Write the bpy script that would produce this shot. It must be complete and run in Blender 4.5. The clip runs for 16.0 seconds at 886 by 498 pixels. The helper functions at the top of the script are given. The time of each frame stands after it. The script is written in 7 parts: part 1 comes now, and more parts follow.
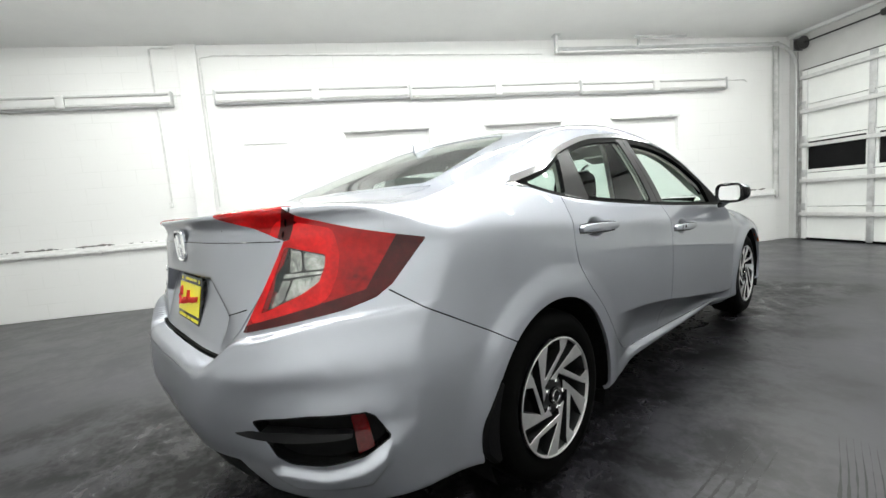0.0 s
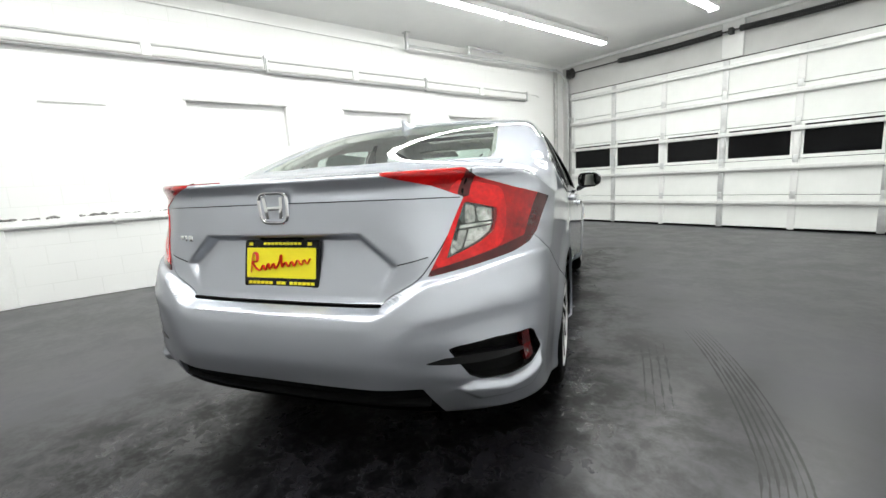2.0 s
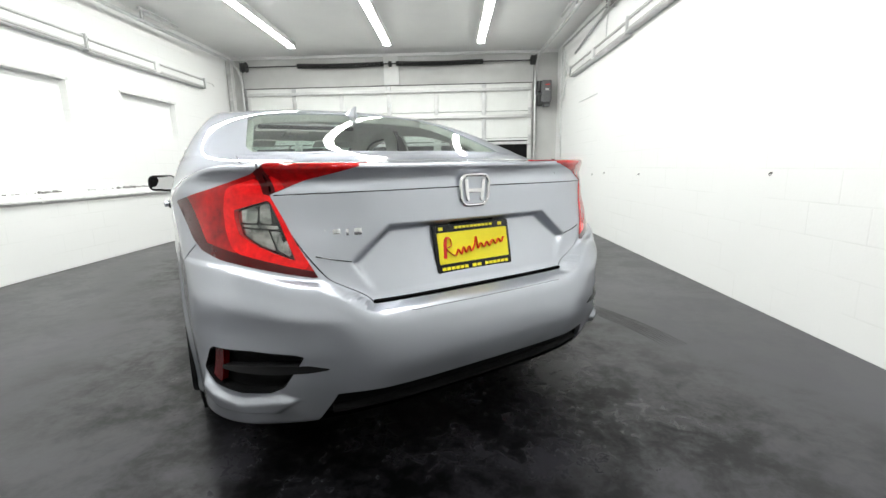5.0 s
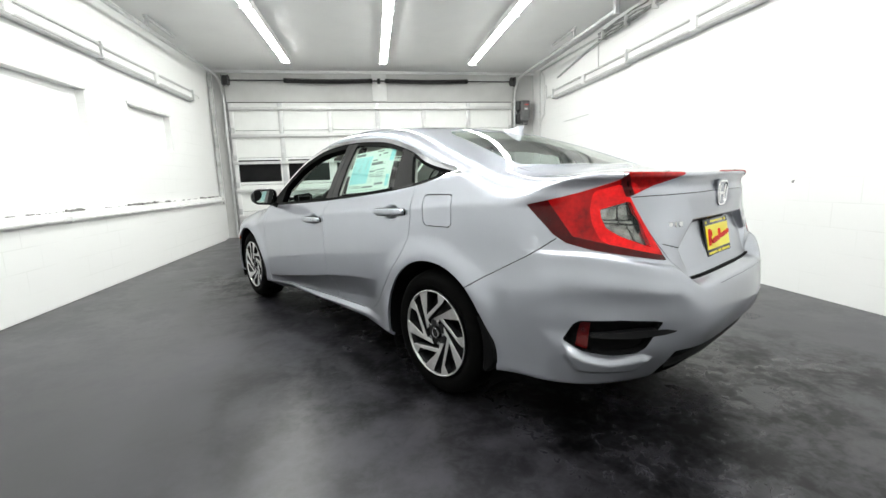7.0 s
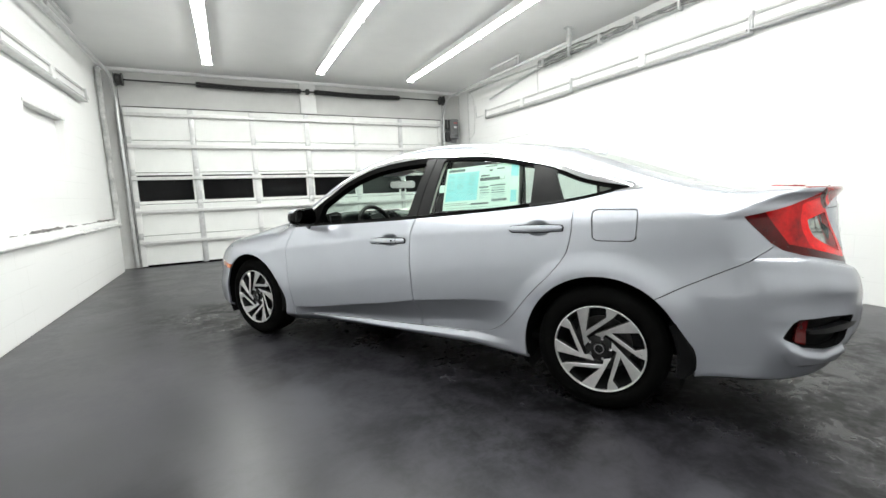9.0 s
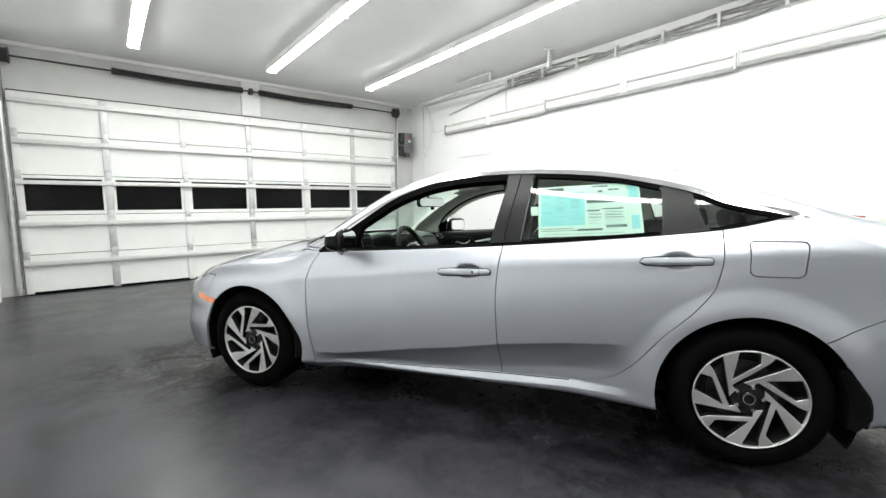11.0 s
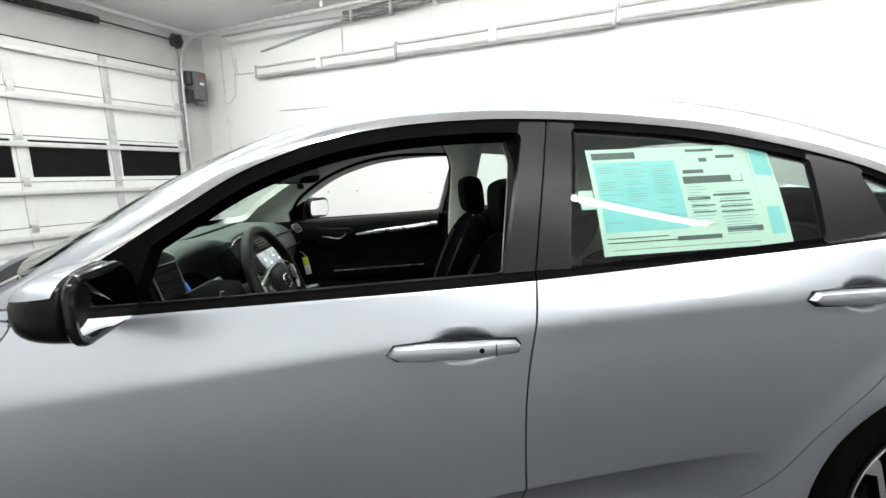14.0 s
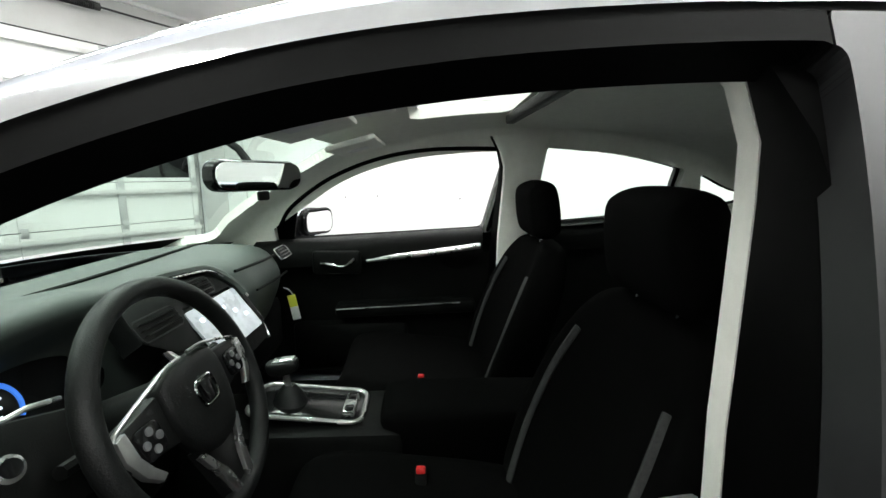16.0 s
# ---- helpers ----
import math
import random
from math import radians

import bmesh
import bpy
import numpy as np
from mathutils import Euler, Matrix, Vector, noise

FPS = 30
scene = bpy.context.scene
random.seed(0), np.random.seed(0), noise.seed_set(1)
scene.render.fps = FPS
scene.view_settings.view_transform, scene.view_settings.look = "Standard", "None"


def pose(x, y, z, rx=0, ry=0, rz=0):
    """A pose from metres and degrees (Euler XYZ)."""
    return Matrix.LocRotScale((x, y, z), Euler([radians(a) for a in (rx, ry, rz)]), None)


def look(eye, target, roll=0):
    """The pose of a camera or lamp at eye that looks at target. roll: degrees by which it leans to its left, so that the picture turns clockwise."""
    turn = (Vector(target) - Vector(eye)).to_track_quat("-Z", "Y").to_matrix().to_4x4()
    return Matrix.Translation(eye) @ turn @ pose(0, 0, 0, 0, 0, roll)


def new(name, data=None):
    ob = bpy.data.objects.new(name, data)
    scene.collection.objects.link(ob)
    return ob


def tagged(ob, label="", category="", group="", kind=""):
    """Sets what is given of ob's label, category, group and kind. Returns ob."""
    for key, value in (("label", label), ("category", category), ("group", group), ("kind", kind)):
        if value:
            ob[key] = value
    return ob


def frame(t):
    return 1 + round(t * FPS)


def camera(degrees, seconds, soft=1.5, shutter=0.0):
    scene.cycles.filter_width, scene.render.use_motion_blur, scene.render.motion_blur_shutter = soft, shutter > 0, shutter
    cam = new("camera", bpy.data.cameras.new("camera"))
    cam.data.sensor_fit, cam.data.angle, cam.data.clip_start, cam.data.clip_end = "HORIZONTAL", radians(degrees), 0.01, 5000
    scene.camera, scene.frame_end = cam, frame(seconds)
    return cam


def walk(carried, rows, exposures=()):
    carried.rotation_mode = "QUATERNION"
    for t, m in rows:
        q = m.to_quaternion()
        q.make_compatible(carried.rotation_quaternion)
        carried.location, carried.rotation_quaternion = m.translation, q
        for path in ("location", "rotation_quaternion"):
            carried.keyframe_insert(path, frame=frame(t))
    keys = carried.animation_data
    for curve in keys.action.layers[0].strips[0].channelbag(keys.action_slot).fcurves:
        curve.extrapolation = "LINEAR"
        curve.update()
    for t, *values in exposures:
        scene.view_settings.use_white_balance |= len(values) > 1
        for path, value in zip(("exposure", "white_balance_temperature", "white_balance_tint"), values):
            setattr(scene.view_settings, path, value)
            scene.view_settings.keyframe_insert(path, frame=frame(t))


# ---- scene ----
cam = camera(92.2, 16.0)
# seconds, eye, target, roll
PATH = [
    (0, (1.725, -1.284, 1.051), (0.25, 0.051, 0.842), -4.6),
    (0.5, (1.536, -1.534, 1.028), (0.279, -0.003, 0.753), -4.1),
    (1, (1.399, -1.749, 1.046), (0.346, -0.073, 0.757), -2.8),
    (1.5, (1.233, -1.981, 1.064), (0.437, -0.173, 0.751), -3.6),
    (2, (1.015, -2.117, 1.042), (0.341, -0.261, 0.723), -3.1),
    (2.5, (0.745, -2.208, 1.062), (0.268, -0.289, 0.762), -2.0),
    (3, (0.451, -2.326, 1.069), (0.073, -0.396, 0.707), -5.1),
    (3.5, (0.179, -2.326, 1.054), (0.125, -0.357, 0.708), -2.5),
    (3.7, (0.05, -2.296, 1.054), (0.221, -0.343, 0.656), -1.8),
    (5.8, (-1.447, -2.022, 1.065), (-0.303, -0.419, 0.719), -2.6),
    (6, (-1.606, -1.971, 1.087), (-0.447, -0.378, 0.739), -2.9),
    (6.5, (-1.906, -1.774, 1.062), (-0.675, -0.242, 0.688), -2.4),
    (7, (-2.164, -1.559, 1.07), (-0.861, -0.076, 0.749), -1.7),
    (7.5, (-2.443, -1.288, 1.073), (-1.017, 0.075, 0.74), -1.9),
    (8, (-2.661, -0.975, 1.052), (-1.155, 0.297, 0.713), -2.5),
    (8.5, (-2.853, -0.702, 1.066), (-1.277, 0.506, 0.824), -2.6),
    (8.7, (-2.938, -0.588, 1.088), (-1.308, 0.544, 0.841), -2.6),
    (10.8, (-3.033, 0.564, 1.16), (-1.191, 1.308, 0.932), 0.3),
    (11, (-2.963, 0.658, 1.162), (-1.086, 1.316, 0.959), -0.5),
    (11.5, (-2.827, 0.888, 1.181), (-0.908, 1.411, 0.974), -0.7),
    (12, (-2.691, 1.133, 1.194), (-0.72, 1.358, 0.947), -1.0),
    (12.5, (-2.471, 1.252, 1.193), (-0.501, 1.41, 0.888), -1.4),
    (13, (-2.204, 1.307, 1.206), (-0.226, 1.377, 0.916), -1.2),
    (13.5, (-1.961, 1.373, 1.199), (0.007, 1.2, 0.885), 0.2),
    (14, (-1.744, 1.388, 1.201), (0.212, 1.187, 0.838), -0.2),
    (14.5, (-1.499, 1.343, 1.199), (0.473, 1.323, 0.866), 0.5),
    (15, (-1.311, 1.348, 1.201), (0.664, 1.328, 0.888), 1.0),
    (15.5, (-1.15, 1.38, 1.221), (0.817, 1.24, 0.888), 1.0),
    (16, (-1.016, 1.409, 1.19), (0.951, 1.311, 0.846), 0.2),
]
EXPOSURES = [(0, 0.0), (2, -0.02), (3.5, -0.05), (6, 0.0), (8.5, 0.06), (11, 0.08), (13, 0.0), (14.5, 0.03), (15.4, -0.04), (16, 0.46)]
walk(cam, [(t, look(eye, target, roll)) for t, eye, target, roll in PATH], EXPOSURES)
# world: the garage is closed, only a faint grey outside
world = bpy.data.worlds.new("world")
scene.world = world
world.use_nodes = True
world.node_tree.nodes["Background"].inputs[0].default_value = (0.5, 0.55, 0.6, 1)
world.node_tree.nodes["Background"].inputs[1].default_value = 0.02
LAMP_POWER = 46.0

# the room is turned against the car, which stands along the world's y
ROOM_TURN = -32.3
ROOM = pose(0, 0, 0, 0, 0, ROOM_TURN)
WALL_L, WALL_R, DOOR_Y, BACK_Y, CEIL = -4.0, 2.62, 6.90, -6.0, 3.32


# ---------------------------------------------------------------- materials
def material(name):
    m = bpy.data.materials.new(name)
    m.use_nodes = True
    nt = m.node_tree
    return m, nt, nt.nodes["Principled BSDF"]


def node(nt, kind, **values):
    n = nt.nodes.new(kind)
    for key, value in values.items():
        n.inputs[key.replace("_", " ")].default_value = value
    return n


def mottled(name, dark, light, scale=6.0, rough=(0.4, 0.6), metal=0.0, bump=0.0, fine=120.0, coat=0.0, spec=0.5, detail=6.0):
    """A surface with a broad and a fine variation of colour, gloss and relief."""
    m, nt, b = material(name)
    at = node(nt, "ShaderNodeTexCoord")
    broad = node(nt, "ShaderNodeTexNoise", Scale=scale, Detail=detail, Roughness=0.6)
    grain = node(nt, "ShaderNodeTexNoise", Scale=fine, Detail=3.0)
    nt.links.new(at.outputs["Object"], broad.inputs["Vector"])
    nt.links.new(at.outputs["Object"], grain.inputs["Vector"])
    mix = nt.nodes.new("ShaderNodeMath")
    mix.operation = "MULTIPLY_ADD"
    nt.links.new(grain.outputs["Fac"], mix.inputs[0])
    mix.inputs[1].default_value = 0.35
    nt.links.new(broad.outputs["Fac"], mix.inputs[2])
    span = node(nt, "ShaderNodeMapRange")
    span.inputs["From Min"].default_value, span.inputs["From Max"].default_value = 0.45, 0.9
    nt.links.new(mix.outputs[0], span.inputs["Value"])
    col = nt.nodes.new("ShaderNodeMix")
    col.data_type = "RGBA"
    col.inputs["A"].default_value, col.inputs["B"].default_value = (*dark, 1), (*light, 1)
    nt.links.new(span.outputs[0], col.inputs["Factor"])
    nt.links.new(col.outputs["Result"], b.inputs["Base Color"])
    gloss = node(nt, "ShaderNodeMapRange")
    gloss.inputs["To Min"].default_value, gloss.inputs["To Max"].default_value = rough
    nt.links.new(broad.outputs["Fac"], gloss.inputs["Value"])
    nt.links.new(gloss.outputs[0], b.inputs["Roughness"])
    b.inputs["Metallic"].default_value = metal
    b.inputs["Coat Weight"].default_value = coat
    b.inputs["Coat Roughness"].default_value = 0.015
    b.inputs["Specular IOR Level"].default_value = spec
    if bump:
        up = node(nt, "ShaderNodeBump", Strength=bump, Distance=0.002)
        nt.links.new(grain.outputs["Fac"], up.inputs["Height"])
        nt.links.new(up.outputs[0], b.inputs["Normal"])
    return m


def emitter(name, colour, strength):
    m, nt, b = material(name)
    b.inputs["Base Color"].default_value = (*colour, 1)
    b.inputs["Emission Color"].default_value = (*colour, 1)
    b.inputs["Emission Strength"].default_value = strength
    return m


def glass(name, colour, through=1.0, rough=0.0):
    """Thin pane: clear with a tint, and mirror-like at a slant."""
    m, nt, b = material(name)
    nt.nodes.remove(b)
    clear = node(nt, "ShaderNodeBsdfTransparent", Color=(*colour, 1))
    shine = node(nt, "ShaderNodeBsdfGlossy", Roughness=rough)
    edge = node(nt, "ShaderNodeLayerWeight", Blend=0.5)
    steep = nt.nodes.new("ShaderNodeMath")
    steep.operation = "POWER"
    steep.inputs[1].default_value = 5.0
    gain = nt.nodes.new("ShaderNodeMath")
    gain.operation = "MULTIPLY_ADD"
    gain.inputs[1].default_value, gain.inputs[2].default_value = 0.9, 0.07
    nt.links.new(edge.outputs["Facing"], steep.inputs[0])
    nt.links.new(steep.outputs[0], gain.inputs[0])
    mix = nt.nodes.new("ShaderNodeMixShader")
    nt.links.new(gain.outputs[0], mix.inputs[0])
    nt.links.new(clear.outputs[0], mix.inputs[1])
    nt.links.new(shine.outputs[0], mix.inputs[2])
    nt.links.new(mix.outputs[0], nt.nodes["Material Output"].inputs[0])
    return m


def floor_material():
    """Dark sealed concrete: smooth grey, with a marbled, scuffed and wet-looking belt; the car's shade is painted into
    it.
    """
    m, nt, b = material("sealed_concrete")
    at = node(nt, "ShaderNodeTexCoord")

    def noise_at(scale, detail, rough, distort=0.0):
        n = node(nt, "ShaderNodeTexNoise", Scale=scale, Detail=detail, Roughness=rough, Distortion=distort)
        nt.links.new(at.outputs["Object"], n.inputs["Vector"])
        return n.outputs["Fac"]

    def calc(kind, a, b):
        n = nt.nodes.new("ShaderNodeMath")
        n.operation = kind
        for i, q in enumerate((a, b)):
            if isinstance(q, float):
                n.inputs[i].default_value = q
            else:
                nt.links.new(q, n.inputs[i])
        return n.outputs[0]

    def span(value, lo, hi, to_lo, to_hi, kind="LINEAR"):
        n = nt.nodes.new("ShaderNodeMapRange")
        n.interpolation_type = kind
        for key, v in (("From Min", lo), ("From Max", hi), ("To Min", to_lo), ("To Max", to_hi)):
            n.inputs[key].default_value = v
        nt.links.new(value, n.inputs["Value"])
        return n.outputs[0]

    cloud = noise_at(0.55, 5.0, 0.5)
    marble = noise_at(3.0, 8.0, 0.60, 0.35)
    scuff = noise_at(17.0, 7.0, 0.70, 0.5)
    fine = noise_at(70.0, 4.0, 0.6)
    xyz = nt.nodes.new("ShaderNodeSeparateXYZ")
    nt.links.new(at.outputs["Object"], xyz.inputs[0])
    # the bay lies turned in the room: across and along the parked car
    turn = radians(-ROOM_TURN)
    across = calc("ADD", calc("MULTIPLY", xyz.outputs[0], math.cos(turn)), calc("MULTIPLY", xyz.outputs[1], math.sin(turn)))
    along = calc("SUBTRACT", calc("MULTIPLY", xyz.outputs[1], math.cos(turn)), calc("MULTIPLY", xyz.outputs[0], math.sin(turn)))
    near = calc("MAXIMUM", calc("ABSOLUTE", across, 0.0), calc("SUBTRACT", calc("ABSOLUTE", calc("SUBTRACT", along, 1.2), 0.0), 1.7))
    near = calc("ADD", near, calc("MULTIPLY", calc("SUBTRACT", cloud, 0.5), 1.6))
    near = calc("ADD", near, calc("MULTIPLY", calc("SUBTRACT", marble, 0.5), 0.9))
    shaded_belt_fac = span(near, 0.75, 1.75, 1.0, 0.0)
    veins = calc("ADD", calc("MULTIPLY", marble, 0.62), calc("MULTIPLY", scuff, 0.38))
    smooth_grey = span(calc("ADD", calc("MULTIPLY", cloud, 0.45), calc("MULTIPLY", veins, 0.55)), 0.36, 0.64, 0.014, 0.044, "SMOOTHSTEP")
    # veins also painted near black in the belt, for the shade round the car
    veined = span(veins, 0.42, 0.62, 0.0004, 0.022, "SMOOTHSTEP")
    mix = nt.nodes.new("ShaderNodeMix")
    nt.links.new(shaded_belt_fac, mix.inputs["Factor"])
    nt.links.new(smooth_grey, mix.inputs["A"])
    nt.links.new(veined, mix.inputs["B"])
    tone = nt.nodes.new("ShaderNodeCombineColor")
    nt.links.new(mix.outputs["Result"], tone.inputs[0])
    nt.links.new(calc("MULTIPLY", mix.outputs["Result"], 0.965), tone.inputs[1])
    nt.links.new(calc("MULTIPLY", mix.outputs["Result"], 1.15), tone.inputs[2])
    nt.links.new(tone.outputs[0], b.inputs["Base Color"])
    rough = nt.nodes.new("ShaderNodeMix")
    nt.links.new(shaded_belt_fac, rough.inputs["Factor"])
    nt.links.new(span(veins, 0.36, 0.64, 0.29, 0.40, "SMOOTHSTEP"), rough.inputs["A"])
    nt.links.new(span(veins, 0.40, 0.62, 0.40, 0.21, "SMOOTHSTEP"), rough.inputs["B"])
    nt.links.new(rough.outputs["Result"], b.inputs["Roughness"])
    nt.links.new(span(calc("MULTIPLY", shaded_belt_fac, span(veins, 0.44, 0.58, 1.0, 0.35)), 0.0, 1.0, 0.50, 0.16), b.inputs["Specular IOR Level"])
    up = node(nt, "ShaderNodeBump", Strength=0.07, Distance=0.003)
    nt.links.new(veins, up.inputs["Height"])
    up2 = node(nt, "ShaderNodeBump", Strength=0.10, Distance=0.001)
    nt.links.new(fine, up2.inputs["Height"])
    nt.links.new(up.outputs[0], up2.inputs["Normal"])
    nt.links.new(up2.outputs[0], b.inputs["Normal"])
    return m


FLOOR = floor_material()


def block_material():
    """White paint over courses of concrete blocks, the joints nearly filled."""
    m, nt, b = material("painted_block_courses")
    at = node(nt, "ShaderNodeTexCoord")
    xyz = nt.nodes.new("ShaderNodeSeparateXYZ")
    flat = nt.nodes.new("ShaderNodeCombineXYZ")
    nt.links.new(at.outputs["Object"], xyz.inputs[0])
    nt.links.new(xyz.outputs[1], flat.inputs[0])
    nt.links.new(xyz.outputs[2], flat.inputs[1])
    block = node(nt, "ShaderNodeTexBrick", Scale=1.0)
    block.inputs["Brick Width"].default_value = 0.40
    block.inputs["Row Height"].default_value = 0.20
    block.inputs["Mortar Size"].default_value = 0.006
    block.inputs["Mortar Smooth"].default_value = 0.6
    nt.links.new(flat.outputs[0], block.inputs["Vector"])
    cloud = node(nt, "ShaderNodeTexNoise", Scale=1.6, Detail=6.0, Roughness=0.6)
    grain = node(nt, "ShaderNodeTexNoise", Scale=55.0, Detail=4.0)
    nt.links.new(at.outputs["Object"], cloud.inputs["Vector"])
    nt.links.new(at.outputs["Object"], grain.inputs["Vector"])
    worn = node(nt, "ShaderNodeMapRange")
    worn.inputs["From Min"].default_value, worn.inputs["From Max"].default_value = 0.42, 0.62
    nt.links.new(cloud.outputs["Fac"], worn.inputs["Value"])
    joint = nt.nodes.new("ShaderNodeMath")
    joint.operation = "MULTIPLY"
    nt.links.new(block.outputs["Fac"], joint.inputs[0])
    nt.links.new(worn.outputs[0], joint.inputs[1])
    col = nt.nodes.new("ShaderNodeMix")
    col.data_type = "RGBA"
    col.inputs["A"].default_value, col.inputs["B"].default_value = (0.82, 0.82, 0.81, 1), (0.75, 0.75, 0.735, 1)
    nt.links.new(joint.outputs[0], col.inputs["Factor"])
    nt.links.new(col.outputs["Result"], b.inputs["Base Color"])
    b.inputs["Roughness"].default_value = 0.55
    dip = node(nt, "ShaderNodeBump", Strength=0.14, Distance=0.004)
    dip.invert = True
    nt.links.new(joint.outputs[0], dip.inputs["Height"])
    rub = node(nt, "ShaderNodeBump", Strength=0.25, Distance=0.002)
    nt.links.new(grain.outputs["Fac"], rub.inputs["Height"])
    nt.links.new(dip.outputs[0], rub.inputs["Normal"])
    nt.links.new(rub.outputs[0], b.inputs["Normal"])
    return m


BLOCK_WALL = block_material()
WHITE_WALL = mottled("white_painted_block", (0.76, 0.76, 0.75), (0.84, 0.84, 0.83), 2.5, (0.45, 0.7), bump=0.25, fine=45)
CEILING = mottled("ceiling_paint", (0.77, 0.77, 0.765), (0.83, 0.83, 0.82), 1.5, (0.5, 0.7), bump=0.1)
WHITE_METAL = mottled("white_enamel", (0.72, 0.72, 0.71), (0.8, 0.8, 0.79), 4, (0.25, 0.4))
DOOR_SKIN = mottled("door_insulation", (0.76, 0.77, 0.75), (0.83, 0.84, 0.82), 3, (0.4, 0.6), bump=0.2)
GALV = mottled("galvanised_steel", (0.5, 0.5, 0.5), (0.66, 0.67, 0.67), 12, (0.3, 0.5), metal=0.7)
RAIL_STEEL = mottled("pale_zinc_rail", (0.60, 0.60, 0.59), (0.74, 0.74, 0.73), 12, (0.35, 0.5), metal=0.35)
# greyer than the other walls; used over and beside the garage door
HEADER_GREY = mottled("grey_white_header", (0.50, 0.50, 0.49), (0.60, 0.60, 0.59), 1.8, (0.5, 0.7), bump=0.15)
GRIMY_PAINT = mottled("grimy_white_paint", (0.22, 0.22, 0.215), (0.66, 0.66, 0.65), 5, (0.45, 0.7), bump=0.3)
DUSTY_CABLE = mottled("dusty_grey_cable", (0.12, 0.12, 0.118), (0.42, 0.42, 0.41), 14, (0.6, 0.8), bump=0.3)
OLD_PAINT = mottled("chipped_white_paint", (0.55, 0.55, 0.54), (0.8, 0.8, 0.79), 9, (0.4, 0.7), bump=0.3)
BLACK_STEEL = mottled("black_steel", (0.02, 0.02, 0.02), (0.05, 0.05, 0.05), 20, (0.35, 0.55), metal=0.3)
DARK_PANE = mottled("dark_pane", (0.004, 0.004, 0.0045), (0.007, 0.007, 0.0075), 3, (0.06, 0.12), spec=0.12)
GREY_BOX = mottled("grey_enamel", (0.12, 0.12, 0.125), (0.18, 0.18, 0.185), 8, (0.35, 0.5))
TUBE_LIGHT = emitter("lamp_tube", (0.975, 1.0, 0.965), LAMP_POWER)
DEBRIS = mottled("dusty_dark_debris", (0.06, 0.058, 0.055), (0.3, 0.29, 0.28), 30, (0.6, 0.8), bump=0.4)
PAINT = mottled("silver_blue_metallic", (0.53, 0.552, 0.61), (0.56, 0.582, 0.64), 3, (0.36, 0.39), metal=0.90, coat=1.0, fine=900)
PAINT.node_tree.nodes["Principled BSDF"].inputs["Coat IOR"].default_value = 1.5
PAINT.node_tree.nodes["Principled BSDF"].inputs["Specular Tint"].default_value = (0.12, 0.12, 0.13, 1)
GLOSS_BLACK = mottled("gloss_black", (0.006, 0.006, 0.0065), (0.010, 0.010, 0.0105), 8, (0.10, 0.16), spec=0.3)
SATIN_BLACK = mottled("satin_black", (0.007, 0.007, 0.0075), (0.011, 0.011, 0.0115), 12, (0.30, 0.38), spec=0.33)
FRAME_BLACK = mottled("black_window_seal", (0.0012, 0.0012, 0.0012), (0.0025, 0.0025, 0.0025), 12, (0.45, 0.55), spec=0.026)
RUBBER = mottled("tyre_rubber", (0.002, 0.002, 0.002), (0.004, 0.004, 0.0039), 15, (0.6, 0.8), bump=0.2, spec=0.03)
PLASTIC = mottled("black_plastic", (0.003, 0.003, 0.0033), (0.006, 0.006, 0.0063), 30, (0.5, 0.65), bump=0.25, fine=400, spec=0.06)
CHROME = mottled("chrome", (0.78, 0.78, 0.79), (0.86, 0.86, 0.87), 10, (0.06, 0.12), metal=1.0)
ALLOY = mottled("machined_alloy", (0.64, 0.635, 0.63), (0.76, 0.755, 0.75), 20, (0.28, 0.38), metal=0.85)
ALLOY_DARK = mottled("dark_alloy", (0.008, 0.008, 0.0085), (0.018, 0.018, 0.019), 20, (0.3, 0.45), metal=0.3, spec=0.3)
STEEL = mottled("brake_steel", (0.05, 0.05, 0.05), (0.12, 0.115, 0.11), 20, (0.3, 0.45), metal=0.9)
RED_LENS = mottled("red_lens", (0.16, 0.0008, 0.0015), (0.62, 0.004, 0.005), 7, (0.05, 0.08), coat=0.7, spec=0.10, fine=60)
DARK_RED_LENS = mottled("dark_red_lens", (0.035, 0.0006, 0.001), (0.09, 0.0015, 0.002), 10, (0.05, 0.08), coat=0.7, spec=0.12)
BRIGHT_RED_LENS = mottled("bright_red_lens", (0.45, 0.002, 0.003), (0.98, 0.010, 0.012), 11, (0.05, 0.08), coat=0.7, spec=0.10, fine=90)
AMBER_LENS = mottled("amber_lens", (0.75, 0.14, 0.01), (0.85, 0.2, 0.02), 14, (0.08, 0.12), coat=1.0)
CLEAR_LENS = mottled("clear_reflector", (0.08, 0.08, 0.08), (0.85, 0.83, 0.81), 30, (0.05, 0.2), metal=0.9, coat=0.5, fine=70)
TINT = glass("tinted_glass", (0.78, 0.86, 0.82))


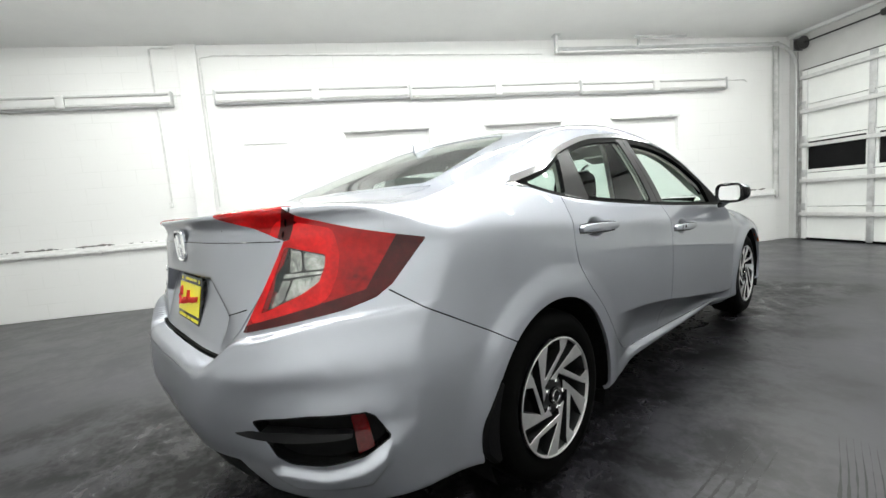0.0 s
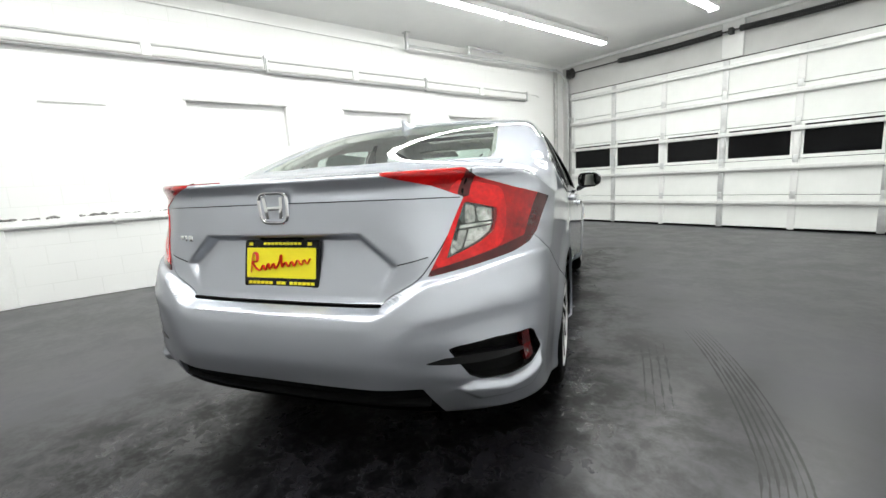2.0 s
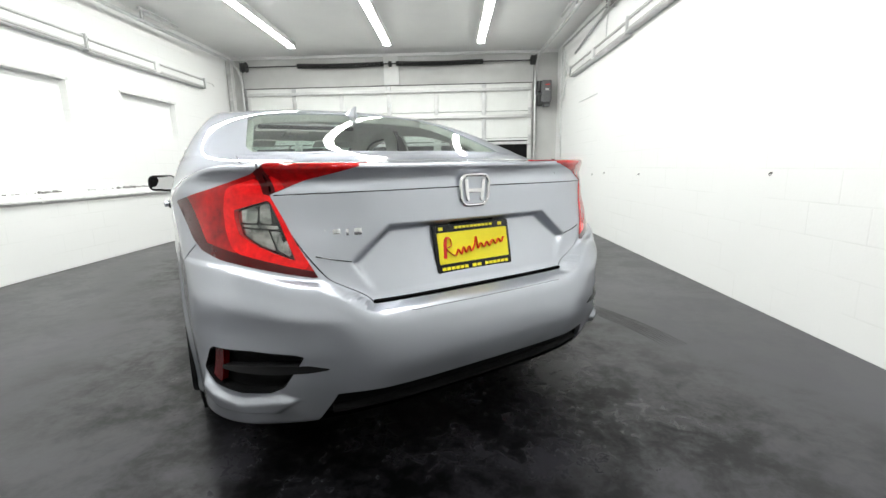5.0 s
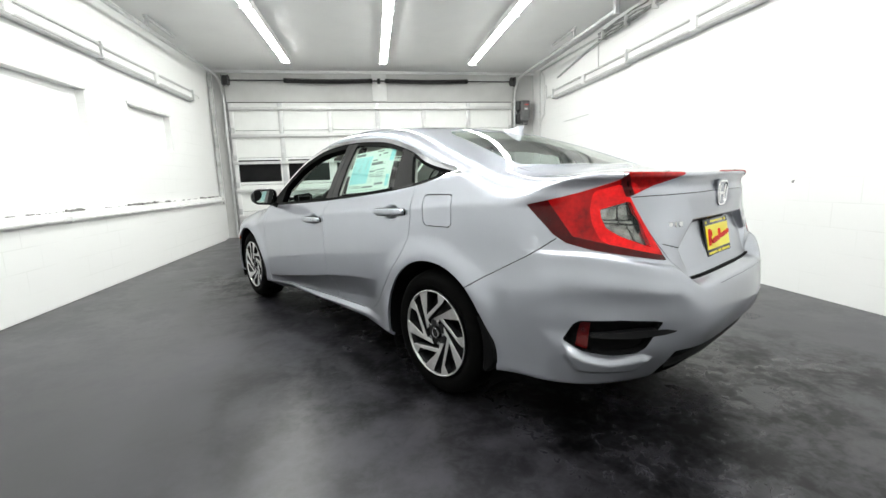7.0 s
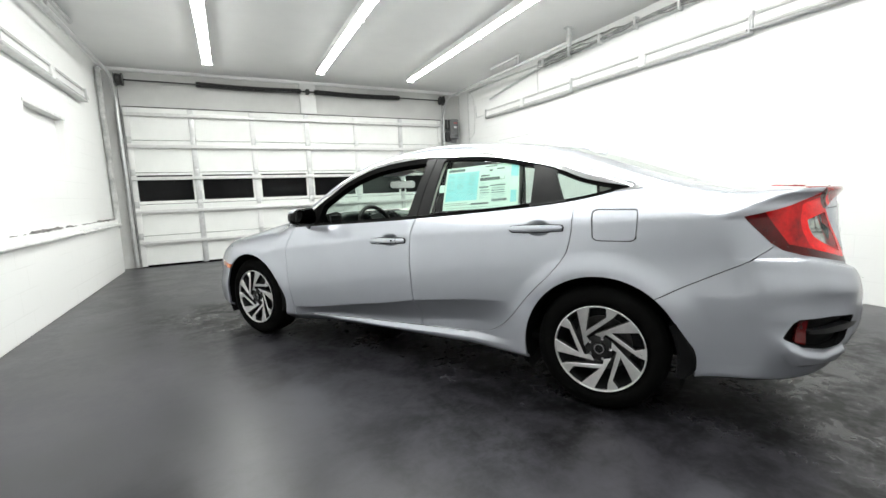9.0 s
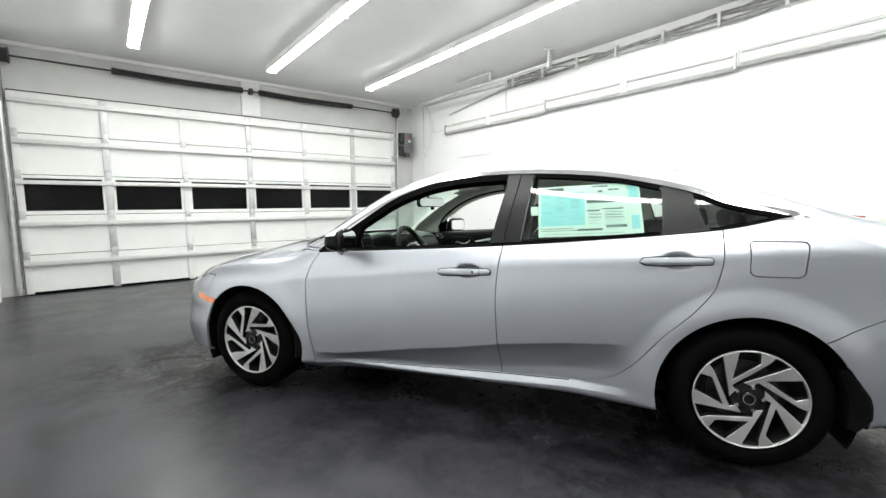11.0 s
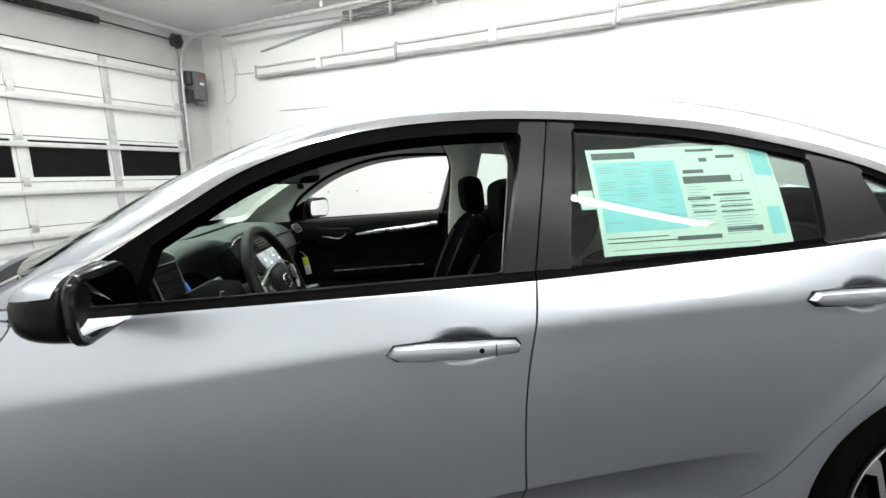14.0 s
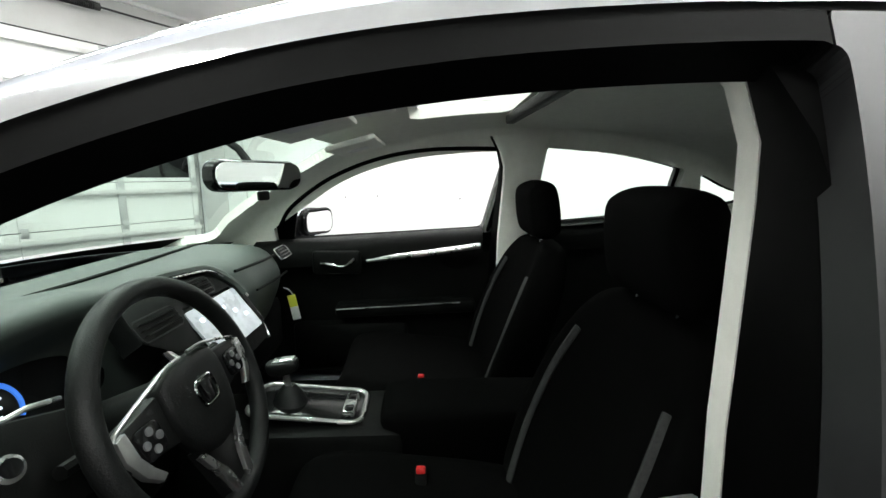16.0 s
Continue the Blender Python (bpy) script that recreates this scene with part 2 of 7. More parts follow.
def spotted_glass():
    """The tinted pane with a film of dried water spots."""
    m = glass("spotted_glass", (0.78, 0.86, 0.82))
    nt = m.node_tree
    old = nt.nodes["Material Output"].inputs[0].links[0].from_node
    at = node(nt, "ShaderNodeTexCoord")
    drops = node(nt, "ShaderNodeTexVoronoi", Scale=70.0, Randomness=1.0)
    patch = node(nt, "ShaderNodeTexNoise", Scale=7.0, Detail=5.0)
    nt.links.new(at.outputs["Object"], drops.inputs["Vector"])
    nt.links.new(at.outputs["Object"], patch.inputs["Vector"])
    ring = node(nt, "ShaderNodeMapRange")
    for key, v in (("From Min", 0.36), ("From Max", 0.16), ("To Min", 0.0), ("To Max", 0.34)):
        ring.inputs[key].default_value = v
    nt.links.new(drops.outputs["Distance"], ring.inputs["Value"])
    where = node(nt, "ShaderNodeMapRange")
    for key, v in (("From Min", 0.42), ("From Max", 0.62), ("To Min", 0.12), ("To Max", 1.0)):
        where.inputs[key].default_value = v
    nt.links.new(patch.outputs["Fac"], where.inputs["Value"])
    both = nt.nodes.new("ShaderNodeMath")
    both.operation = "MULTIPLY"
    nt.links.new(ring.outputs[0], both.inputs[0])
    nt.links.new(where.outputs[0], both.inputs[1])
    chalk = node(nt, "ShaderNodeBsdfDiffuse", Color=(0.62, 0.63, 0.62, 1))
    film = nt.nodes.new("ShaderNodeMixShader")
    nt.links.new(both.outputs[0], film.inputs[0])
    nt.links.new(old.outputs[0], film.inputs[1])
    nt.links.new(chalk.outputs[0], film.inputs[2])
    nt.links.new(film.outputs[0], nt.nodes["Material Output"].inputs[0])
    return m


SPOTTED = spotted_glass()
ROOF_PANE = glass("roof_glass", (0.9, 0.93, 0.91))
CLEAR_GREEN = glass("green_glass", (0.80, 0.94, 0.87))
MIRROR = mottled("mirror", (0.85, 0.86, 0.87), (0.9, 0.9, 0.91), 3, (0.0, 0.01), metal=1.0)
PLATE_YELLOW = mottled("plate_yellow", (0.85, 0.72, 0.01), (0.9, 0.8, 0.02), 10, (0.3, 0.4))
PLATE_RED = mottled("plate_red", (0.6, 0.015, 0.01), (0.7, 0.03, 0.02), 10, (0.3, 0.4))
LINER = mottled("pale_headliner", (0.80, 0.80, 0.745), (0.87, 0.87, 0.815), 40, (0.8, 0.95), bump=0.3, fine=600)
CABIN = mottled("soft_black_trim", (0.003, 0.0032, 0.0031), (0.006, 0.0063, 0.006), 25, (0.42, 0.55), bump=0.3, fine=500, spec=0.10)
DASH_PAD = mottled("dark_grey_dash", (0.040, 0.050, 0.046), (0.052, 0.062, 0.057), 20, (0.45, 0.6), bump=0.35, fine=700)
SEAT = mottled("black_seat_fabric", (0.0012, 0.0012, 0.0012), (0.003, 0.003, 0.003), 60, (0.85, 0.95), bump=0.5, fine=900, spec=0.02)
SEAT_TRIM = mottled("grey_seat_weave", (0.012, 0.012, 0.0125), (0.035, 0.035, 0.035), 120, (0.7, 0.9), bump=0.6, fine=500)
LEATHER = mottled("black_leather", (0.005, 0.0055, 0.0055), (0.009, 0.0095, 0.0095), 30, (0.4, 0.52), bump=0.35, fine=350, spec=0.25)
SILVER_TRIM = mottled("satin_silver", (0.5, 0.5, 0.5), (0.62, 0.62, 0.61), 15, (0.22, 0.34), metal=0.9)
# pale tone stands in for the reflection off the screen's film
SCREEN = mottled("screen_film_glare", (0.42, 0.42, 0.48), (0.66, 0.66, 0.73), 14, (0.2, 0.35), fine=60)
BLUE_GLOW = emitter("blue_gauge", (0.05, 0.20, 0.75), 0.6)
WHITE_GLOW = emitter("pale_gauge", (0.75, 0.85, 1.0), 1.2)
TAG_YELLOW = mottled("tag_yellow", (0.7, 0.72, 0.05), (0.8, 0.8, 0.1), 10, (0.5, 0.6))
TAG_WHITE = mottled("tag_white", (0.7, 0.7, 0.7), (0.8, 0.8, 0.8), 10, (0.5, 0.6))
BUCKLE_RED = mottled("buckle_red", (0.6, 0.02, 0.02), (0.75, 0.03, 0.03), 10, (0.3, 0.45))

LAMP_GLASS = mottled("unlit_tube_glass", (0.55, 0.55, 0.54), (0.64, 0.64, 0.63), 6, (0.15, 0.25))
MIRROR_SHELL = mottled("black_mirror_shell", (0.004, 0.004, 0.004), (0.007, 0.007, 0.007), 8, (0.22, 0.3), spec=0.12)
LAMP_BASE = mottled("grey_lamp_base", (0.035, 0.035, 0.035), (0.12, 0.12, 0.115), 40, (0.1, 0.2), metal=0.6)
# ---------------------------------------------------------------- mesh tools
def part(name, bm, mat, parent=None, label="", m=None, smooth=True, angle=35):
    """Links a bmesh as one mesh object, under a thing where one is given."""
    mesh = bpy.data.meshes.new(name)
    bm.to_mesh(mesh)
    bm.free()
    return mesh_part(name, mesh, mat, parent, label, m, smooth, angle)


def mesh_part(name, mesh, mat, parent=None, label="", m=None, smooth=True, angle=35):
    mesh.materials.append(mat)
    if smooth:
        mesh.shade_smooth()
        if angle:
            mesh.set_sharp_from_angle(angle=radians(angle))
    ob = new(name, mesh)
    if parent is not None:
        ob.parent = parent
    if m is not None:
        ob.matrix_basis = m
    if label:
        ob["label"] = label
    return ob


def thing(name, label, category, m=None, group="", kind=""):
    ob = tagged(new(name), label, category, group, kind)
    if m is not None:
        ob.matrix_basis = m
    return ob


def add_box(bm, lo, hi, bevel=0.0, m=None, segments=2):
    lo, hi = Vector(lo), Vector(hi)
    made = bmesh.ops.create_cube(bm, size=1, matrix=Matrix.Translation((lo + hi) / 2) @ Matrix.Diagonal((*(hi - lo), 1)))
    vs = made["verts"]
    if bevel:
        es = list({e for v in vs for e in v.link_edges})
        out = bmesh.ops.bevel(bm, geom=es, offset=bevel, segments=segments, affect="EDGES", profile=0.5)
        vs = list({v for f in out["faces"] for v in f.verts} | {v for v in vs if v.is_valid})
    if m is not None:
        bmesh.ops.transform(bm, matrix=m, verts=vs)
    return vs


def box(lo, hi, bevel=0.0, m=None, segments=2):
    bm = bmesh.new()
    add_box(bm, lo, hi, bevel, m, segments)
    return bm


def add_tube(bm, path, radius, sides=10, closed=False, flat=1.0):
    """A round bar along a path of points."""
    pts = [Vector(p) for p in path]
    rings, n = [], len(pts)
    side = None
    for i, p in enumerate(pts):
        a, b = (pts[(i - 1) % n], pts[(i + 1) % n]) if closed else (pts[max(i - 1, 0)], pts[min(i + 1, n - 1)])
        d = (b - a).normalized()
        if side is None:
            side = d.orthogonal().normalized()
        side = (side - d * side.dot(d)).normalized()
        up = d.cross(side)
        r = radius(i / max(n - 1, 1)) if callable(radius) else radius
        rings.append([bm.verts.new(p + r * (math.cos(q) * side + flat * math.sin(q) * up))
                      for q in (2 * math.pi * k / sides for k in range(sides))])
    for i in range(n if closed else n - 1):
        r0, r1 = rings[i], rings[(i + 1) % n]
        for k in range(sides):
            bm.faces.new((r0[k], r0[(k + 1) % sides], r1[(k + 1) % sides], r1[k]))
    if not closed:
        bm.faces.new(rings[0][::-1])
        bm.faces.new(rings[-1])


def tube(path, radius, sides=10, closed=False, flat=1.0):
    bm = bmesh.new()
    add_tube(bm, path, radius, sides, closed, flat)
    bmesh.ops.recalc_face_normals(bm, faces=bm.faces)
    return bm


def lathe(profile, steps=64, axis="x"):
    """Turns a closed profile of (along, radius) round an axis; open where it ends at the axis."""
    bm = bmesh.new()
    rings = []
    for a, r in profile:
        ring = []
        for k in range(steps):
            q = 2 * math.pi * k / steps
            c, s = r * math.cos(q), r * math.sin(q)
            ring.append(bm.verts.new((a, c, s) if axis == "x" else (c, a, s) if axis == "y" else (c, s, a)))
        rings.append(ring)
    pairs = list(zip(rings, rings[1:]))
    if profile[-1][1] > 0 and profile[0][1] > 0:
        pairs.append((rings[-1], rings[0]))
    for r0, r1 in pairs:
        for k in range(steps):
            bm.faces.new((r0[k], r0[(k + 1) % steps], r1[(k + 1) % steps], r1[k]))
    bmesh.ops.remove_doubles(bm, verts=bm.verts, dist=1e-6)
    bmesh.ops.recalc_face_normals(bm, faces=bm.faces)
    return bm


def prism(outline, depth, m=None, bevel=0.0):
    """A plate with the outline of (x, y) points, from z = 0 to depth."""
    bm = bmesh.new()
    lo = [bm.verts.new((x, y, 0)) for x, y in outline]
    hi = [bm.verts.new((x, y, depth)) for x, y in outline]
    bm.faces.new(lo[::-1])
    bm.faces.new(hi)
    n = len(outline)
    for i in range(n):
        bm.faces.new((lo[i], lo[(i + 1) % n], hi[(i + 1) % n], hi[i]))
    bmesh.ops.recalc_face_normals(bm, faces=bm.faces)
    if bevel:
        bmesh.ops.bevel(bm, geom=[e for e in bm.edges if all(v in hi for v in e.verts)], offset=bevel, segments=2, affect="EDGES", profile=0.5)
    if m is not None:
        bmesh.ops.transform(bm, matrix=m, verts=bm.verts)
    return bm


def rounded(w, h, r, steps=5):
    """The outline of a rectangle with round corners, centred."""
    out = []
    for cx, cy, a in ((w / 2 - r, h / 2 - r, 0), (r - w / 2, h / 2 - r, 90), (r - w / 2, r - h / 2, 180), (w / 2 - r, r - h / 2, 270)):
        for k in range(steps + 1):
            q = radians(a + 90 * k / steps)
            out.append((cx + r * math.cos(q), cy + r * math.sin(q)))
    return out


def join(bm, other):
    """Adds another bmesh to bm."""
    keep = bpy.data.meshes.new("joined")
    other.to_mesh(keep)
    other.free()
    bm.from_mesh(keep)
    bpy.data.meshes.remove(keep)
    return bm


def wave(points, steps=8):
    """A smooth path through 2D or 3D points."""
    pts = [Vector(p) for p in points]
    pts = [2 * pts[0] - pts[1], *pts, 2 * pts[-1] - pts[-2]]
    out = []
    for i in range(1, len(pts) - 2):
        a, b, c, d = pts[i - 1:i + 3]
        for k in range(steps):
            s = k / steps
            out.append(0.5 * (2 * b + (c - a) * s + (2 * a - 5 * b + 4 * c - d) * s * s + (3 * b - a - 3 * c + d) * s ** 3))
    return out + [pts[-2]]
# ---------------------------------------------------------------- the garage
def structure(name, bm, mat, label, m=ROOM, **more):
    return tagged(part(name, bm, mat, m=m, **more), label, "", kind="structure")


structure("floor", box((WALL_L - 0.3, BACK_Y - 0.3, -0.2), (WALL_R + 0.3, DOOR_Y + 0.5, 0.0)), FLOOR, "dark sealed concrete floor, damp and scuffed, car shade painted in", smooth=False)
structure("ceiling", box((WALL_L - 0.3, BACK_Y - 0.3, CEIL), (WALL_R + 0.3, DOOR_Y + 0.5, CEIL + 0.2)), CEILING, "plain pale grey painted ceiling", smooth=False)
structure("wall_right", box((WALL_R, BACK_Y - 0.3, 0), (WALL_R + 0.25, DOOR_Y + 0.5, CEIL)), BLOCK_WALL, "bright white painted block wall", smooth=False)
# back wall is never in view; added for what the car reflects
structure("wall_back", box((WALL_L, BACK_Y - 0.25, 0), (WALL_R, BACK_Y, CEIL)), WHITE_WALL, "plain white wall, unseen, added to close the room", smooth=False)
# left wall, with three blocked windows let into it
NICHES = [(-0.34, 0.84), (1.68, 2.86), (3.70, 4.84)]
NICHE_Z = (1.61, 2.17)
bm = bmesh.new()
ys = [BACK_Y - 0.3] + [v for n in NICHES for v in n] + [DOOR_Y + 0.5]
for i in range(0, len(ys), 2):
    add_box(bm, (WALL_L - 0.25, ys[i], 0), (WALL_L, ys[i + 1], CEIL))
for a, b in NICHES:
    add_box(bm, (WALL_L - 0.25, a, 0), (WALL_L, b, NICHE_Z[0]))
    add_box(bm, (WALL_L - 0.25, a, NICHE_Z[1]), (WALL_L, b, CEIL))
    add_box(bm, (WALL_L - 0.25, a, NICHE_Z[0]), (WALL_L - 0.085, b, NICHE_Z[1]))
structure("wall_left", bm, BLOCK_WALL, "white painted block wall with three blocked-up windows", smooth=False)
for a, b in NICHES:
    structure("lintel", box((WALL_L - 0.080, a - 0.03, NICHE_Z[1] - 0.035), (WALL_L + 0.012, b + 0.03, NICHE_Z[1]), 0.004), OLD_PAINT, "painted steel lintel over a blocked-up window")
# end wall round the door
DOOR_L, DOOR_R, DOOR_TOP = -3.74, 2.10, 2.70
structure("door_header", box((WALL_L, DOOR_Y + 0.04, DOOR_TOP), (WALL_R, DOOR_Y + 0.3, CEIL)), HEADER_GREY, "grey-white header over the garage door", smooth=False)
bm = box((WALL_L, DOOR_Y + 0.04, 0), (DOOR_L, DOOR_Y + 0.3, DOOR_TOP))
add_box(bm, (DOOR_R, DOOR_Y + 0.04, 0), (WALL_R, DOOR_Y + 0.3, DOOR_TOP))
structure("wall_front", bm, HEADER_GREY, "grey-white wall round the garage door", smooth=False)


def tube_lamp(x, y0, y1):
    lamp = thing("ceiling_lamp", "long white fluorescent batten glowing under the ceiling", "ceiling lamp", ROOM @ pose(x, (y0 + y1) / 2, CEIL), "ceiling lamps")
    h = (y1 - y0) / 2
    part("housing", box((-0.074, -h, -0.084), (0.074, h, 0), 0.006), WHITE_METAL, lamp)
    section = [(0.060 * math.cos(radians(15 * k)), -0.084 - 0.026 * math.sin(radians(15 * k))) for k in range(13)]
    bm = prism(section, 2 * h - 0.04, Matrix(((1, 0, 0, 0), (0, 0, 1, 0.02 - h), (0, 1, 0, 0), (0, 0, 0, 1))))
    bmesh.ops.recalc_face_normals(bm, faces=bm.faces)
    part("diffuser", bm, TUBE_LIGHT, lamp, "glowing white diffuser")
    for s in (-1, 1):
        part("end_cap", box((-0.080, s * h - 0.012, -0.117), (0.080, s * h + 0.012, 0), 0.01), WHITE_METAL, lamp)
    return lamp


for x in (-2.41, -0.68, 1.0):
    for k in range(4):
        tube_lamp(x, 5.92 - 2.46 * k - 2.44, 5.92 - 2.46 * k)


# sectional garage door: five rows of six white panels, one row of dark panes
door = tagged(new("door_1"), "white sectional garage door with one row of dark panes, closed", kind="structure")
door.matrix_basis = ROOM
PITCH, ROWH = (DOOR_R - DOOR_L) / 6, DOOR_TOP / 5
skin_plate = bpy.data.meshes.new("panel")
bm = box((-PITCH / 2 + 0.004, 0, -ROWH / 2 + 0.004), (PITCH / 2 - 0.004, 0.035, ROWH / 2 - 0.004), 0.004, segments=1)
bm.to_mesh(skin_plate)
bm.free()
skin_plate.materials.append(DOOR_SKIN)
PANE_W, PANE_Z = PITCH - 0.155, (1.135, 1.575)
for c in range(6):
    for r in range(5):
        x, z = DOOR_L + (c + 0.5) * PITCH, (r + 0.5) * ROWH
        if r != 2:
            ob = new("panel", skin_plate)
            ob.parent = door
            ob.matrix_basis = pose(x, DOOR_Y, z)
            continue
        bm = box((x - PITCH / 2 + 0.004, DOOR_Y, r * ROWH + 0.004), (x + PITCH / 2 - 0.004, DOOR_Y + 0.035, PANE_Z[0]))
        add_box(bm, (x - PITCH / 2 + 0.004, DOOR_Y, PANE_Z[1]), (x + PITCH / 2 - 0.004, DOOR_Y + 0.035, (r + 1) * ROWH - 0.004))
        for s in (-1, 1):
            a, b = sorted((x + s * PANE_W / 2, x + s * (PITCH / 2 - 0.004)))
            add_box(bm, (a, DOOR_Y, PANE_Z[0]), (b, DOOR_Y + 0.035, PANE_Z[1]))
        part("pane_panel", bm, DOOR_SKIN, door)
        part("pane", box((x - PANE_W / 2, DOOR_Y + 0.018, PANE_Z[0]), (x + PANE_W / 2, DOOR_Y + 0.026, PANE_Z[1])), DARK_PANE, door, "dark window pane")
for c in range(7):
    x = DOOR_L + c * PITCH
    for r in range(5):
        w = 0.045 if 0 < c < 6 else 0.04
        x0 = min(max(x, DOOR_L + w), DOOR_R - w)
        part("stile", box((x0 - w, DOOR_Y - 0.022, r * ROWH + 0.012), (x0 + w, DOOR_Y - 0.001, (r + 1) * ROWH - 0.012), 0.006), GALV if c % 2 else WHITE_METAL, door)
        if 0 < r:
            part("hinge", box((x0 - 0.035, DOOR_Y - 0.034, r * ROWH - 0.055), (x0 + 0.035, DOOR_Y - 0.022, r * ROWH + 0.055), 0.005), GALV, door)
for z in (0.40, 0.935, 1.495, 2.03, 2.555):
    bm = box((DOOR_L + 0.01, DOOR_Y - 0.070, z - 0.004), (DOOR_R - 0.01, DOOR_Y - 0.002, z), 0.0015)
    add_box(bm, (DOOR_L + 0.01, DOOR_Y - 0.074, z - 0.004), (DOOR_R - 0.01, DOOR_Y - 0.068, z + 0.050), 0.0015)
    add_box(bm, (DOOR_L + 0.01, DOOR_Y - 0.028, z), (DOOR_R - 0.01, DOOR_Y - 0.022, z + 0.05), 0.0015)
    part("rail", bm, RAIL_STEEL, door, "galvanised stiffening rail")
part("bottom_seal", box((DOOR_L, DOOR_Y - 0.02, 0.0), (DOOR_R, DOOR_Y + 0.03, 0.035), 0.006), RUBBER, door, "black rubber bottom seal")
part("top_gap", box((DOOR_L, DOOR_Y + 0.0, DOOR_TOP - 0.004), (DOOR_R, DOOR_Y + 0.036, DOOR_TOP + 0.012)), BLACK_STEEL, door)

# torsion spring and shaft over the door
spring = thing("door_spring", "black torsion springs on a steel shaft above the garage door", "door spring", ROOM)
SHAFT_Y, SHAFT_Z = DOOR_Y - 0.08, 3.11
part("shaft", tube([(DOOR_L - 0.02, SHAFT_Y, SHAFT_Z), (DOOR_R + 0.12, SHAFT_Y, SHAFT_Z)], 0.0125, 10), BLACK_STEEL, spring)
for a, b in ((-2.60, -0.92), (-0.60, 1.08)):
    bm = bmesh.new()
    turns = int((b - a) / 0.022)
    add_tube(bm, [(a + (b - a) * k / (turns * 10), SHAFT_Y + 0.040 * math.cos(2 * math.pi * k / 10), SHAFT_Z - 0.016 * math.sin(math.pi * k / (turns * 10)) + 0.040 * math.sin(2 * math.pi * k / 10)) for k in range(turns * 10 + 1)], 0.0095, 5)
    bmesh.ops.recalc_face_normals(bm, faces=bm.faces)
    part("coil", bm, BLACK_STEEL, spring, "black steel coil")
    for e in (a, b):
        part("cone", lathe([(-0.03, 0.045), (0.03, 0.045), (0.03, 0.014), (-0.03, 0.014)], 20), BLACK_STEEL, spring, m=pose(e, SHAFT_Y, SHAFT_Z))
part("centre_plate", box((-0.90, DOOR_Y - 0.005, DOOR_TOP + 0.02), (-0.60, DOOR_Y + 0.038, CEIL - 0.02), 0.004), WHITE_METAL, spring)
part("bracket", box((-0.79, SHAFT_Y - 0.03, SHAFT_Z - 0.045), (-0.73, DOOR_Y - 0.005, SHAFT_Z + 0.045), 0.006), BLACK_STEEL, spring)
for x in (DOOR_L + 0.02, DOOR_R - 0.0):
    part("drum", lathe([(-0.05, 0.070), (-0.035, 0.092), (0.02, 0.085), (0.045, 0.10), (0.055, 0.10), (0.055, 0.014), (-0.05, 0.014)], 28), BLACK_STEEL, spring, m=pose(x, SHAFT_Y, SHAFT_Z))
    part("bearing_plate", box((x - 0.065 if x < 0 else x + 0.055, SHAFT_Y - 0.06, SHAFT_Z - 0.09), (x - 0.055 if x < 0 else x + 0.065, DOOR_Y + 0.03, SHAFT_Z + 0.09), 0.003), GREY_BOX, spring)


def door_track(side, x, end):
    """Upright track, bend and level track with its hanger."""
    track = thing("door_track", "galvanised garage door track hung from the ceiling", "door track", ROOM, "door tracks")
    path = [(x, DOOR_Y - 0.05, 0.02), (x, DOOR_Y - 0.05, 2.70)]
    path += [(x, DOOR_Y - 0.05 - 0.42 * (1 - math.cos(q)), 2.70 + 0.44 * math.sin(q)) for q in (radians(11.25 * k) for k in range(1, 9))]
    path += [(x, end, 3.12)]
    part("rail", tube(path, 0.026, 8), GALV, track)
    part("hanger", box((x - 0.03, end, 3.07), (x + 0.03, end + 0.045, CEIL), 0.004), GALV, track)
    part("hanger_flange", box((x - 0.06, end - 0.02, CEIL - 0.02), (x + 0.06, end + 0.07, CEIL - 0.002), 0.003), GALV, track)
    part("brace", box((x - 0.018, 4.0, CEIL - 0.06), (x + 0.018, 4.85, CEIL - 0.025), 0.004), GALV, track)
    part("brace_post", box((x - 0.015, 4.03, 3.14), (x + 0.015, 4.07, CEIL - 0.03), 0.003), GALV, track)
    # lifting cable and the angle iron that holds the track to the jamb
    part("jamb_angle", box((x - 0.05, DOOR_Y + 0.005, 0.02), (x + 0.05, DOOR_Y + 0.037, 2.72), 0.003), GRIMY_PAINT, track, "grimy painted angle iron")
    part("lift_cable", tube([(x - side * 0.045, DOOR_Y - 0.085, 0.10), (x - side * 0.045, DOOR_Y - 0.085, 3.05)], 0.004, 6), BLACK_STEEL, track, "thin dark lifting cable")
    for z in (0.4, 1.3, 2.2):
        part("jamb_bracket", box((x - 0.03, DOOR_Y - 0.04, z - 0.03), (x + 0.03, DOOR_Y + 0.037, z + 0.03), 0.004), GALV, track)
    return track


door_track(-1, DOOR_L - 0.06, 2.72)
door_track(1, DOOR_R + 0.06, 2.86)

# opener on the wall beside the door
opener = thing("door_opener", "grey side-mounted garage door opener with a motor", "door opener", ROOM @ pose(2.36, DOOR_Y - 0.08, 2.49))
part("case", box((-0.10, -0.12, -0.20), (0.10, 0.10, 0.22), 0.022), GREY_BOX, opener)
part("cover", box((-0.075, -0.135, -0.12), (0.085, -0.118, 0.19), 0.012), GREY_BOX, opener)
part("label_plate", box((-0.03, -0.139, 0.02), (0.04, -0.134, 0.06), 0.001), WHITE_METAL, opener, "small white label")
part("warning_plate", box((-0.03, -0.139, 0.12), (0.06, -0.134, 0.14), 0.001), PLATE_RED, opener, "small red label")
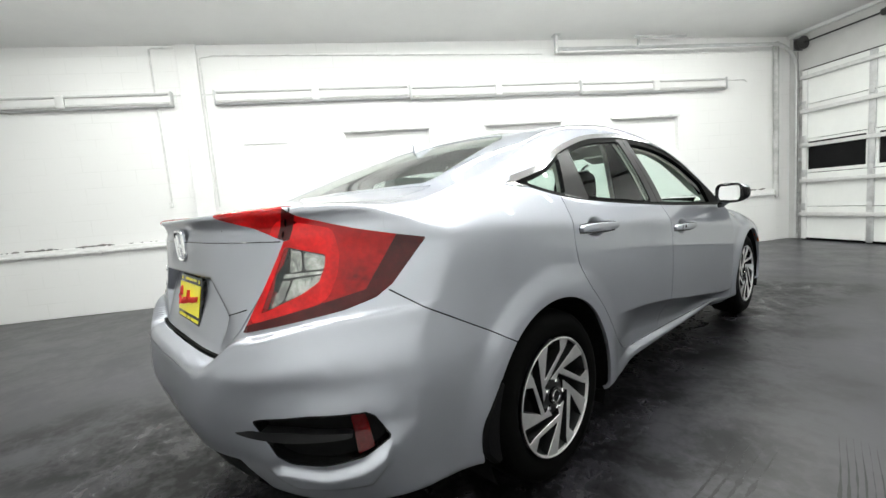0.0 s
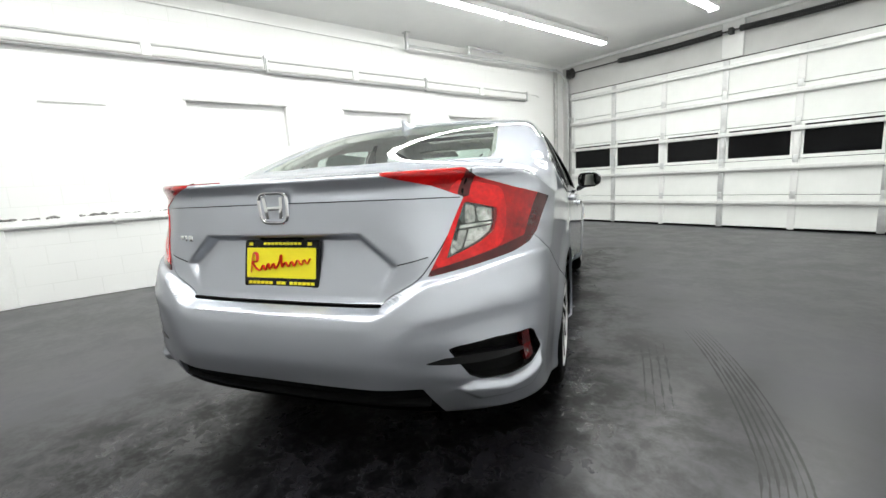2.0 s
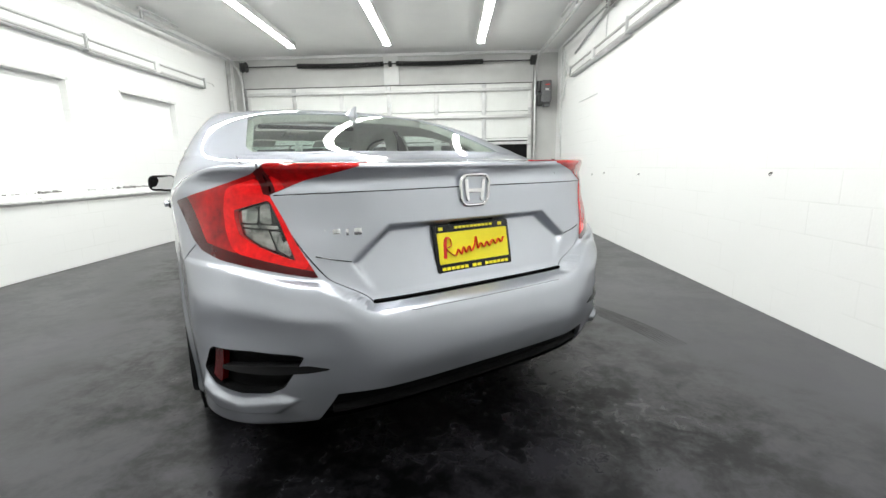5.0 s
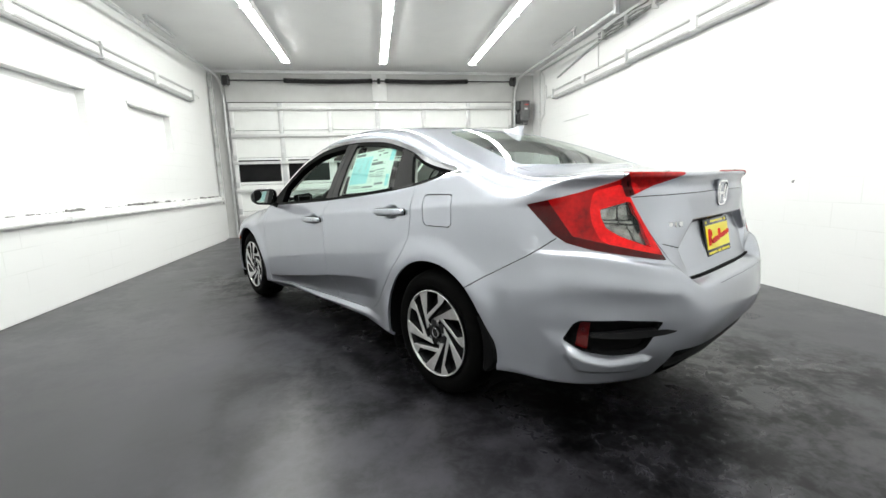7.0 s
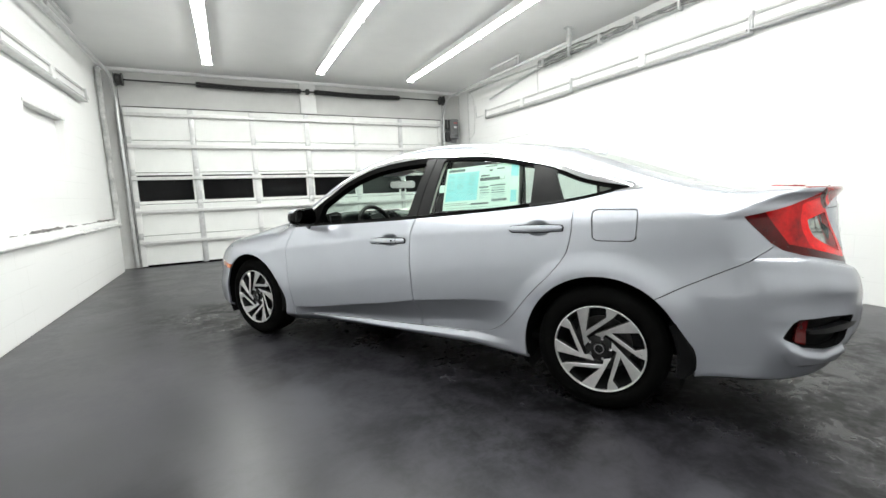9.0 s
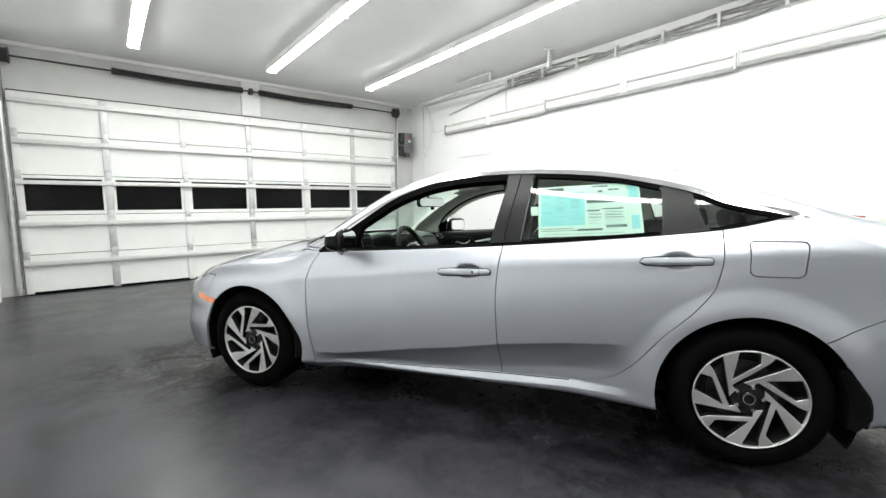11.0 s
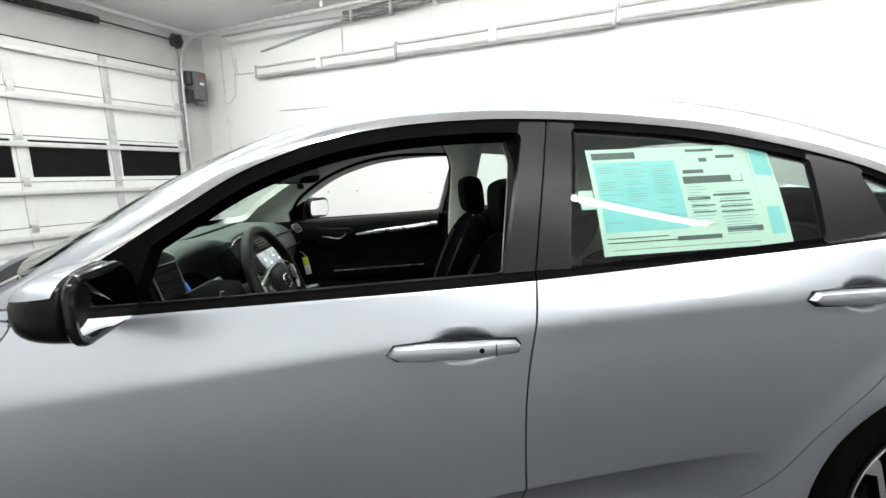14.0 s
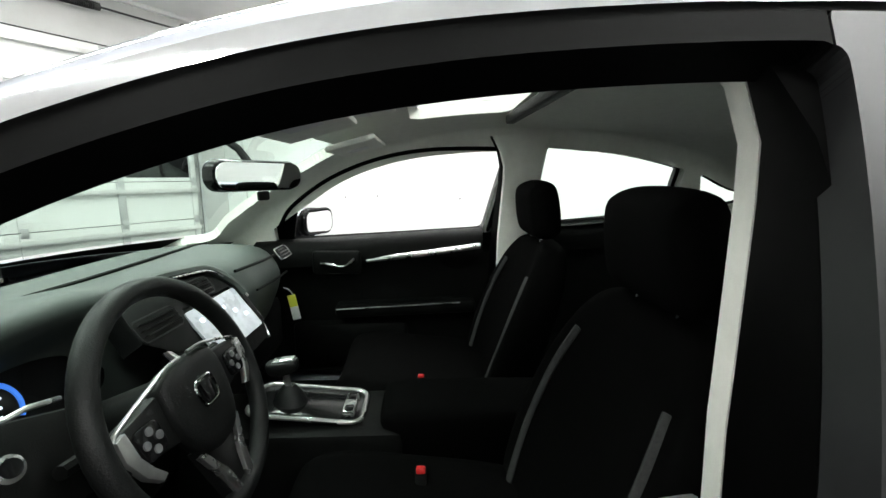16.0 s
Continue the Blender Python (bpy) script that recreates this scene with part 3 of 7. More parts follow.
part("motor", lathe([(-0.13, 0.06), (0.05, 0.06), (0.07, 0.045), (0.07, 0.01), (-0.13, 0.01)], 24), BLACK_STEEL, opener, m=pose(-0.12, -0.02, 0.08, 0, 90))
part("gearbox", box((-0.17, -0.07, -0.26), (-0.06, 0.06, -0.05), 0.02), BLACK_STEEL, opener)
part("foot", lathe([(-0.06, 0.045), (0.05, 0.045), (0.06, 0.03), (0.06, 0.005), (-0.06, 0.005)], 20), GREY_BOX, opener, m=pose(0.02, -0.02, -0.24))


def wall_lamp(x, y0, y1, z, side):
    """An unlit twin-tube batten along a wall; side: +1 on the left wall, -1 on the right one."""
    lamp = thing("wall_lamp", "unlit white twin-tube batten on the white wall", "wall lamp", ROOM @ pose(x, (y0 + y1) / 2, z), "wall lamps")
    h = (y1 - y0) / 2
    outline = [(0, 0.085), (0.035, 0.085), (0.06, 0.03), (0.06, -0.03), (0.035, -0.085), (0, -0.085)]
    part("tray", prism([(side * a, b) for a, b in outline][::side], 2 * h, Matrix(((1, 0, 0, 0), (0, 0, 1, -h), (0, 1, 0, 0), (0, 0, 0, 1)))), WHITE_METAL, lamp, smooth=False)
    for e in (-1, 1):
        part("tube", tube([(side * 0.066, -h + 0.03, e * 0.058), (side * 0.066, h - 0.03, e * 0.058)], 0.0155, 10), LAMP_GLASS, lamp, "unlit white tube")
        part("end_plate", box((min(0, side * 0.088), e * h - 0.006, -0.09), (max(0, side * 0.088), e * h + 0.006, 0.09), 0.003), GALV, lamp)
    part("lip", box((min(side * 0.0, side * 0.095), -h, -0.094), (max(0, side * 0.095), h, -0.088), 0.002), GALV, lamp)
    part("mid_clip", box((min(side * 0.05, side * 0.09), -0.05, -0.075), (max(side * 0.05, side * 0.09), 0.05, 0.075), 0.012), WHITE_METAL, lamp)
    return lamp


for a, b, z in ((-4.92, -2.44, 2.65), (-1.93, 0.60, 2.65), (0.62, 3.16, 2.625), (3.18, 5.67, 2.605)):
    wall_lamp(WALL_L, a, b, z, 1)
for a, b, z in ((3.27, 5.70, 2.65), (0.73, 3.25, 2.672), (-1.81, 0.71, 2.70), (-4.3, -1.83, 2.72)):
    wall_lamp(WALL_R, a, b, z, -1)

# left wall: thick foot with a ledge, pier, conduits
bm = bmesh.new()
add_box(bm, (WALL_L, BACK_Y, 0), (WALL_L + 0.06, 6.60, 0.865), 0.006)
structure("wall_foot", bm, BLOCK_WALL, "white painted block wall foot with a ledge", smooth=False)
structure("wall_pier", box((WALL_L, -2.33, 0.865), (WALL_L + 0.05, -2.09, CEIL), 0.006), WHITE_WALL, "white painted wall pier", smooth=False)
structure("wall_pier", box((WALL_L + 0.06, -2.25, 0), (WALL_L + 0.085, -2.07, 0.80), 0.006), WHITE_WALL, "white painted pier foot", smooth=False)


def conduit(path, radius, label="white painted conduit on the wall", mat=None, clips=()):
    pipe = thing("conduit", label, "conduit", ROOM, "conduits")
    part("pipe", tube(path, radius, 10), mat or OLD_PAINT, pipe)
    for c in clips:
        part("clip", box((c[0] - 0.03, c[1] - 0.02, c[2] - 0.03), (c[0] + 0.03, c[1] + 0.02, c[2] + 0.03), 0.008), OLD_PAINT, pipe)
    return pipe


LX = WALL_L
conduit([(LX + 0.085, BACK_Y, 0.80), (LX + 0.085, -1.0, 0.805), (LX + 0.085, 3.0, 0.79), (LX + 0.085, 6.55, 0.78)], 0.024, "white painted pipe below the ledge of the wall", clips=[(LX + 0.08, -3.5, 0.80), (LX + 0.08, -1.2, 0.80), (LX + 0.08, 2.2, 0.795), (LX + 0.08, 4.6, 0.785)])
conduit([(LX + 0.05, 6.62, 0.72), (LX + 0.05, 6.62, 3.22)], 0.040, "grimy white painted pipe up the wall corner", GRIMY_PAINT, clips=[(LX + 0.04, 6.62, 1.6), (LX + 0.04, 6.62, 2.9)])
conduit([(LX + 0.018, -2.62, 1.32), (LX + 0.018, -2.64, 3.27), (LX + 0.018, -2.60, 3.285), (LX + 0.018, -2.35, 3.285)], 0.011, clips=[(LX + 0.018, -2.63, 1.32)])
conduit([(LX + 0.018, -2.05, 1.25), (LX + 0.018, -2.06, 3.15), (LX + 0.018, -1.9, 3.18), (LX + 0.018, 2.6, 3.12)], 0.009)
conduit([(LX + 0.012, -2.48, 2.70), (LX + 0.012, -1.93, 2.70)], 0.008)
conduit([(LX + 0.012, 5.70, 2.66), (LX + 0.012, 6.05, 2.66), (LX + 0.012, 6.1, 2.63)], 0.008)
conduit([(LX + 0.02, -1.65, 2.045), (LX + 0.02, -1.10, 2.035)], 0.006)
RX = WALL_R
conduit([(RX - 0.02, 6.45, 3.24), (RX - 0.02, 5.2, 3.22), (RX - 0.02, 2.6, 3.12), (RX - 0.02, -4.0, 3.08)], 0.014, "grey cable bundle along the top of the wall", GALV)
conduit([(RX - 0.025, 5.6, 2.93), (RX - 0.03, 4.9, 3.02), (RX - 0.03, 4.2, 3.10), (RX - 0.04, 3.9, 3.12)], 0.016, "sagging grey cable on the wall", GALV)
random.seed(23)
bundle = thing("cable_bundle", "ragged bundle of dusty grey cables under the ceiling", "cable bundle", ROOM)
for k in range(5):
    line = []
    for j in range(26):
        y = 4.05 - 0.16 * j
        line.append((RX - 0.035 - 0.03 * random.random(), y, 3.135 + 0.018 * k - 0.03 * math.sin(2.1 * y + k) + random.uniform(-0.014, 0.014)))
    part("cable", tube([Vector(p) for p in wave(line, 3)], 0.009 + 0.002 * (k % 3), 6), DUSTY_CABLE, bundle)
for j in range(7):
    part("tie", box((RX - 0.085, 3.9 - 0.6 * j, 3.09), (RX - 0.002, 3.93 - 0.6 * j, 3.235), 0.004), OLD_PAINT, bundle)
conduit([(RX - 0.02, 4.12, 3.2), (RX - 0.02, 4.11, 2.75)], 0.009)
conduit([(RX - 0.02, 6.5, 3.26), (RX - 0.02, 6.48, 2.2), (RX - 0.02, 6.44, 0.6)], 0.011)
conduit([(RX - 0.03, 6.55, 2.3), (RX - 0.03, 6.4, 2.24), (RX - 0.03, 6.24, 2.36), (RX - 0.03, 6.2, 2.75), (RX - 0.03, 6.26, 3.1), (RX - 0.03, 6.45, 3.26)], 0.008, "loop of white cable by the door opener")
conduit([(RX - 0.02, 5.82, 2.66), (RX - 0.02, 6.15, 2.66), (RX - 0.02, 6.17, 2.9)], 0.008)
conduit([(RX - 0.008, 4.40, 2.075), (RX - 0.008, 5.32, 2.08)], 0.006, "thin grey strip on the wall", GALV)
structure("front_trim", box((WALL_L, DOOR_Y - 0.02, CEIL - 0.05), (WALL_R, DOOR_Y + 0.04, CEIL - 0.002), 0.004), CEILING, "painted trim board under the ceiling", smooth=False)

# dust and flakes along the ledge
random.seed(11)
bm = bmesh.new()
for k in range(260):
    y = random.uniform(-5.0, 6.4)
    thick = 0.4 + 0.6 * (noise.noise((y * 0.9, 0, 0)) > 0)
    s = random.uniform(0.008, 0.03) * thick
    w = bmesh.ops.create_icosphere(bm, subdivisions=1, radius=s, matrix=pose(LX + random.uniform(0.02, 0.055), y, 0.868 + s * 0.25, 0, 0, random.uniform(0, 180)) @ Matrix.Diagonal((0.7, 1.8, 0.6, 1)))
    for v in w["verts"]:
        v.co += Vector((random.uniform(-1, 1), random.uniform(-1, 1), random.uniform(-1, 1))) * s * 0.25
tagged(part("ledge_debris", bm, DEBRIS, m=ROOM), "dusty dark flakes and debris along the wall ledge", "debris", kind="stuff")
for y, z in ((0.74, 0.97), (4.49, 0.90), (3.97, 0.93), (2.82, 0.93)):
    hook = thing("wall_hook", "small dark screw hook in the white wall", "hook", ROOM @ pose(RX, y, z), "wall hooks")
    part("screw", lathe([(-0.012, 0.006), (0.0, 0.006), (0.0, 0.002), (-0.012, 0.002)], 10), BLACK_STEEL, hook)
    part("eye", tube([(-0.012 - 0.008 * math.sin(q), 0, 0.008 * math.cos(q) - 0.008) for q in (radians(30 * k) for k in range(10))], 0.002, 6), BLACK_STEEL, hook)


# tyre marks on the floor beside the car: broken dark tread lines
TYRE_DIRT = mottled("dried_tyre_dirt", (0.007, 0.007, 0.0075), (0.02, 0.02, 0.021), 30, (0.38, 0.5), spec=0.3)


def tyre_mark(left, right, lines, cover):
    """Tread lines between a left and a right edge path; each swells, thins and fades out."""
    mark = tagged(new("tyre_mark"), "dried dark tyre tread marks on the concrete floor", "tyre mark", "tyre marks")
    mark.matrix_basis = ROOM
    a, b = [Vector((*p, 0)) for p in wave(left, 40)], [Vector((*p, 0)) for p in wave(right, 40)]
    for i in range(lines):
        bm = bmesh.new()
        rows = []
        for k in range(len(a)):
            u = k / (len(a) - 1)
            fade = min(1.0, 4.0 * u, 5.0 * (1 - u))
            wide = max(0.04, fade * (cover + 0.5 * noise.noise((14 * u, 3.1 * i, 0)) + 0.22 * noise.noise((55 * u, 7.7 * i, 4))))
            mid = (i + 0.5 + 0.06 * noise.noise((9 * u, i, 8))) / lines
            half = 0.44 * min(wide, 1.0) / lines
            p, q = a[k].lerp(b[k], mid - half), a[k].lerp(b[k], mid + half)
            rows.append([bm.verts.new(v) for v in (p, p + Vector((0, 0, 0.0008)), q + Vector((0, 0, 0.0008)), q)])
        for r0, r1 in zip(rows, rows[1:]):
            for j in range(3):
                bm.faces.new((r0[j], r0[j + 1], r1[j + 1], r1[j]))
        bmesh.ops.recalc_face_normals(bm, faces=bm.faces)
        part("tread_line", bm, TYRE_DIRT, mark, smooth=False)
    return mark


tyre_mark([(0.80, 1.62), (1.06, 1.28), (1.33, 0.86), (1.56, 0.42), (1.66, 0.10)], [(0.94, 1.68), (1.20, 1.34), (1.48, 0.92), (1.71, 0.48), (1.82, 0.14)], 7, 0.42)
tyre_mark([(0.72, 1.20), (0.90, 0.90), (1.17, 0.40)], [(0.84, 1.34), (1.03, 0.98), (1.27, 0.52)], 4, 0.22)
# ---------------------------------------------------------------- car body shape
def curve(points):
    """A smooth monotone curve through (u, v) points."""
    u, v = (np.array(c, float) for c in zip(*sorted(points)))
    h, d = np.diff(u), np.diff(v) / np.diff(u)
    m = np.zeros_like(u)
    m[0], m[-1] = d[0], d[-1]
    for i in range(1, len(u) - 1):
        if d[i - 1] * d[i] > 0:
            a, b = 2 * h[i] + h[i - 1], h[i] + 2 * h[i - 1]
            m[i] = (a + b) / (a / d[i - 1] + b / d[i])

    def value(q):
        q = np.clip(np.asarray(q, float), u[0], u[-1])
        i = np.clip(np.searchsorted(u, q) - 1, 0, len(u) - 2)
        s = (q - u[i]) / h[i]
        return ((1 + 2 * s) * (1 - s) ** 2 * v[i] + s * (1 - s) ** 2 * h[i] * m[i]
                + s * s * (3 - 2 * s) * v[i + 1] + s * s * (s - 1) * h[i] * m[i + 1])
    return value


def spline(points):
    """A curve through (u, v) points whose bend changes without a jump."""
    u, v = (np.array(c, float) for c in zip(*sorted(points)))
    h = np.diff(u)
    n = len(u)
    a, r = np.eye(n), np.zeros(n)
    for i in range(1, n - 1):
        a[i, i - 1:i + 2] = h[i - 1], 2 * (h[i - 1] + h[i]), h[i]
        r[i] = 6 * ((v[i + 1] - v[i]) / h[i] - (v[i] - v[i - 1]) / h[i - 1])
    m = np.linalg.solve(a, r)

    def value(q):
        q = np.clip(np.asarray(q, float), u[0], u[-1])
        i = np.clip(np.searchsorted(u, q) - 1, 0, n - 2)
        s, g = q - u[i], u[i + 1] - q
        return (m[i] * g ** 3 + m[i + 1] * s ** 3) / (6 * h[i]) + (v[i] / h[i] - m[i] * h[i] / 6) * g + (v[i + 1] / h[i] - m[i + 1] * h[i] / 6) * s
    return value


def ramp(q, lo, hi):
    s = np.clip((q - lo) / (hi - lo), 0, 1)
    return s * s * (3 - 2 * s)


def smax(a, b, k):
    h = np.maximum(k - np.abs(a - b), 0) / k
    return np.maximum(a, b) + h * h * k / 4


def soft(q, r):
    """The positive part of q, its corner rounded."""
    return (q + np.sqrt(q * q + r * r)) / 2 - 0.5 * r * np.exp(-(q / (3 * r)) ** 2)


# lengthwise lines of the body; y = 0 at the rear axle, forwards is +y
spine = spline([(-1.1, 1.066), (-0.95, 1.07), (-0.75, 1.078), (-0.52, 1.10), (-0.2, 1.208), (0.1, 1.314), (0.4, 1.388),
               (0.7, 1.420), (1.0, 1.430), (1.3, 1.418), (1.6, 1.377), (1.9, 1.288), (2.2, 1.142), (2.55, 0.962),
               (2.7, 0.925), (3.0, 0.858), (3.3, 0.785), (3.5, 0.705), (3.7, 0.60)])
crown = spline([(-1.0, -0.004), (-0.8, 0.0), (-0.5, 0.02), (0.0, 0.040), (0.6, 0.033), (1.2, 0.033), (1.8, 0.074), (2.3, 0.102), (2.45, 0.088),
               (2.6, 0.066), (2.8, 0.055), (3.0, 0.05), (3.6, 0.06)])
flank = spline([(-1.1, 0.85), (-0.7, 0.862), (-0.4, 0.876), (0.0, 0.888), (0.6, 0.886), (1.2, 0.884), (1.8, 0.884),
               (2.3, 0.887), (2.7, 0.889), (3.0, 0.875), (3.3, 0.84), (3.7, 0.76)])
crease = spline([(-1.1, 0.985), (-0.5, 0.975), (-0.1, 0.958), (0.15, 0.938), (1.1, 0.87), (2.2, 0.745), (2.7, 0.70), (3.4, 0.66)])
belt = spline([(-1.1, 1.10), (-0.5, 1.10), (-0.13, 1.085), (0.22, 1.025), (1.11, 0.95), (1.95, 0.90), (2.3, 0.885), (3.6, 0.87)])
low_crease = curve([(0.2, 0.53), (0.5, 0.514), (0.707, 0.499), (0.896, 0.479), (1.09, 0.455), (1.356, 0.41), (1.584, 0.377), (1.82, 0.34), (2.11, 0.302), (2.6, 0.29)])
rail_round = curve([(-1.1, 0.03), (-0.95, 0.045), (-0.75, 0.085), (-0.45, 0.095), (-0.2, 0.06), (0.2, 0.055), (1.0, 0.036), (1.6, 0.042), (2.2, 0.06), (2.7, 0.12), (3.5, 0.16)])
tail = curve([(0.2, -0.92), (0.30, -0.97), (0.40, -1.04), (0.50, -1.065), (0.60, -1.058), (0.635, -1.048), (0.647, -1.034), (0.657, -1.002),
              (0.672, -0.985), (0.70, -0.977), (0.80, -0.968), (0.93, -0.958), (0.99, -0.953), (1.02, -0.946), (1.045, -0.953), (1.062, -0.962), (1.2, -0.966)])
corner = curve([(0.2, -0.92), (0.30, -0.97), (0.40, -1.02), (0.50, -1.048), (0.55, -1.057), (0.60, -1.048), (0.635, -1.038), (0.647, -1.030), (0.657, -1.008),
                (0.675, -1.000), (0.72, -0.989), (0.80, -0.976), (0.86, -0.966), (0.93, -0.958), (0.99, -0.953), (1.02, -0.946), (1.045, -0.953), (1.062, -0.962), (1.2, -0.966)])
nose = curve([(0.15, 3.54), (0.3, 3.62), (0.5, 3.63), (0.62, 3.60), (0.75, 3.50), (0.9, 3.3)])
floor_line = curve([(-1.1, 0.30), (-0.9, 0.288), (-0.42, 0.25), (-0.3, 0.21), (0.4, 0.203), (1.1, 0.200), (2.15, 0.178), (3.0, 0.20), (3.2, 0.2), (3.7, 0.22)])


door_foot = curve([(0.3, 0.300), (0.56, 0.291), (1.09, 0.277), (1.6, 0.257), (2.13, 0.237), (2.4, 0.232)])


def flank_at(y, z):
    zc, zb, zl = crease(y), belt(y), low_crease(y)
    w = flank(y)
    rise = np.minimum(soft(z - zc, 0.012) / (zb + 0.02 - zc), 1)
    upper = w - 0.055 * (0.75 * rise + 0.25 * rise * rise) - 0.30 * np.maximum(z - zb, 0) - 0.40 * np.maximum(z - zb, 0) ** 2
    fall = np.clip((zc - z) / (zc - zl), 0, 1)
    waist = 1 - ramp(y, -0.30, 0.25)
    hollow = -0.007 * np.sin(np.pi * fall) ** 2 * waist - (1 - waist) * 0.020 * ((fall - 0.28) ** 2 - 0.0784)
    doors = ramp(y, 0.38, 0.8) * (1 - ramp(y, 2.0, 2.25))
    dip = np.clip(soft(zl - z, 0.003) / (0.06 + 0.085 * ramp(-y, -2.1, -1.0)), 0, 1)
    tuck = -0.072 * (1 - (1 - dip) ** 1.6) * doors
    sill = 0.016 * np.minimum(soft(door_foot(y) + 0.004 - z, 0.004), 0.036) / 0.036 * doors
    under = -0.05 * ramp(-z, -0.25, -0.19) ** 2
    flare = 0
    for yw in (0.0, 2.7):
        r = np.hypot(y - yw, z - 0.318)
        flare = flare + 0.010 * (1 - ramp(r, 0.385, 0.50))
    lower_bumper = -0.055 * np.minimum(soft(0.617 + 0.03 * ramp(-y, 0.35, 0.75) - z, 0.008), 0.30) * (1 - ramp(y, -0.48, -0.25))
    return upper + hollow + tuck + sill + under + flare + lower_bumper


def body(x, y, z):
    """Below zero inside the car's outer skin."""
    x = np.abs(x)
    side = x - flank_at(y, z)
    top = z - (spine(y) - crown(y) * (x / 0.6) ** 2.2)
    slope = (spine(y + 0.02) - spine(y - 0.02)) / 0.04
    f = smax(side, top / np.sqrt(1 + slope ** 2), rail_round(y))
    out = ramp(x, 0.36, 0.56)
    low = z - (0.088 * ramp(x, 0.37, 0.56) + 0.052 * ramp(x, 0.54, 0.82)) * ramp(z, 0.50, 0.64) * (1 - ramp(z, 0.80, 0.98))
    rear = tail(low) * (1 - out) + corner(low) * out + (0.50 + 0.10 * ramp(z, 0.42, 0.52) + 0.06 * ramp(z, 0.62, 0.76)) * x ** 3.9 - y
    f = smax(f, rear, 0.012 + 0.10 * (1 - ramp(z, 0.95, 1.04)))
    front = y - (nose(z) - (0.70 + 0.12 * ramp(z, 0.35, 0.5)) * x ** 3.4)
    f = smax(f, front, 0.12)
    return smax(f, floor_line(y) - z, 0.03)


def skin_hit(origin, way, reach):
    """How far along each ray the skin lies, from a place inside."""
    lo, hi = np.zeros(len(origin)), np.full(len(origin), float(reach))
    for _ in range(34):
        mid = (lo + hi) / 2
        p = origin + way * mid[:, None]
        inside = body(p[:, 0], p[:, 1], p[:, 2]) < 0
        lo, hi = np.where(inside, mid, lo), np.where(inside, hi, mid)
    return (lo + hi) / 2


def skin_normal(p):
    e = 2e-3
    g = np.stack([body(*(p + d).T) - body(*(p - d).T) for d in np.eye(3) * e], 1)
    return g / np.linalg.norm(g, axis=1)[:, None]


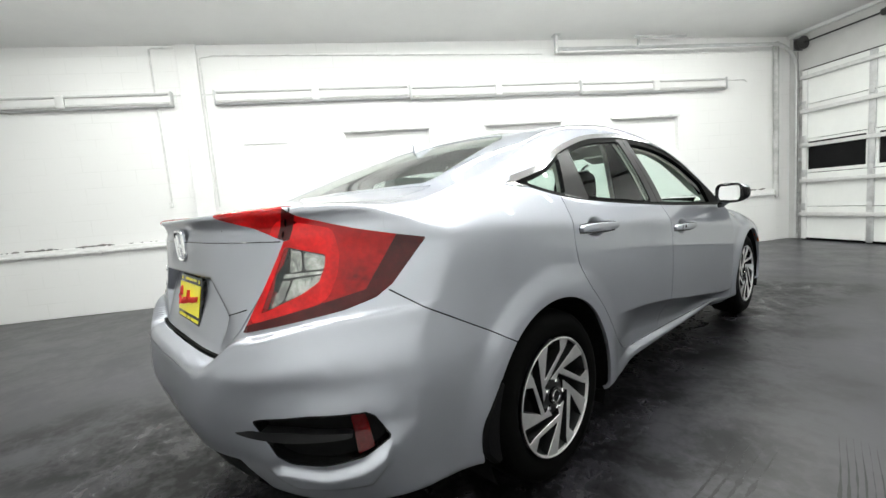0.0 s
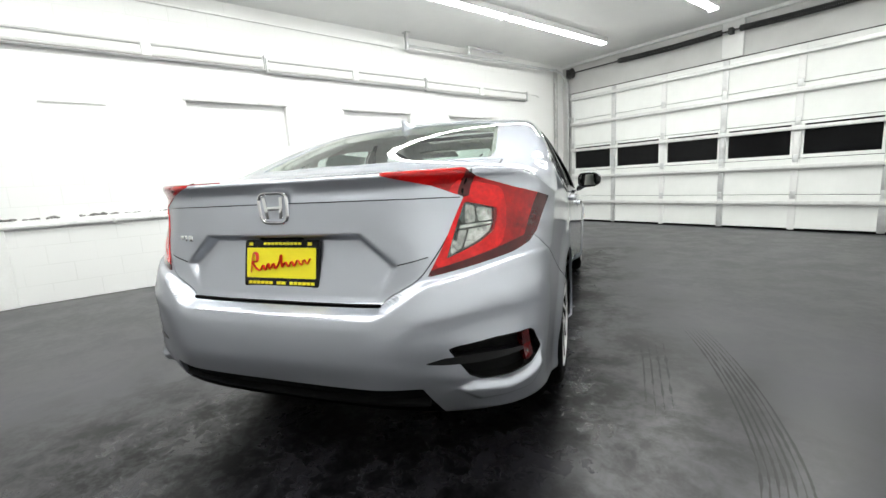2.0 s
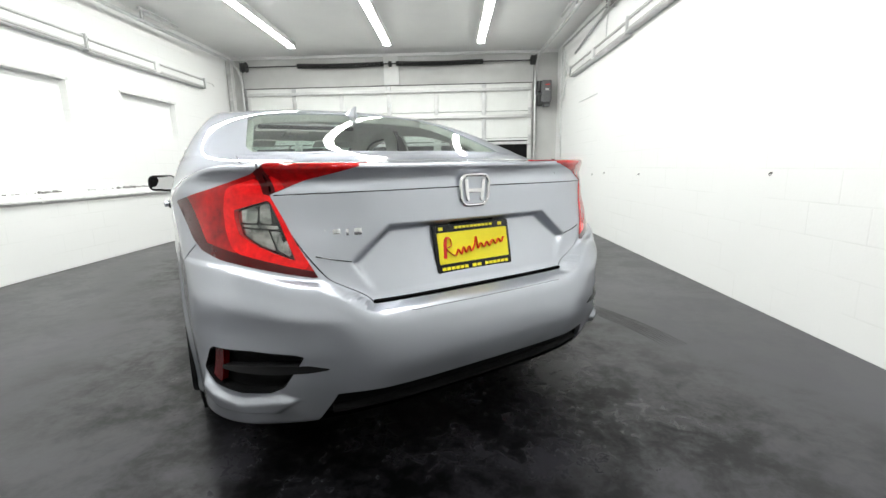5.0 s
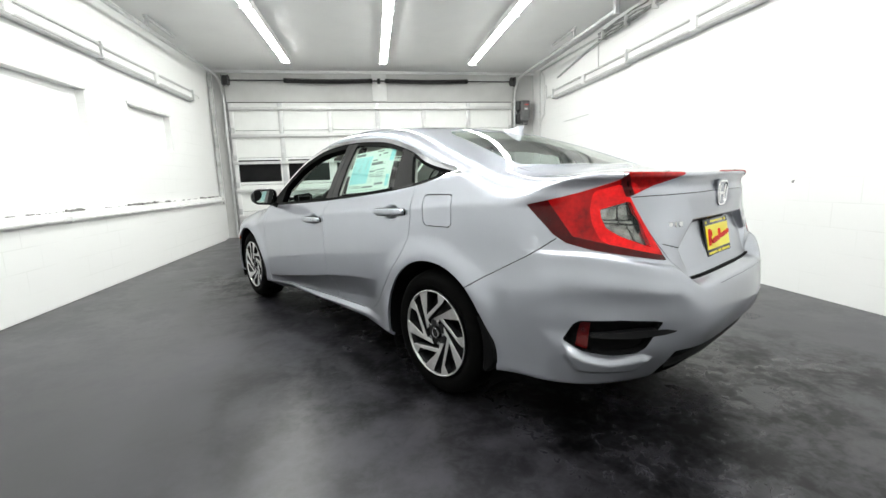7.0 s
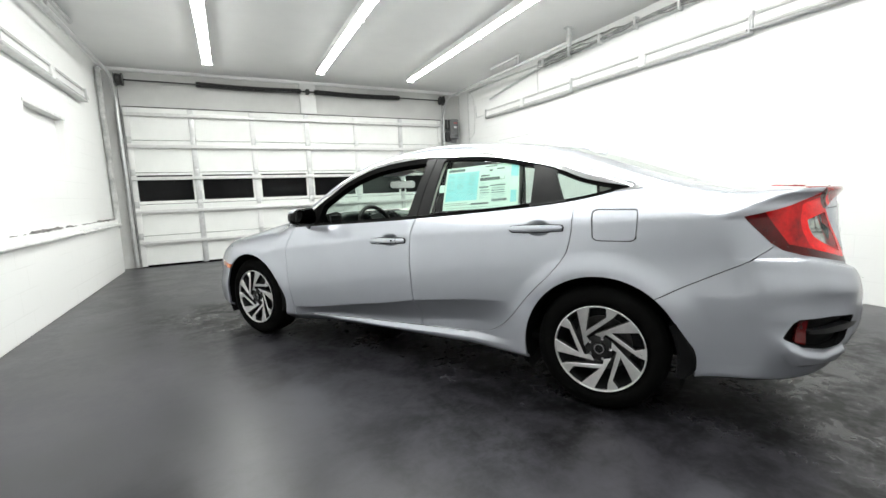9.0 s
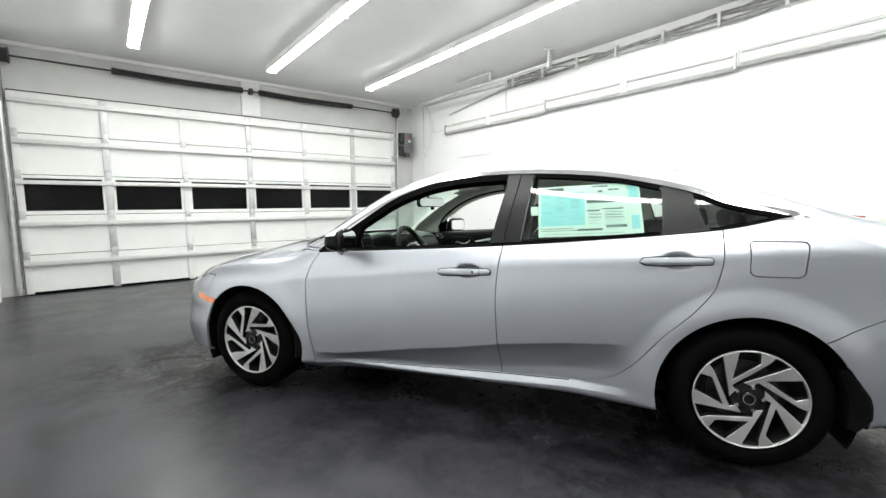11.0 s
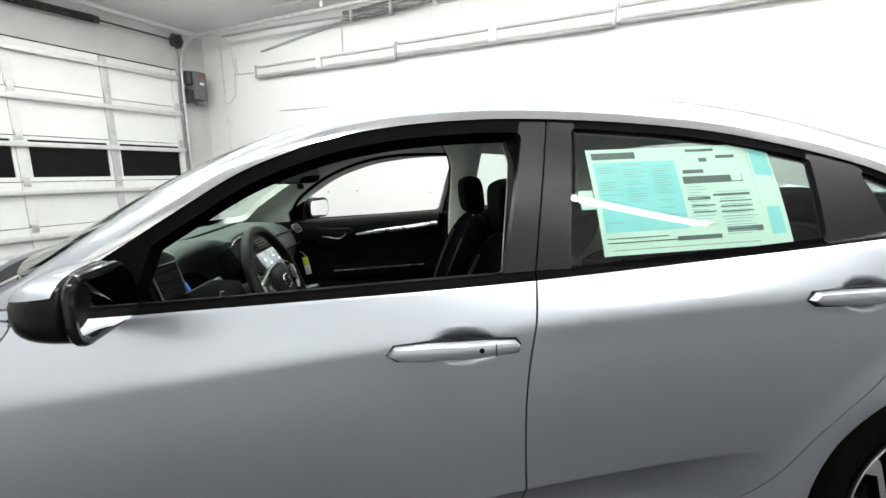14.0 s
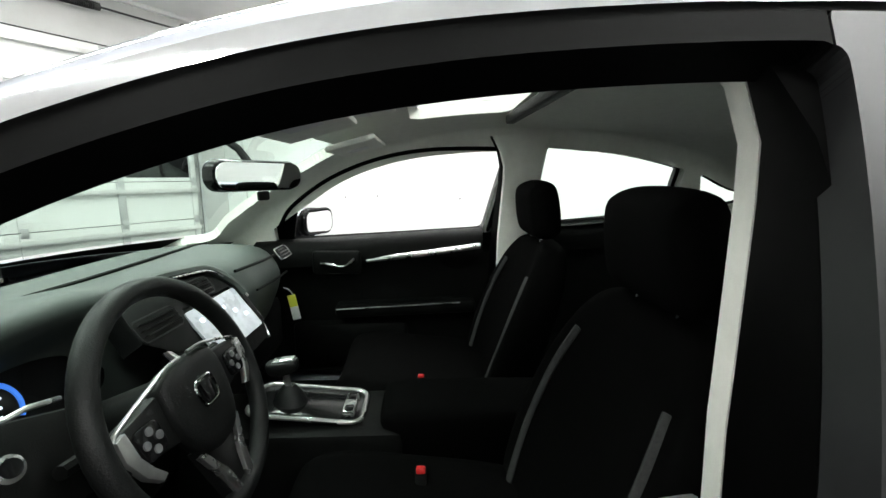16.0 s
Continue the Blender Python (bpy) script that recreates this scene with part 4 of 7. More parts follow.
# ---------------------------------------------------------------- panels cut from the skin
class Sheet:
    """A piece of the skin: places, normals and triangles."""

    def __init__(self, v, n, f):
        self.v, self.n, self.f = v, n, f

    def split(self, field):
        """The piece where the field is below zero, and the rest; cut cleanly along zero."""
        return self.keep(field), self.keep(-field)

    def keep(self, field):
        v, n, f = self.v, self.n, self.f
        inside = field[f] < 0
        count = inside.sum(1)
        whole = f[count == 3]
        cut = f[(count > 0) & (count < 3)]
        if len(cut):
            ci = field[cut] < 0
            lone = np.where(ci.sum(1) == 1, ci.argmax(1), (~ci).argmax(1))
            i = np.arange(len(cut))
            a, b, c = cut[i, lone], cut[i, (lone + 1) % 3], cut[i, (lone + 2) % 3]
            edges = np.sort(np.concatenate([np.stack([a, b], 1), np.stack([a, c], 1)]), 1)
            uniq, back = np.unique(edges, axis=0, return_inverse=True)
            back = back.reshape(-1)
            p, q = uniq[:, 0], uniq[:, 1]
            t = (field[p] / (field[p] - field[q]))[:, None]
            nv = v[p] + t * (v[q] - v[p])
            nn = n[p] + t * (n[q] - n[p])
            nn /= np.linalg.norm(nn, axis=1)[:, None]
            ab, ac = back[:len(cut)] + len(v), back[len(cut):] + len(v)
            one = ci.sum(1) == 1
            extra = [np.stack([a, ab, ac], 1)[one], np.stack([ab, b, c], 1)[~one], np.stack([ab, c, ac], 1)[~one]]
            whole = np.concatenate([whole, *extra])
            v, n = np.concatenate([v, nv]), np.concatenate([n, nn])
        used, f2 = np.unique(whole, return_inverse=True)
        return Sheet(v[used], n[used], f2.reshape(-1, 3))

    def moved(self, depth, flip=False):
        out = Sheet(self.v + self.n * depth, self.n * (-1 if flip else 1), self.f[:, ::-1] if flip else self.f)
        return out

    def mirrored(self):
        return Sheet(self.v * (-1, 1, 1), self.n * (-1, 1, 1), self.f[:, ::-1])

    def plus(self, other):
        return Sheet(np.concatenate([self.v, other.v]), np.concatenate([self.n, other.n]), np.concatenate([self.f, other.f + len(self.v)]))

    def both(self):
        return self.plus(self.mirrored())

    def edged(self, depth):
        """With its border turned inwards, so that it has thickness."""
        f = self.f
        e = np.concatenate([f[:, [0, 1]], f[:, [1, 2]], f[:, [2, 0]]])
        key = np.sort(e, 1)
        _, first, count = np.unique(key, axis=0, return_index=True, return_counts=True)
        rim = e[first[count == 1]]
        rim = rim[~(np.abs(self.v[rim][:, :, 0]) < 1e-4).all(1)]
        if not len(rim):
            return self
        a, b = rim[:, 0], rim[:, 1]
        va, vb, na, nb = self.v[a], self.v[b], self.n[a], self.n[b]
        out = np.cross(vb - va, na)
        out /= np.linalg.norm(out, axis=1)[:, None] + 1e-12
        k = len(rim)
        nv = np.concatenate([va, vb, vb - nb * depth, va - na * depth])
        nn = np.concatenate([out, out, out, out])
        i = np.arange(k)
        q = np.concatenate([np.stack([i, i + 3 * k, i + 2 * k], 1), np.stack([i, i + 2 * k, i + k], 1)])
        return self.plus(Sheet(nv, nn, q))

    def pieces(self):
        """Its connected pieces, each a sheet of its own."""
        group = np.arange(len(self.v))
        while True:
            low = group[self.f].min(1)
            nxt = group.copy()
            for k in range(3):
                np.minimum.at(nxt, self.f[:, k], low)
            nxt = nxt[nxt]
            if (nxt == group).all():
                break
            group = nxt
        out = []
        for g in np.unique(group[self.f[:, 0]]):
            used, f2 = np.unique(self.f[group[self.f[:, 0]] == g], return_inverse=True)
            if len(f2) > 24:
                out.append(Sheet(self.v[used], self.n[used], f2.reshape(-1, 3)))
        return out

    def x(self):
        return np.abs(self.v[:, 0])

    def y(self):
        return self.v[:, 1]

    def z(self):
        return self.v[:, 2]

    def s(self):
        """Along the body round the rear corner: width, and on along the side."""
        return np.abs(self.v[:, 0]) + self.v[:, 1] + 0.95


def outside_polygon(a, b, polygon):
    """Distance from a closed outline, below zero inside."""
    best, wind = np.full(len(a), 1e9), np.zeros(len(a), bool)
    n = len(polygon)
    for i in range(n):
        (x0, y0), (x1, y1) = polygon[i][:2], polygon[(i + 1) % n][:2]
        dx, dy = x1 - x0, y1 - y0
        t = np.clip(((a - x0) * dx + (b - y0) * dy) / (dx * dx + dy * dy + 1e-12), 0, 1)
        best = np.minimum(best, np.hypot(a - x0 - t * dx, b - y0 - t * dy))
        if abs(dy) > 1e-12:
            wind ^= ((y0 > b) != (y1 > b)) & (a < x0 + dx * (b - y0) / dy)
    return np.where(wind, -best, best)


def panel(name, sheet, mat, parent, label="", edge=0.014):
    if edge:
        sheet = sheet.edged(edge)
    mesh = bpy.data.meshes.new(name)
    mesh.from_pydata(sheet.v.tolist(), [], sheet.f.tolist())
    mesh.materials.append(mat)
    mesh.shade_smooth()
    mesh.normals_split_custom_set_from_vertices(sheet.n.tolist())
    ob = new(name, mesh)
    ob.parent = parent
    if label:
        ob["label"] = label
    return ob


def half_skin():
    """The right half of the whole outer skin, as one dense sheet."""
    y_rear, y_front = -0.35, 2.95
    rows = np.concatenate([np.linspace(-90, -42, 14, endpoint=False), np.linspace(-42, -32, 18, endpoint=False), np.linspace(-32, -22, 56, endpoint=False), np.linspace(-22, -7, 36, endpoint=False), np.linspace(-7, 1, 56, endpoint=False), np.linspace(1, 62, 146, endpoint=False), np.linspace(62, 90, 36)])
    cols = [(y_rear, a) for a in np.linspace(-90, 0, 120, endpoint=False)]
    cols += [(y, 0.0) for y in np.linspace(y_rear, y_front, 240)]
    cols += [(y_front, a) for a in np.linspace(0, 90, 60)[1:]]
    yc, az = (np.array(c) for c in zip(*cols))
    az, el = np.radians(az), np.radians(rows)
    A, E = np.meshgrid(az, el, indexing="ij")
    Y = np.repeat(yc[:, None], len(rows), 1)
    centre_z = np.interp(Y, [-0.35, 2.3, 2.95], [0.74, 0.74, 0.55])
    way = np.stack([np.cos(E) * np.cos(A), np.cos(E) * np.sin(A), np.sin(E)], 2).reshape(-1, 3)
    origin = np.stack([np.zeros_like(Y), Y, centre_z], 2).reshape(-1, 3)
    p = origin + way * skin_hit(origin, way, 1.6)[:, None]
    p[np.abs(p[:, 0]) < 1e-6, 0] = 0
    i, j = np.meshgrid(np.arange(len(cols) - 1), np.arange(len(rows) - 1), indexing="ij")
    k = (i * len(rows) + j).reshape(-1)
    w = len(rows)
    f = np.concatenate([np.stack([k, k + w, k + w + 1], 1), np.stack([k, k + w + 1, k + 1], 1)])
    n = skin_normal(p)
    n[p[:, 0] == 0, 0] = 0
    n /= np.linalg.norm(n, axis=1)[:, None]
    # plate recess in the boot lid: deep at its top, running out below
    d = outside_polygon(p[:, 0], p[:, 2], [(-0.31, 0.888), (0.31, 0.888), (0.437, 0.783), (0.375, 0.67), (-0.375, 0.67), (-0.437, 0.783)])
    depth = 0.034 * ramp(-d, 0.0, 0.020) * ramp(p[:, 2], 0.66, 0.86) * (p[:, 1] < -0.8)
    if depth.any():
        p[:, 1] += depth
        a, b, c = p[f[:, 0]], p[f[:, 1]], p[f[:, 2]]
        fn = np.cross(b - a, c - a)
        vn = np.zeros_like(p)
        for q in range(3):
            np.add.at(vn, f[:, q], fn)
        vn /= np.linalg.norm(vn, axis=1)[:, None] + 1e-15
        near = (np.abs(d) < 0.05) | ((depth > 0) & (p[:, 2] < 0.9))
        near &= p[:, 1] < -0.8
        sign = np.sign((vn[near] * n[near]).sum(1).mean())
        n[near] = sign * vn[near]
    # proud lip under the bumper vent
    d = outside_polygon(p[:, 0] + p[:, 1] + 0.95, p[:, 2], [(1.075, 0.462), (0.98, 0.424), (0.85, 0.409), (0.68, 0.427), (0.61, 0.40), (0.72, 0.345), (1.0, 0.345), (1.07, 0.40)])
    lift = 0.017 * ramp(-d, -0.002, 0.024) * (p[:, 1] < -0.45)
    p += n * lift[:, None]
    # bowls behind the door handles
    dents = np.zeros(len(p))
    for y0, z0 in ((1.255, 0.828), (0.300, 0.914)):
        r2 = ((p[:, 1] - y0) / 0.078) ** 2 + ((p[:, 2] - z0) / 0.043) ** 2
        dents += 0.022 * np.clip(1 - r2, 0, 1) ** 1.3 * (p[:, 0] > 0.5)
    hollow = (dents > 0) | (np.abs(d) < 0.03) & (p[:, 1] < -0.45)
    p[:, 0] -= dents
    fn = np.cross(p[f[:, 1]] - p[f[:, 0]], p[f[:, 2]] - p[f[:, 0]])
    vn = np.zeros_like(p)
    for q in range(3):
        np.add.at(vn, f[:, q], fn)
    vn /= np.linalg.norm(vn, axis=1)[:, None] + 1e-15
    n[hollow] = np.sign((vn[hollow] * n[hollow]).sum(1).mean()) * vn[hollow]
    return Sheet(p, n, f)


car = thing("car", "silver-blue metallic four-door saloon car with open front windows", "car", pose(0, 0, 0))
skin = half_skin()
if np.einsum("ij,ij->i", np.cross(skin.v[skin.f[:, 1]] - skin.v[skin.f[:, 0]], skin.v[skin.f[:, 2]] - skin.v[skin.f[:, 0]]), skin.n[skin.f[:, 0]]).mean() < 0:
    skin.f = skin.f[:, ::-1]

whole = skin
WHEELS = ((0.0, 0.372), (2.695, 0.362))
for yw, rad in WHEELS:
    skin = skin.keep(-np.maximum(np.hypot(skin.y() - yw, skin.z() - 0.314) - rad, 0.50 - skin.x()))
    # the arch is cut wider where the mud flap sits
    swell = rad + 0.004 + 0.036 * ramp(0.50 - skin.z(), 0.0, 0.16)
    skin = skin.keep(-np.maximum(np.maximum(np.hypot(skin.y() - yw, skin.z() - 0.314) - swell, skin.y() - yw + 0.2), np.maximum(skin.z() - 0.50, 0.50 - skin.x())))
under, skin = skin.split(skin.z() - floor_line(skin.y()) - 0.010)
panel("underbody", under.both(), PLASTIC, car, edge=0)

# side glass area and its bright strip
DAYLIGHT = [tuple(p) for p in wave([(2.18, 0.892), (1.917, 0.907), (1.087, 0.955), (0.229, 1.032), (-0.122, 1.101)], 6)]
DAYLIGHT += [tuple(p) for p in wave([(-0.126, 1.106), (0.085, 1.152), (0.262, 1.220), (0.546, 1.287), (0.80, 1.315), (1.06, 1.325), (1.25, 1.319), (1.43, 1.299), (1.58, 1.264), (1.74, 1.200), (1.88, 1.110), (2.02, 1.015), (2.195, 0.903)], 5)]


def glazing(sheet):
    return np.maximum(outside_polygon(sheet.y(), sheet.z(), DAYLIGHT), 0.45 - sheet.x())


side, skin = skin.split(glazing(skin))
below = belt(skin.y()) + 0.03
tip = np.maximum(outside_polygon(skin.y(), skin.z(), [(0.06, 1.155), (-0.125, 1.104), (-0.02, 1.083), (-0.19, 1.098), (-0.10, 1.125)]), 0.45 - skin.x())
strip, skin = skin.split(np.minimum(tip, np.maximum(np.maximum(glazing(skin) - 0.021, below - skin.z()), 0.5 - skin.x())))
# windscreen, rear window, roof glass: outlines seen from above
WINDSCREEN = [(0, 1.72), (0.3, 1.705), (0.545, 1.64), (0.60, 1.75), (0.70, 2.12), (0.735, 2.28), (0.6, 2.42), (0.3, 2.54), (0, 2.575), (-0.1, 2.575), (-0.1, 1.72)]
BACKLIGHT = [(0, 0.23), (0.3, 0.255), (0.465, 0.275), (0.525, 0.20), (0.605, -0.25), (0.595, -0.33), (0.4, -0.385), (0, -0.415), (-0.1, -0.415), (-0.1, 0.23)]
ROOF_GLASS = [(-0.1, 0.80), (0.36, 0.80), (0.40, 0.84), (0.40, 1.38), (0.36, 1.42), (-0.1, 1.43)]


def over(sheet, outline):
    return np.maximum(outside_polygon(sheet.x(), sheet.y(), outline), 0.96 - sheet.z())


windscreen, skin = skin.split(over(skin, WINDSCREEN))
backlight, skin = skin.split(over(skin, BACKLIGHT))
roof_glass, skin = skin.split(over(skin, ROOF_GLASS))
# lamps and openings of the tail, unrolled round the corner
LAMP = [(0.39, 1.066), (0.55, 1.10), (0.74, 1.075), (0.80, 1.049), (1.0, 1.008), (1.25, 0.969), (1.2, 0.926), (1.12, 0.858), (1.06, 0.828),
        (0.95, 0.805), (0.54, 0.752), (0.64, 0.866), (0.735, 0.988), (0.6, 1.028)]
LAMP_CLEAR = [(0.738, 0.972), (0.888, 0.945), (0.882, 0.915), (0.86, 0.88), (0.79, 0.85), (0.63, 0.806)]
VENT = [(0.575, 0.538), (0.62, 0.546), (0.80, 0.555), (1.000, 0.549), (1.03, 0.535), (1.082, 0.470), (0.99, 0.436), (0.85, 0.424), (0.72, 0.428), (0.665, 0.446)]


def tail_area(sheet, outline, front=-0.3):
    return np.maximum(outside_polygon(sheet.s(), sheet.z(), outline), sheet.y() - front)


lamp, skin = skin.split(np.maximum(tail_area(skin, LAMP), np.minimum(skin.y() + 0.86 - 0.66 * skin.x() ** 3.9, 0.70 - skin.x())))
vent, skin = skin.split(tail_area(skin, VENT))
HEADLAMP = [(2.99, 0.80), (3.12, 0.80), (3.7, 0.745), (3.7, 0.655), (3.25, 0.65), (3.15, 0.70)]
headlamp, skin = skin.split(np.maximum(outside_polygon(skin.y(), skin.z(), HEADLAMP), 2.95 - skin.y()))
MARKER = [(2.945, 0.575), (3.16, 0.600), (3.16, 0.560), (2.965, 0.540)]
marker, skin = skin.split(np.maximum(outside_polygon(skin.y(), skin.z(), MARKER), 0.5 - skin.x()))
valance, skin = skin.split(np.maximum(outside_polygon(skin.x(), skin.z(), [(-0.2, 0.408), (0.515, 0.408), (0.60, 0.2), (-0.2, 0.2)]), skin.y() + 0.7))
grille, skin = skin.split(np.maximum(outside_polygon(skin.x(), skin.z(), [(-0.2, 0.64), (0.55, 0.69), (0.60, 0.65), (0.5, 0.56), (0.62, 0.27), (-0.2, 0.27)]), 3.2 - skin.y()))

# painted panels, with open gaps between them
GAP = 0.0022
lid_side = curve([(0.6, 0.38), (0.66, 0.385), (0.755, 0.515), (0.985, 0.632), (1.07, 0.655), (1.3, 0.655)])
bumper_top = curve([(0.2, 1.2), (1.10, 1.2), (1.102, 0.846), (1.11, 0.842), (1.25, 0.772), (1.42, 0.687), (1.585, 0.605), (1.8, 0.49), (2.2, 0.2)])
door_front = curve([(0.2, 2.203), (0.304, 2.218), (0.50, 2.248), (0.687, 2.251), (0.82, 2.220), (0.90, 2.178), (1.2, 2.175)])
door_mid = curve([(0.2, 1.091), (0.30, 1.093), (0.68, 1.111), (0.956, 1.083), (1.34, 1.013)])
door_rear = curve([(0.29, 0.75), (0.303, 0.66), (0.33, 0.585), (0.364, 0.527), (0.575, 0.340), (0.72, 0.205), (0.81, 0.150), (0.95, 0.128), (1.04, 0.128), (1.3, 0.3)])


def seam(sheet, field):
    """The part inside the field and the part outside, a gap apart."""
    return sheet.keep(field + GAP), sheet.keep(-field + GAP)


def lid_field(q):
    return np.maximum(np.maximum(q.x() - lid_side(q.z()), 0.661 - q.z()), q.y() + 0.445 - 0.08 * (q.x() / 0.6) ** 2)


lid, skin = seam(skin, lid_field(skin))
rear_bumper, skin = seam(skin, np.maximum(skin.z() - bumper_top(skin.s()), skin.y() + 0.15))
hood, skin = seam(skin, np.maximum(np.maximum(skin.x() - 0.715 + 0.16 * ramp(skin.y(), 3.0, 3.5), 2.635 - 0.27 * (skin.x() / 0.7) ** 2 - skin.y()), 0.71 - skin.z()))
cowl, skin = skin.split(np.maximum(np.maximum(skin.x() - 0.70, 2.50 - 0.27 * (skin.x() / 0.7) ** 2 - skin.y()), np.maximum(skin.y() - 2.632 + 0.27 * (skin.x() / 0.7) ** 2, 0.85 - skin.z())))
front_bumper, skin = seam(skin, np.maximum(3.02 - skin.y() + 0.25 * np.clip(0.62 - skin.z(), -0.2, 0.12), skin.z() - 0.72))
fender, skin = seam(skin, np.maximum(door_front(skin.z()) - skin.y(), skin.z() - 0.90 - 0.02 * (skin.y() - 2.2)))
top_line = np.maximum(skin.z() - belt(skin.y()) - 0.03, door_foot(skin.y()) - skin.z())
front_door, skin = seam(skin, np.maximum(top_line, door_mid(skin.z()) - skin.y()))
top_line = np.maximum(skin.z() - belt(skin.y()) - 0.03, door_foot(skin.y()) - skin.z())
rear_door, skin = seam(skin, np.maximum(np.maximum(top_line, skin.y() - 1.3), door_rear(skin.z()) - skin.y()))
roof, skin = skin.split(np.maximum(skin.x() - 0.525, np.maximum(0.30 - skin.y(), skin.y() - 1.72)))
roof = roof.keep(np.maximum(roof.x() - 0.523, -1))

panel("roof_panel", roof.both(), PAINT, car)
panel("boot_lid", lid.both(), PAINT, car)
panel("bonnet", hood.both(), PAINT, car)
panel("rear_bumper", rear_bumper.both(), PAINT, car)
panel("front_bumper", front_bumper.both(), PAINT, car)
panel("front_grille", grille.both().moved(-0.02), GLOSS_BLACK, car)
lower = valance.both()
panel("rear_valance", lower.moved(-0.022), PLASTIC, car, "black plastic valance under the rear bumper")
panel("windscreen_cowl", cowl.both().moved(-0.012), PLASTIC, car, "black plastic cowl", 0)
panel("windscreen", windscreen.both().moved(-0.003), CLEAR_GREEN, car, "greenish clear windscreen", 0)
panel("rear_window", backlight.both().moved(-0.003), SPOTTED, car, "tinted rear window with dried water spots", 0)
panel("sunroof_glass", roof_glass.keep(over(roof_glass, ROOF_GLASS) + 0.004).both().moved(-0.002), ROOF_PANE, car, "pale tinted sunroof pane", 0)


def mud_flap(sign, yw, rad):
    """A curved black flap that fills the arch behind a wheel."""
    bm = bmesh.new()
    rings = []
    for k in range(15):
        q = radians(191 - 39 * k / 14)
        outer = rad + 0.006 + 0.037 * float(ramp(np.array(0.186 - rad * math.sin(q)), 0.0, 0.16))
        if k < 3:
            outer -= 0.012 * (3 - k)
        rings.append([bm.verts.new((sign * xx, yw + r * math.cos(q), 0.314 + r * math.sin(q))) for xx, r in ((0.70, 0.340), (0.874, 0.340), (0.886, 0.352), (0.888, outer - 0.012), (0.876, outer), (0.70, outer))])
    for r0, r1 in zip(rings, rings[1:]):
        for k in range(6):
            bm.faces.new((r0[k], r0[(k + 1) % 6], r1[(k + 1) % 6], r1[k]))
    bm.faces.new(rings[0])
    bm.faces.new(rings[-1][::-1])
    bmesh.ops.recalc_face_normals(bm, faces=bm.faces)
    part("mud_flap", bm, PLASTIC, car, "black plastic mud flap")


FUEL = [(0.035, 0.990), (0.020, 1.003), (-0.155, 1.003), (-0.165, 0.990), (-0.158, 0.872), (-0.140, 0.857), (0.015, 0.857), (0.032, 0.872)]
for sign in (1, -1):
    def hand(q):
        return q if sign > 0 else q.mirrored()
    quarter = skin
    if sign < 0:
        flap, quarter = seam(skin, np.maximum(outside_polygon(skin.y(), skin.z(), FUEL), 0.5 - skin.x()))
        panel("fuel_flap", hand(flap.moved(-0.0006)), PAINT, car)
    panel("body_side", hand(quarter), PAINT, car)
    panel("front_wing", hand(fender), PAINT, car)
    doors = [panel("front_door", hand(front_door), PAINT, car), panel("rear_door", hand(rear_door), PAINT, car)]
    panel("window_strip", hand(strip.moved(0.004)), CHROME, car, "bright chrome strip over the side windows", 0.012)
    # window frames and panes
    d = outside_polygon(side.y(), side.z(), DAYLIGHT)
    y, z = side.y(), side.z()
    pillar_front = 1.153 - 0.22 * (z - 0.97)
    pillar_back = 1.000 - 0.14 * (z - 0.99)
    door_glass_end = 0.357 - 0.0 * (z - 1.02)
    quarter_start = 0.180 + 0.38 * (z - 1.04)
    rail = np.where(z > belt(y) + 0.08, 0.032, 0.020)
    hole_f = np.maximum(smax(d + rail, pillar_front - y, 0.022), y - 1.955 + 0.25 * (z - 0.91))
    hole_r = np.maximum(np.maximum(d + 0.020, y - pillar_back), door_glass_end - y)
    hole_q = np.maximum(d + 0.016, y - quarter_start)
    border = side.keep(-np.minimum(np.minimum(hole_f, hole_r), hole_q))
    fm = border.y() - door_mid(border.z())
    bz = border.z()
    post_f = np.maximum(border.y() - 1.163 + 0.22 * (bz - 0.97), np.maximum(belt(border.y()) + 0.022 - bz, outside_polygon(border.y(), bz, DAYLIGHT) + 0.005))
    post_r = np.maximum(post_f, 0.990 - 0.14 * (bz - 0.99) - border.y())
    blade_r = np.maximum(np.maximum(border.y() - 0.367, 0.170 + 0.38 * (bz - 1.04) - border.y()), outside_polygon(border.y(), bz, DAYLIGHT) + 0.005)
    posts = np.minimum(post_r, blade_r)
    frames = border.keep(-posts)
    plates = border.keep(posts + 0.0012)
    fm = frames.y() - door_mid(frames.z())
    panel("front_window_frame", hand(frames.keep(-fm + GAP)), FRAME_BLACK, car, "black front door window frame", 0.022 if sign > 0 else 0.045)
    panel("rear_window_frame", hand(frames.keep(fm + GAP)), FRAME_BLACK, car, "black rear door window frame", 0.02)
    fm = plates.y() - door_mid(plates.z())
    panel("front_pillar_plate", hand(plates.keep(-fm + GAP).moved(0.001)), SATIN_BLACK, car, "satin black pillar plate", 0.04)
    behind = plates.keep(fm + GAP).moved(0.001)
    panel("rear_pillar_plate", hand(behind.keep(0.7 - behind.y())), SATIN_BLACK, car, "satin black pillar plate", 0.02)
    panel("quarter_post", hand(behind.keep(behind.y() - 0.7)), SATIN_BLACK, car, "satin black post before the quarter pane", 0.02)
    panel("rear_door_glass", hand(side.keep(hole_r - 0.004).moved(-0.006)), TINT, car, "tinted rear door pane", 0)
    panel("quarter_glass", hand(side.keep(hole_q - 0.004).moved(-0.006)), TINT, car, "tinted quarter pane", 0)
    # tail lamp: thick coloured lenses over a bright reflector
    light = hand(lamp)
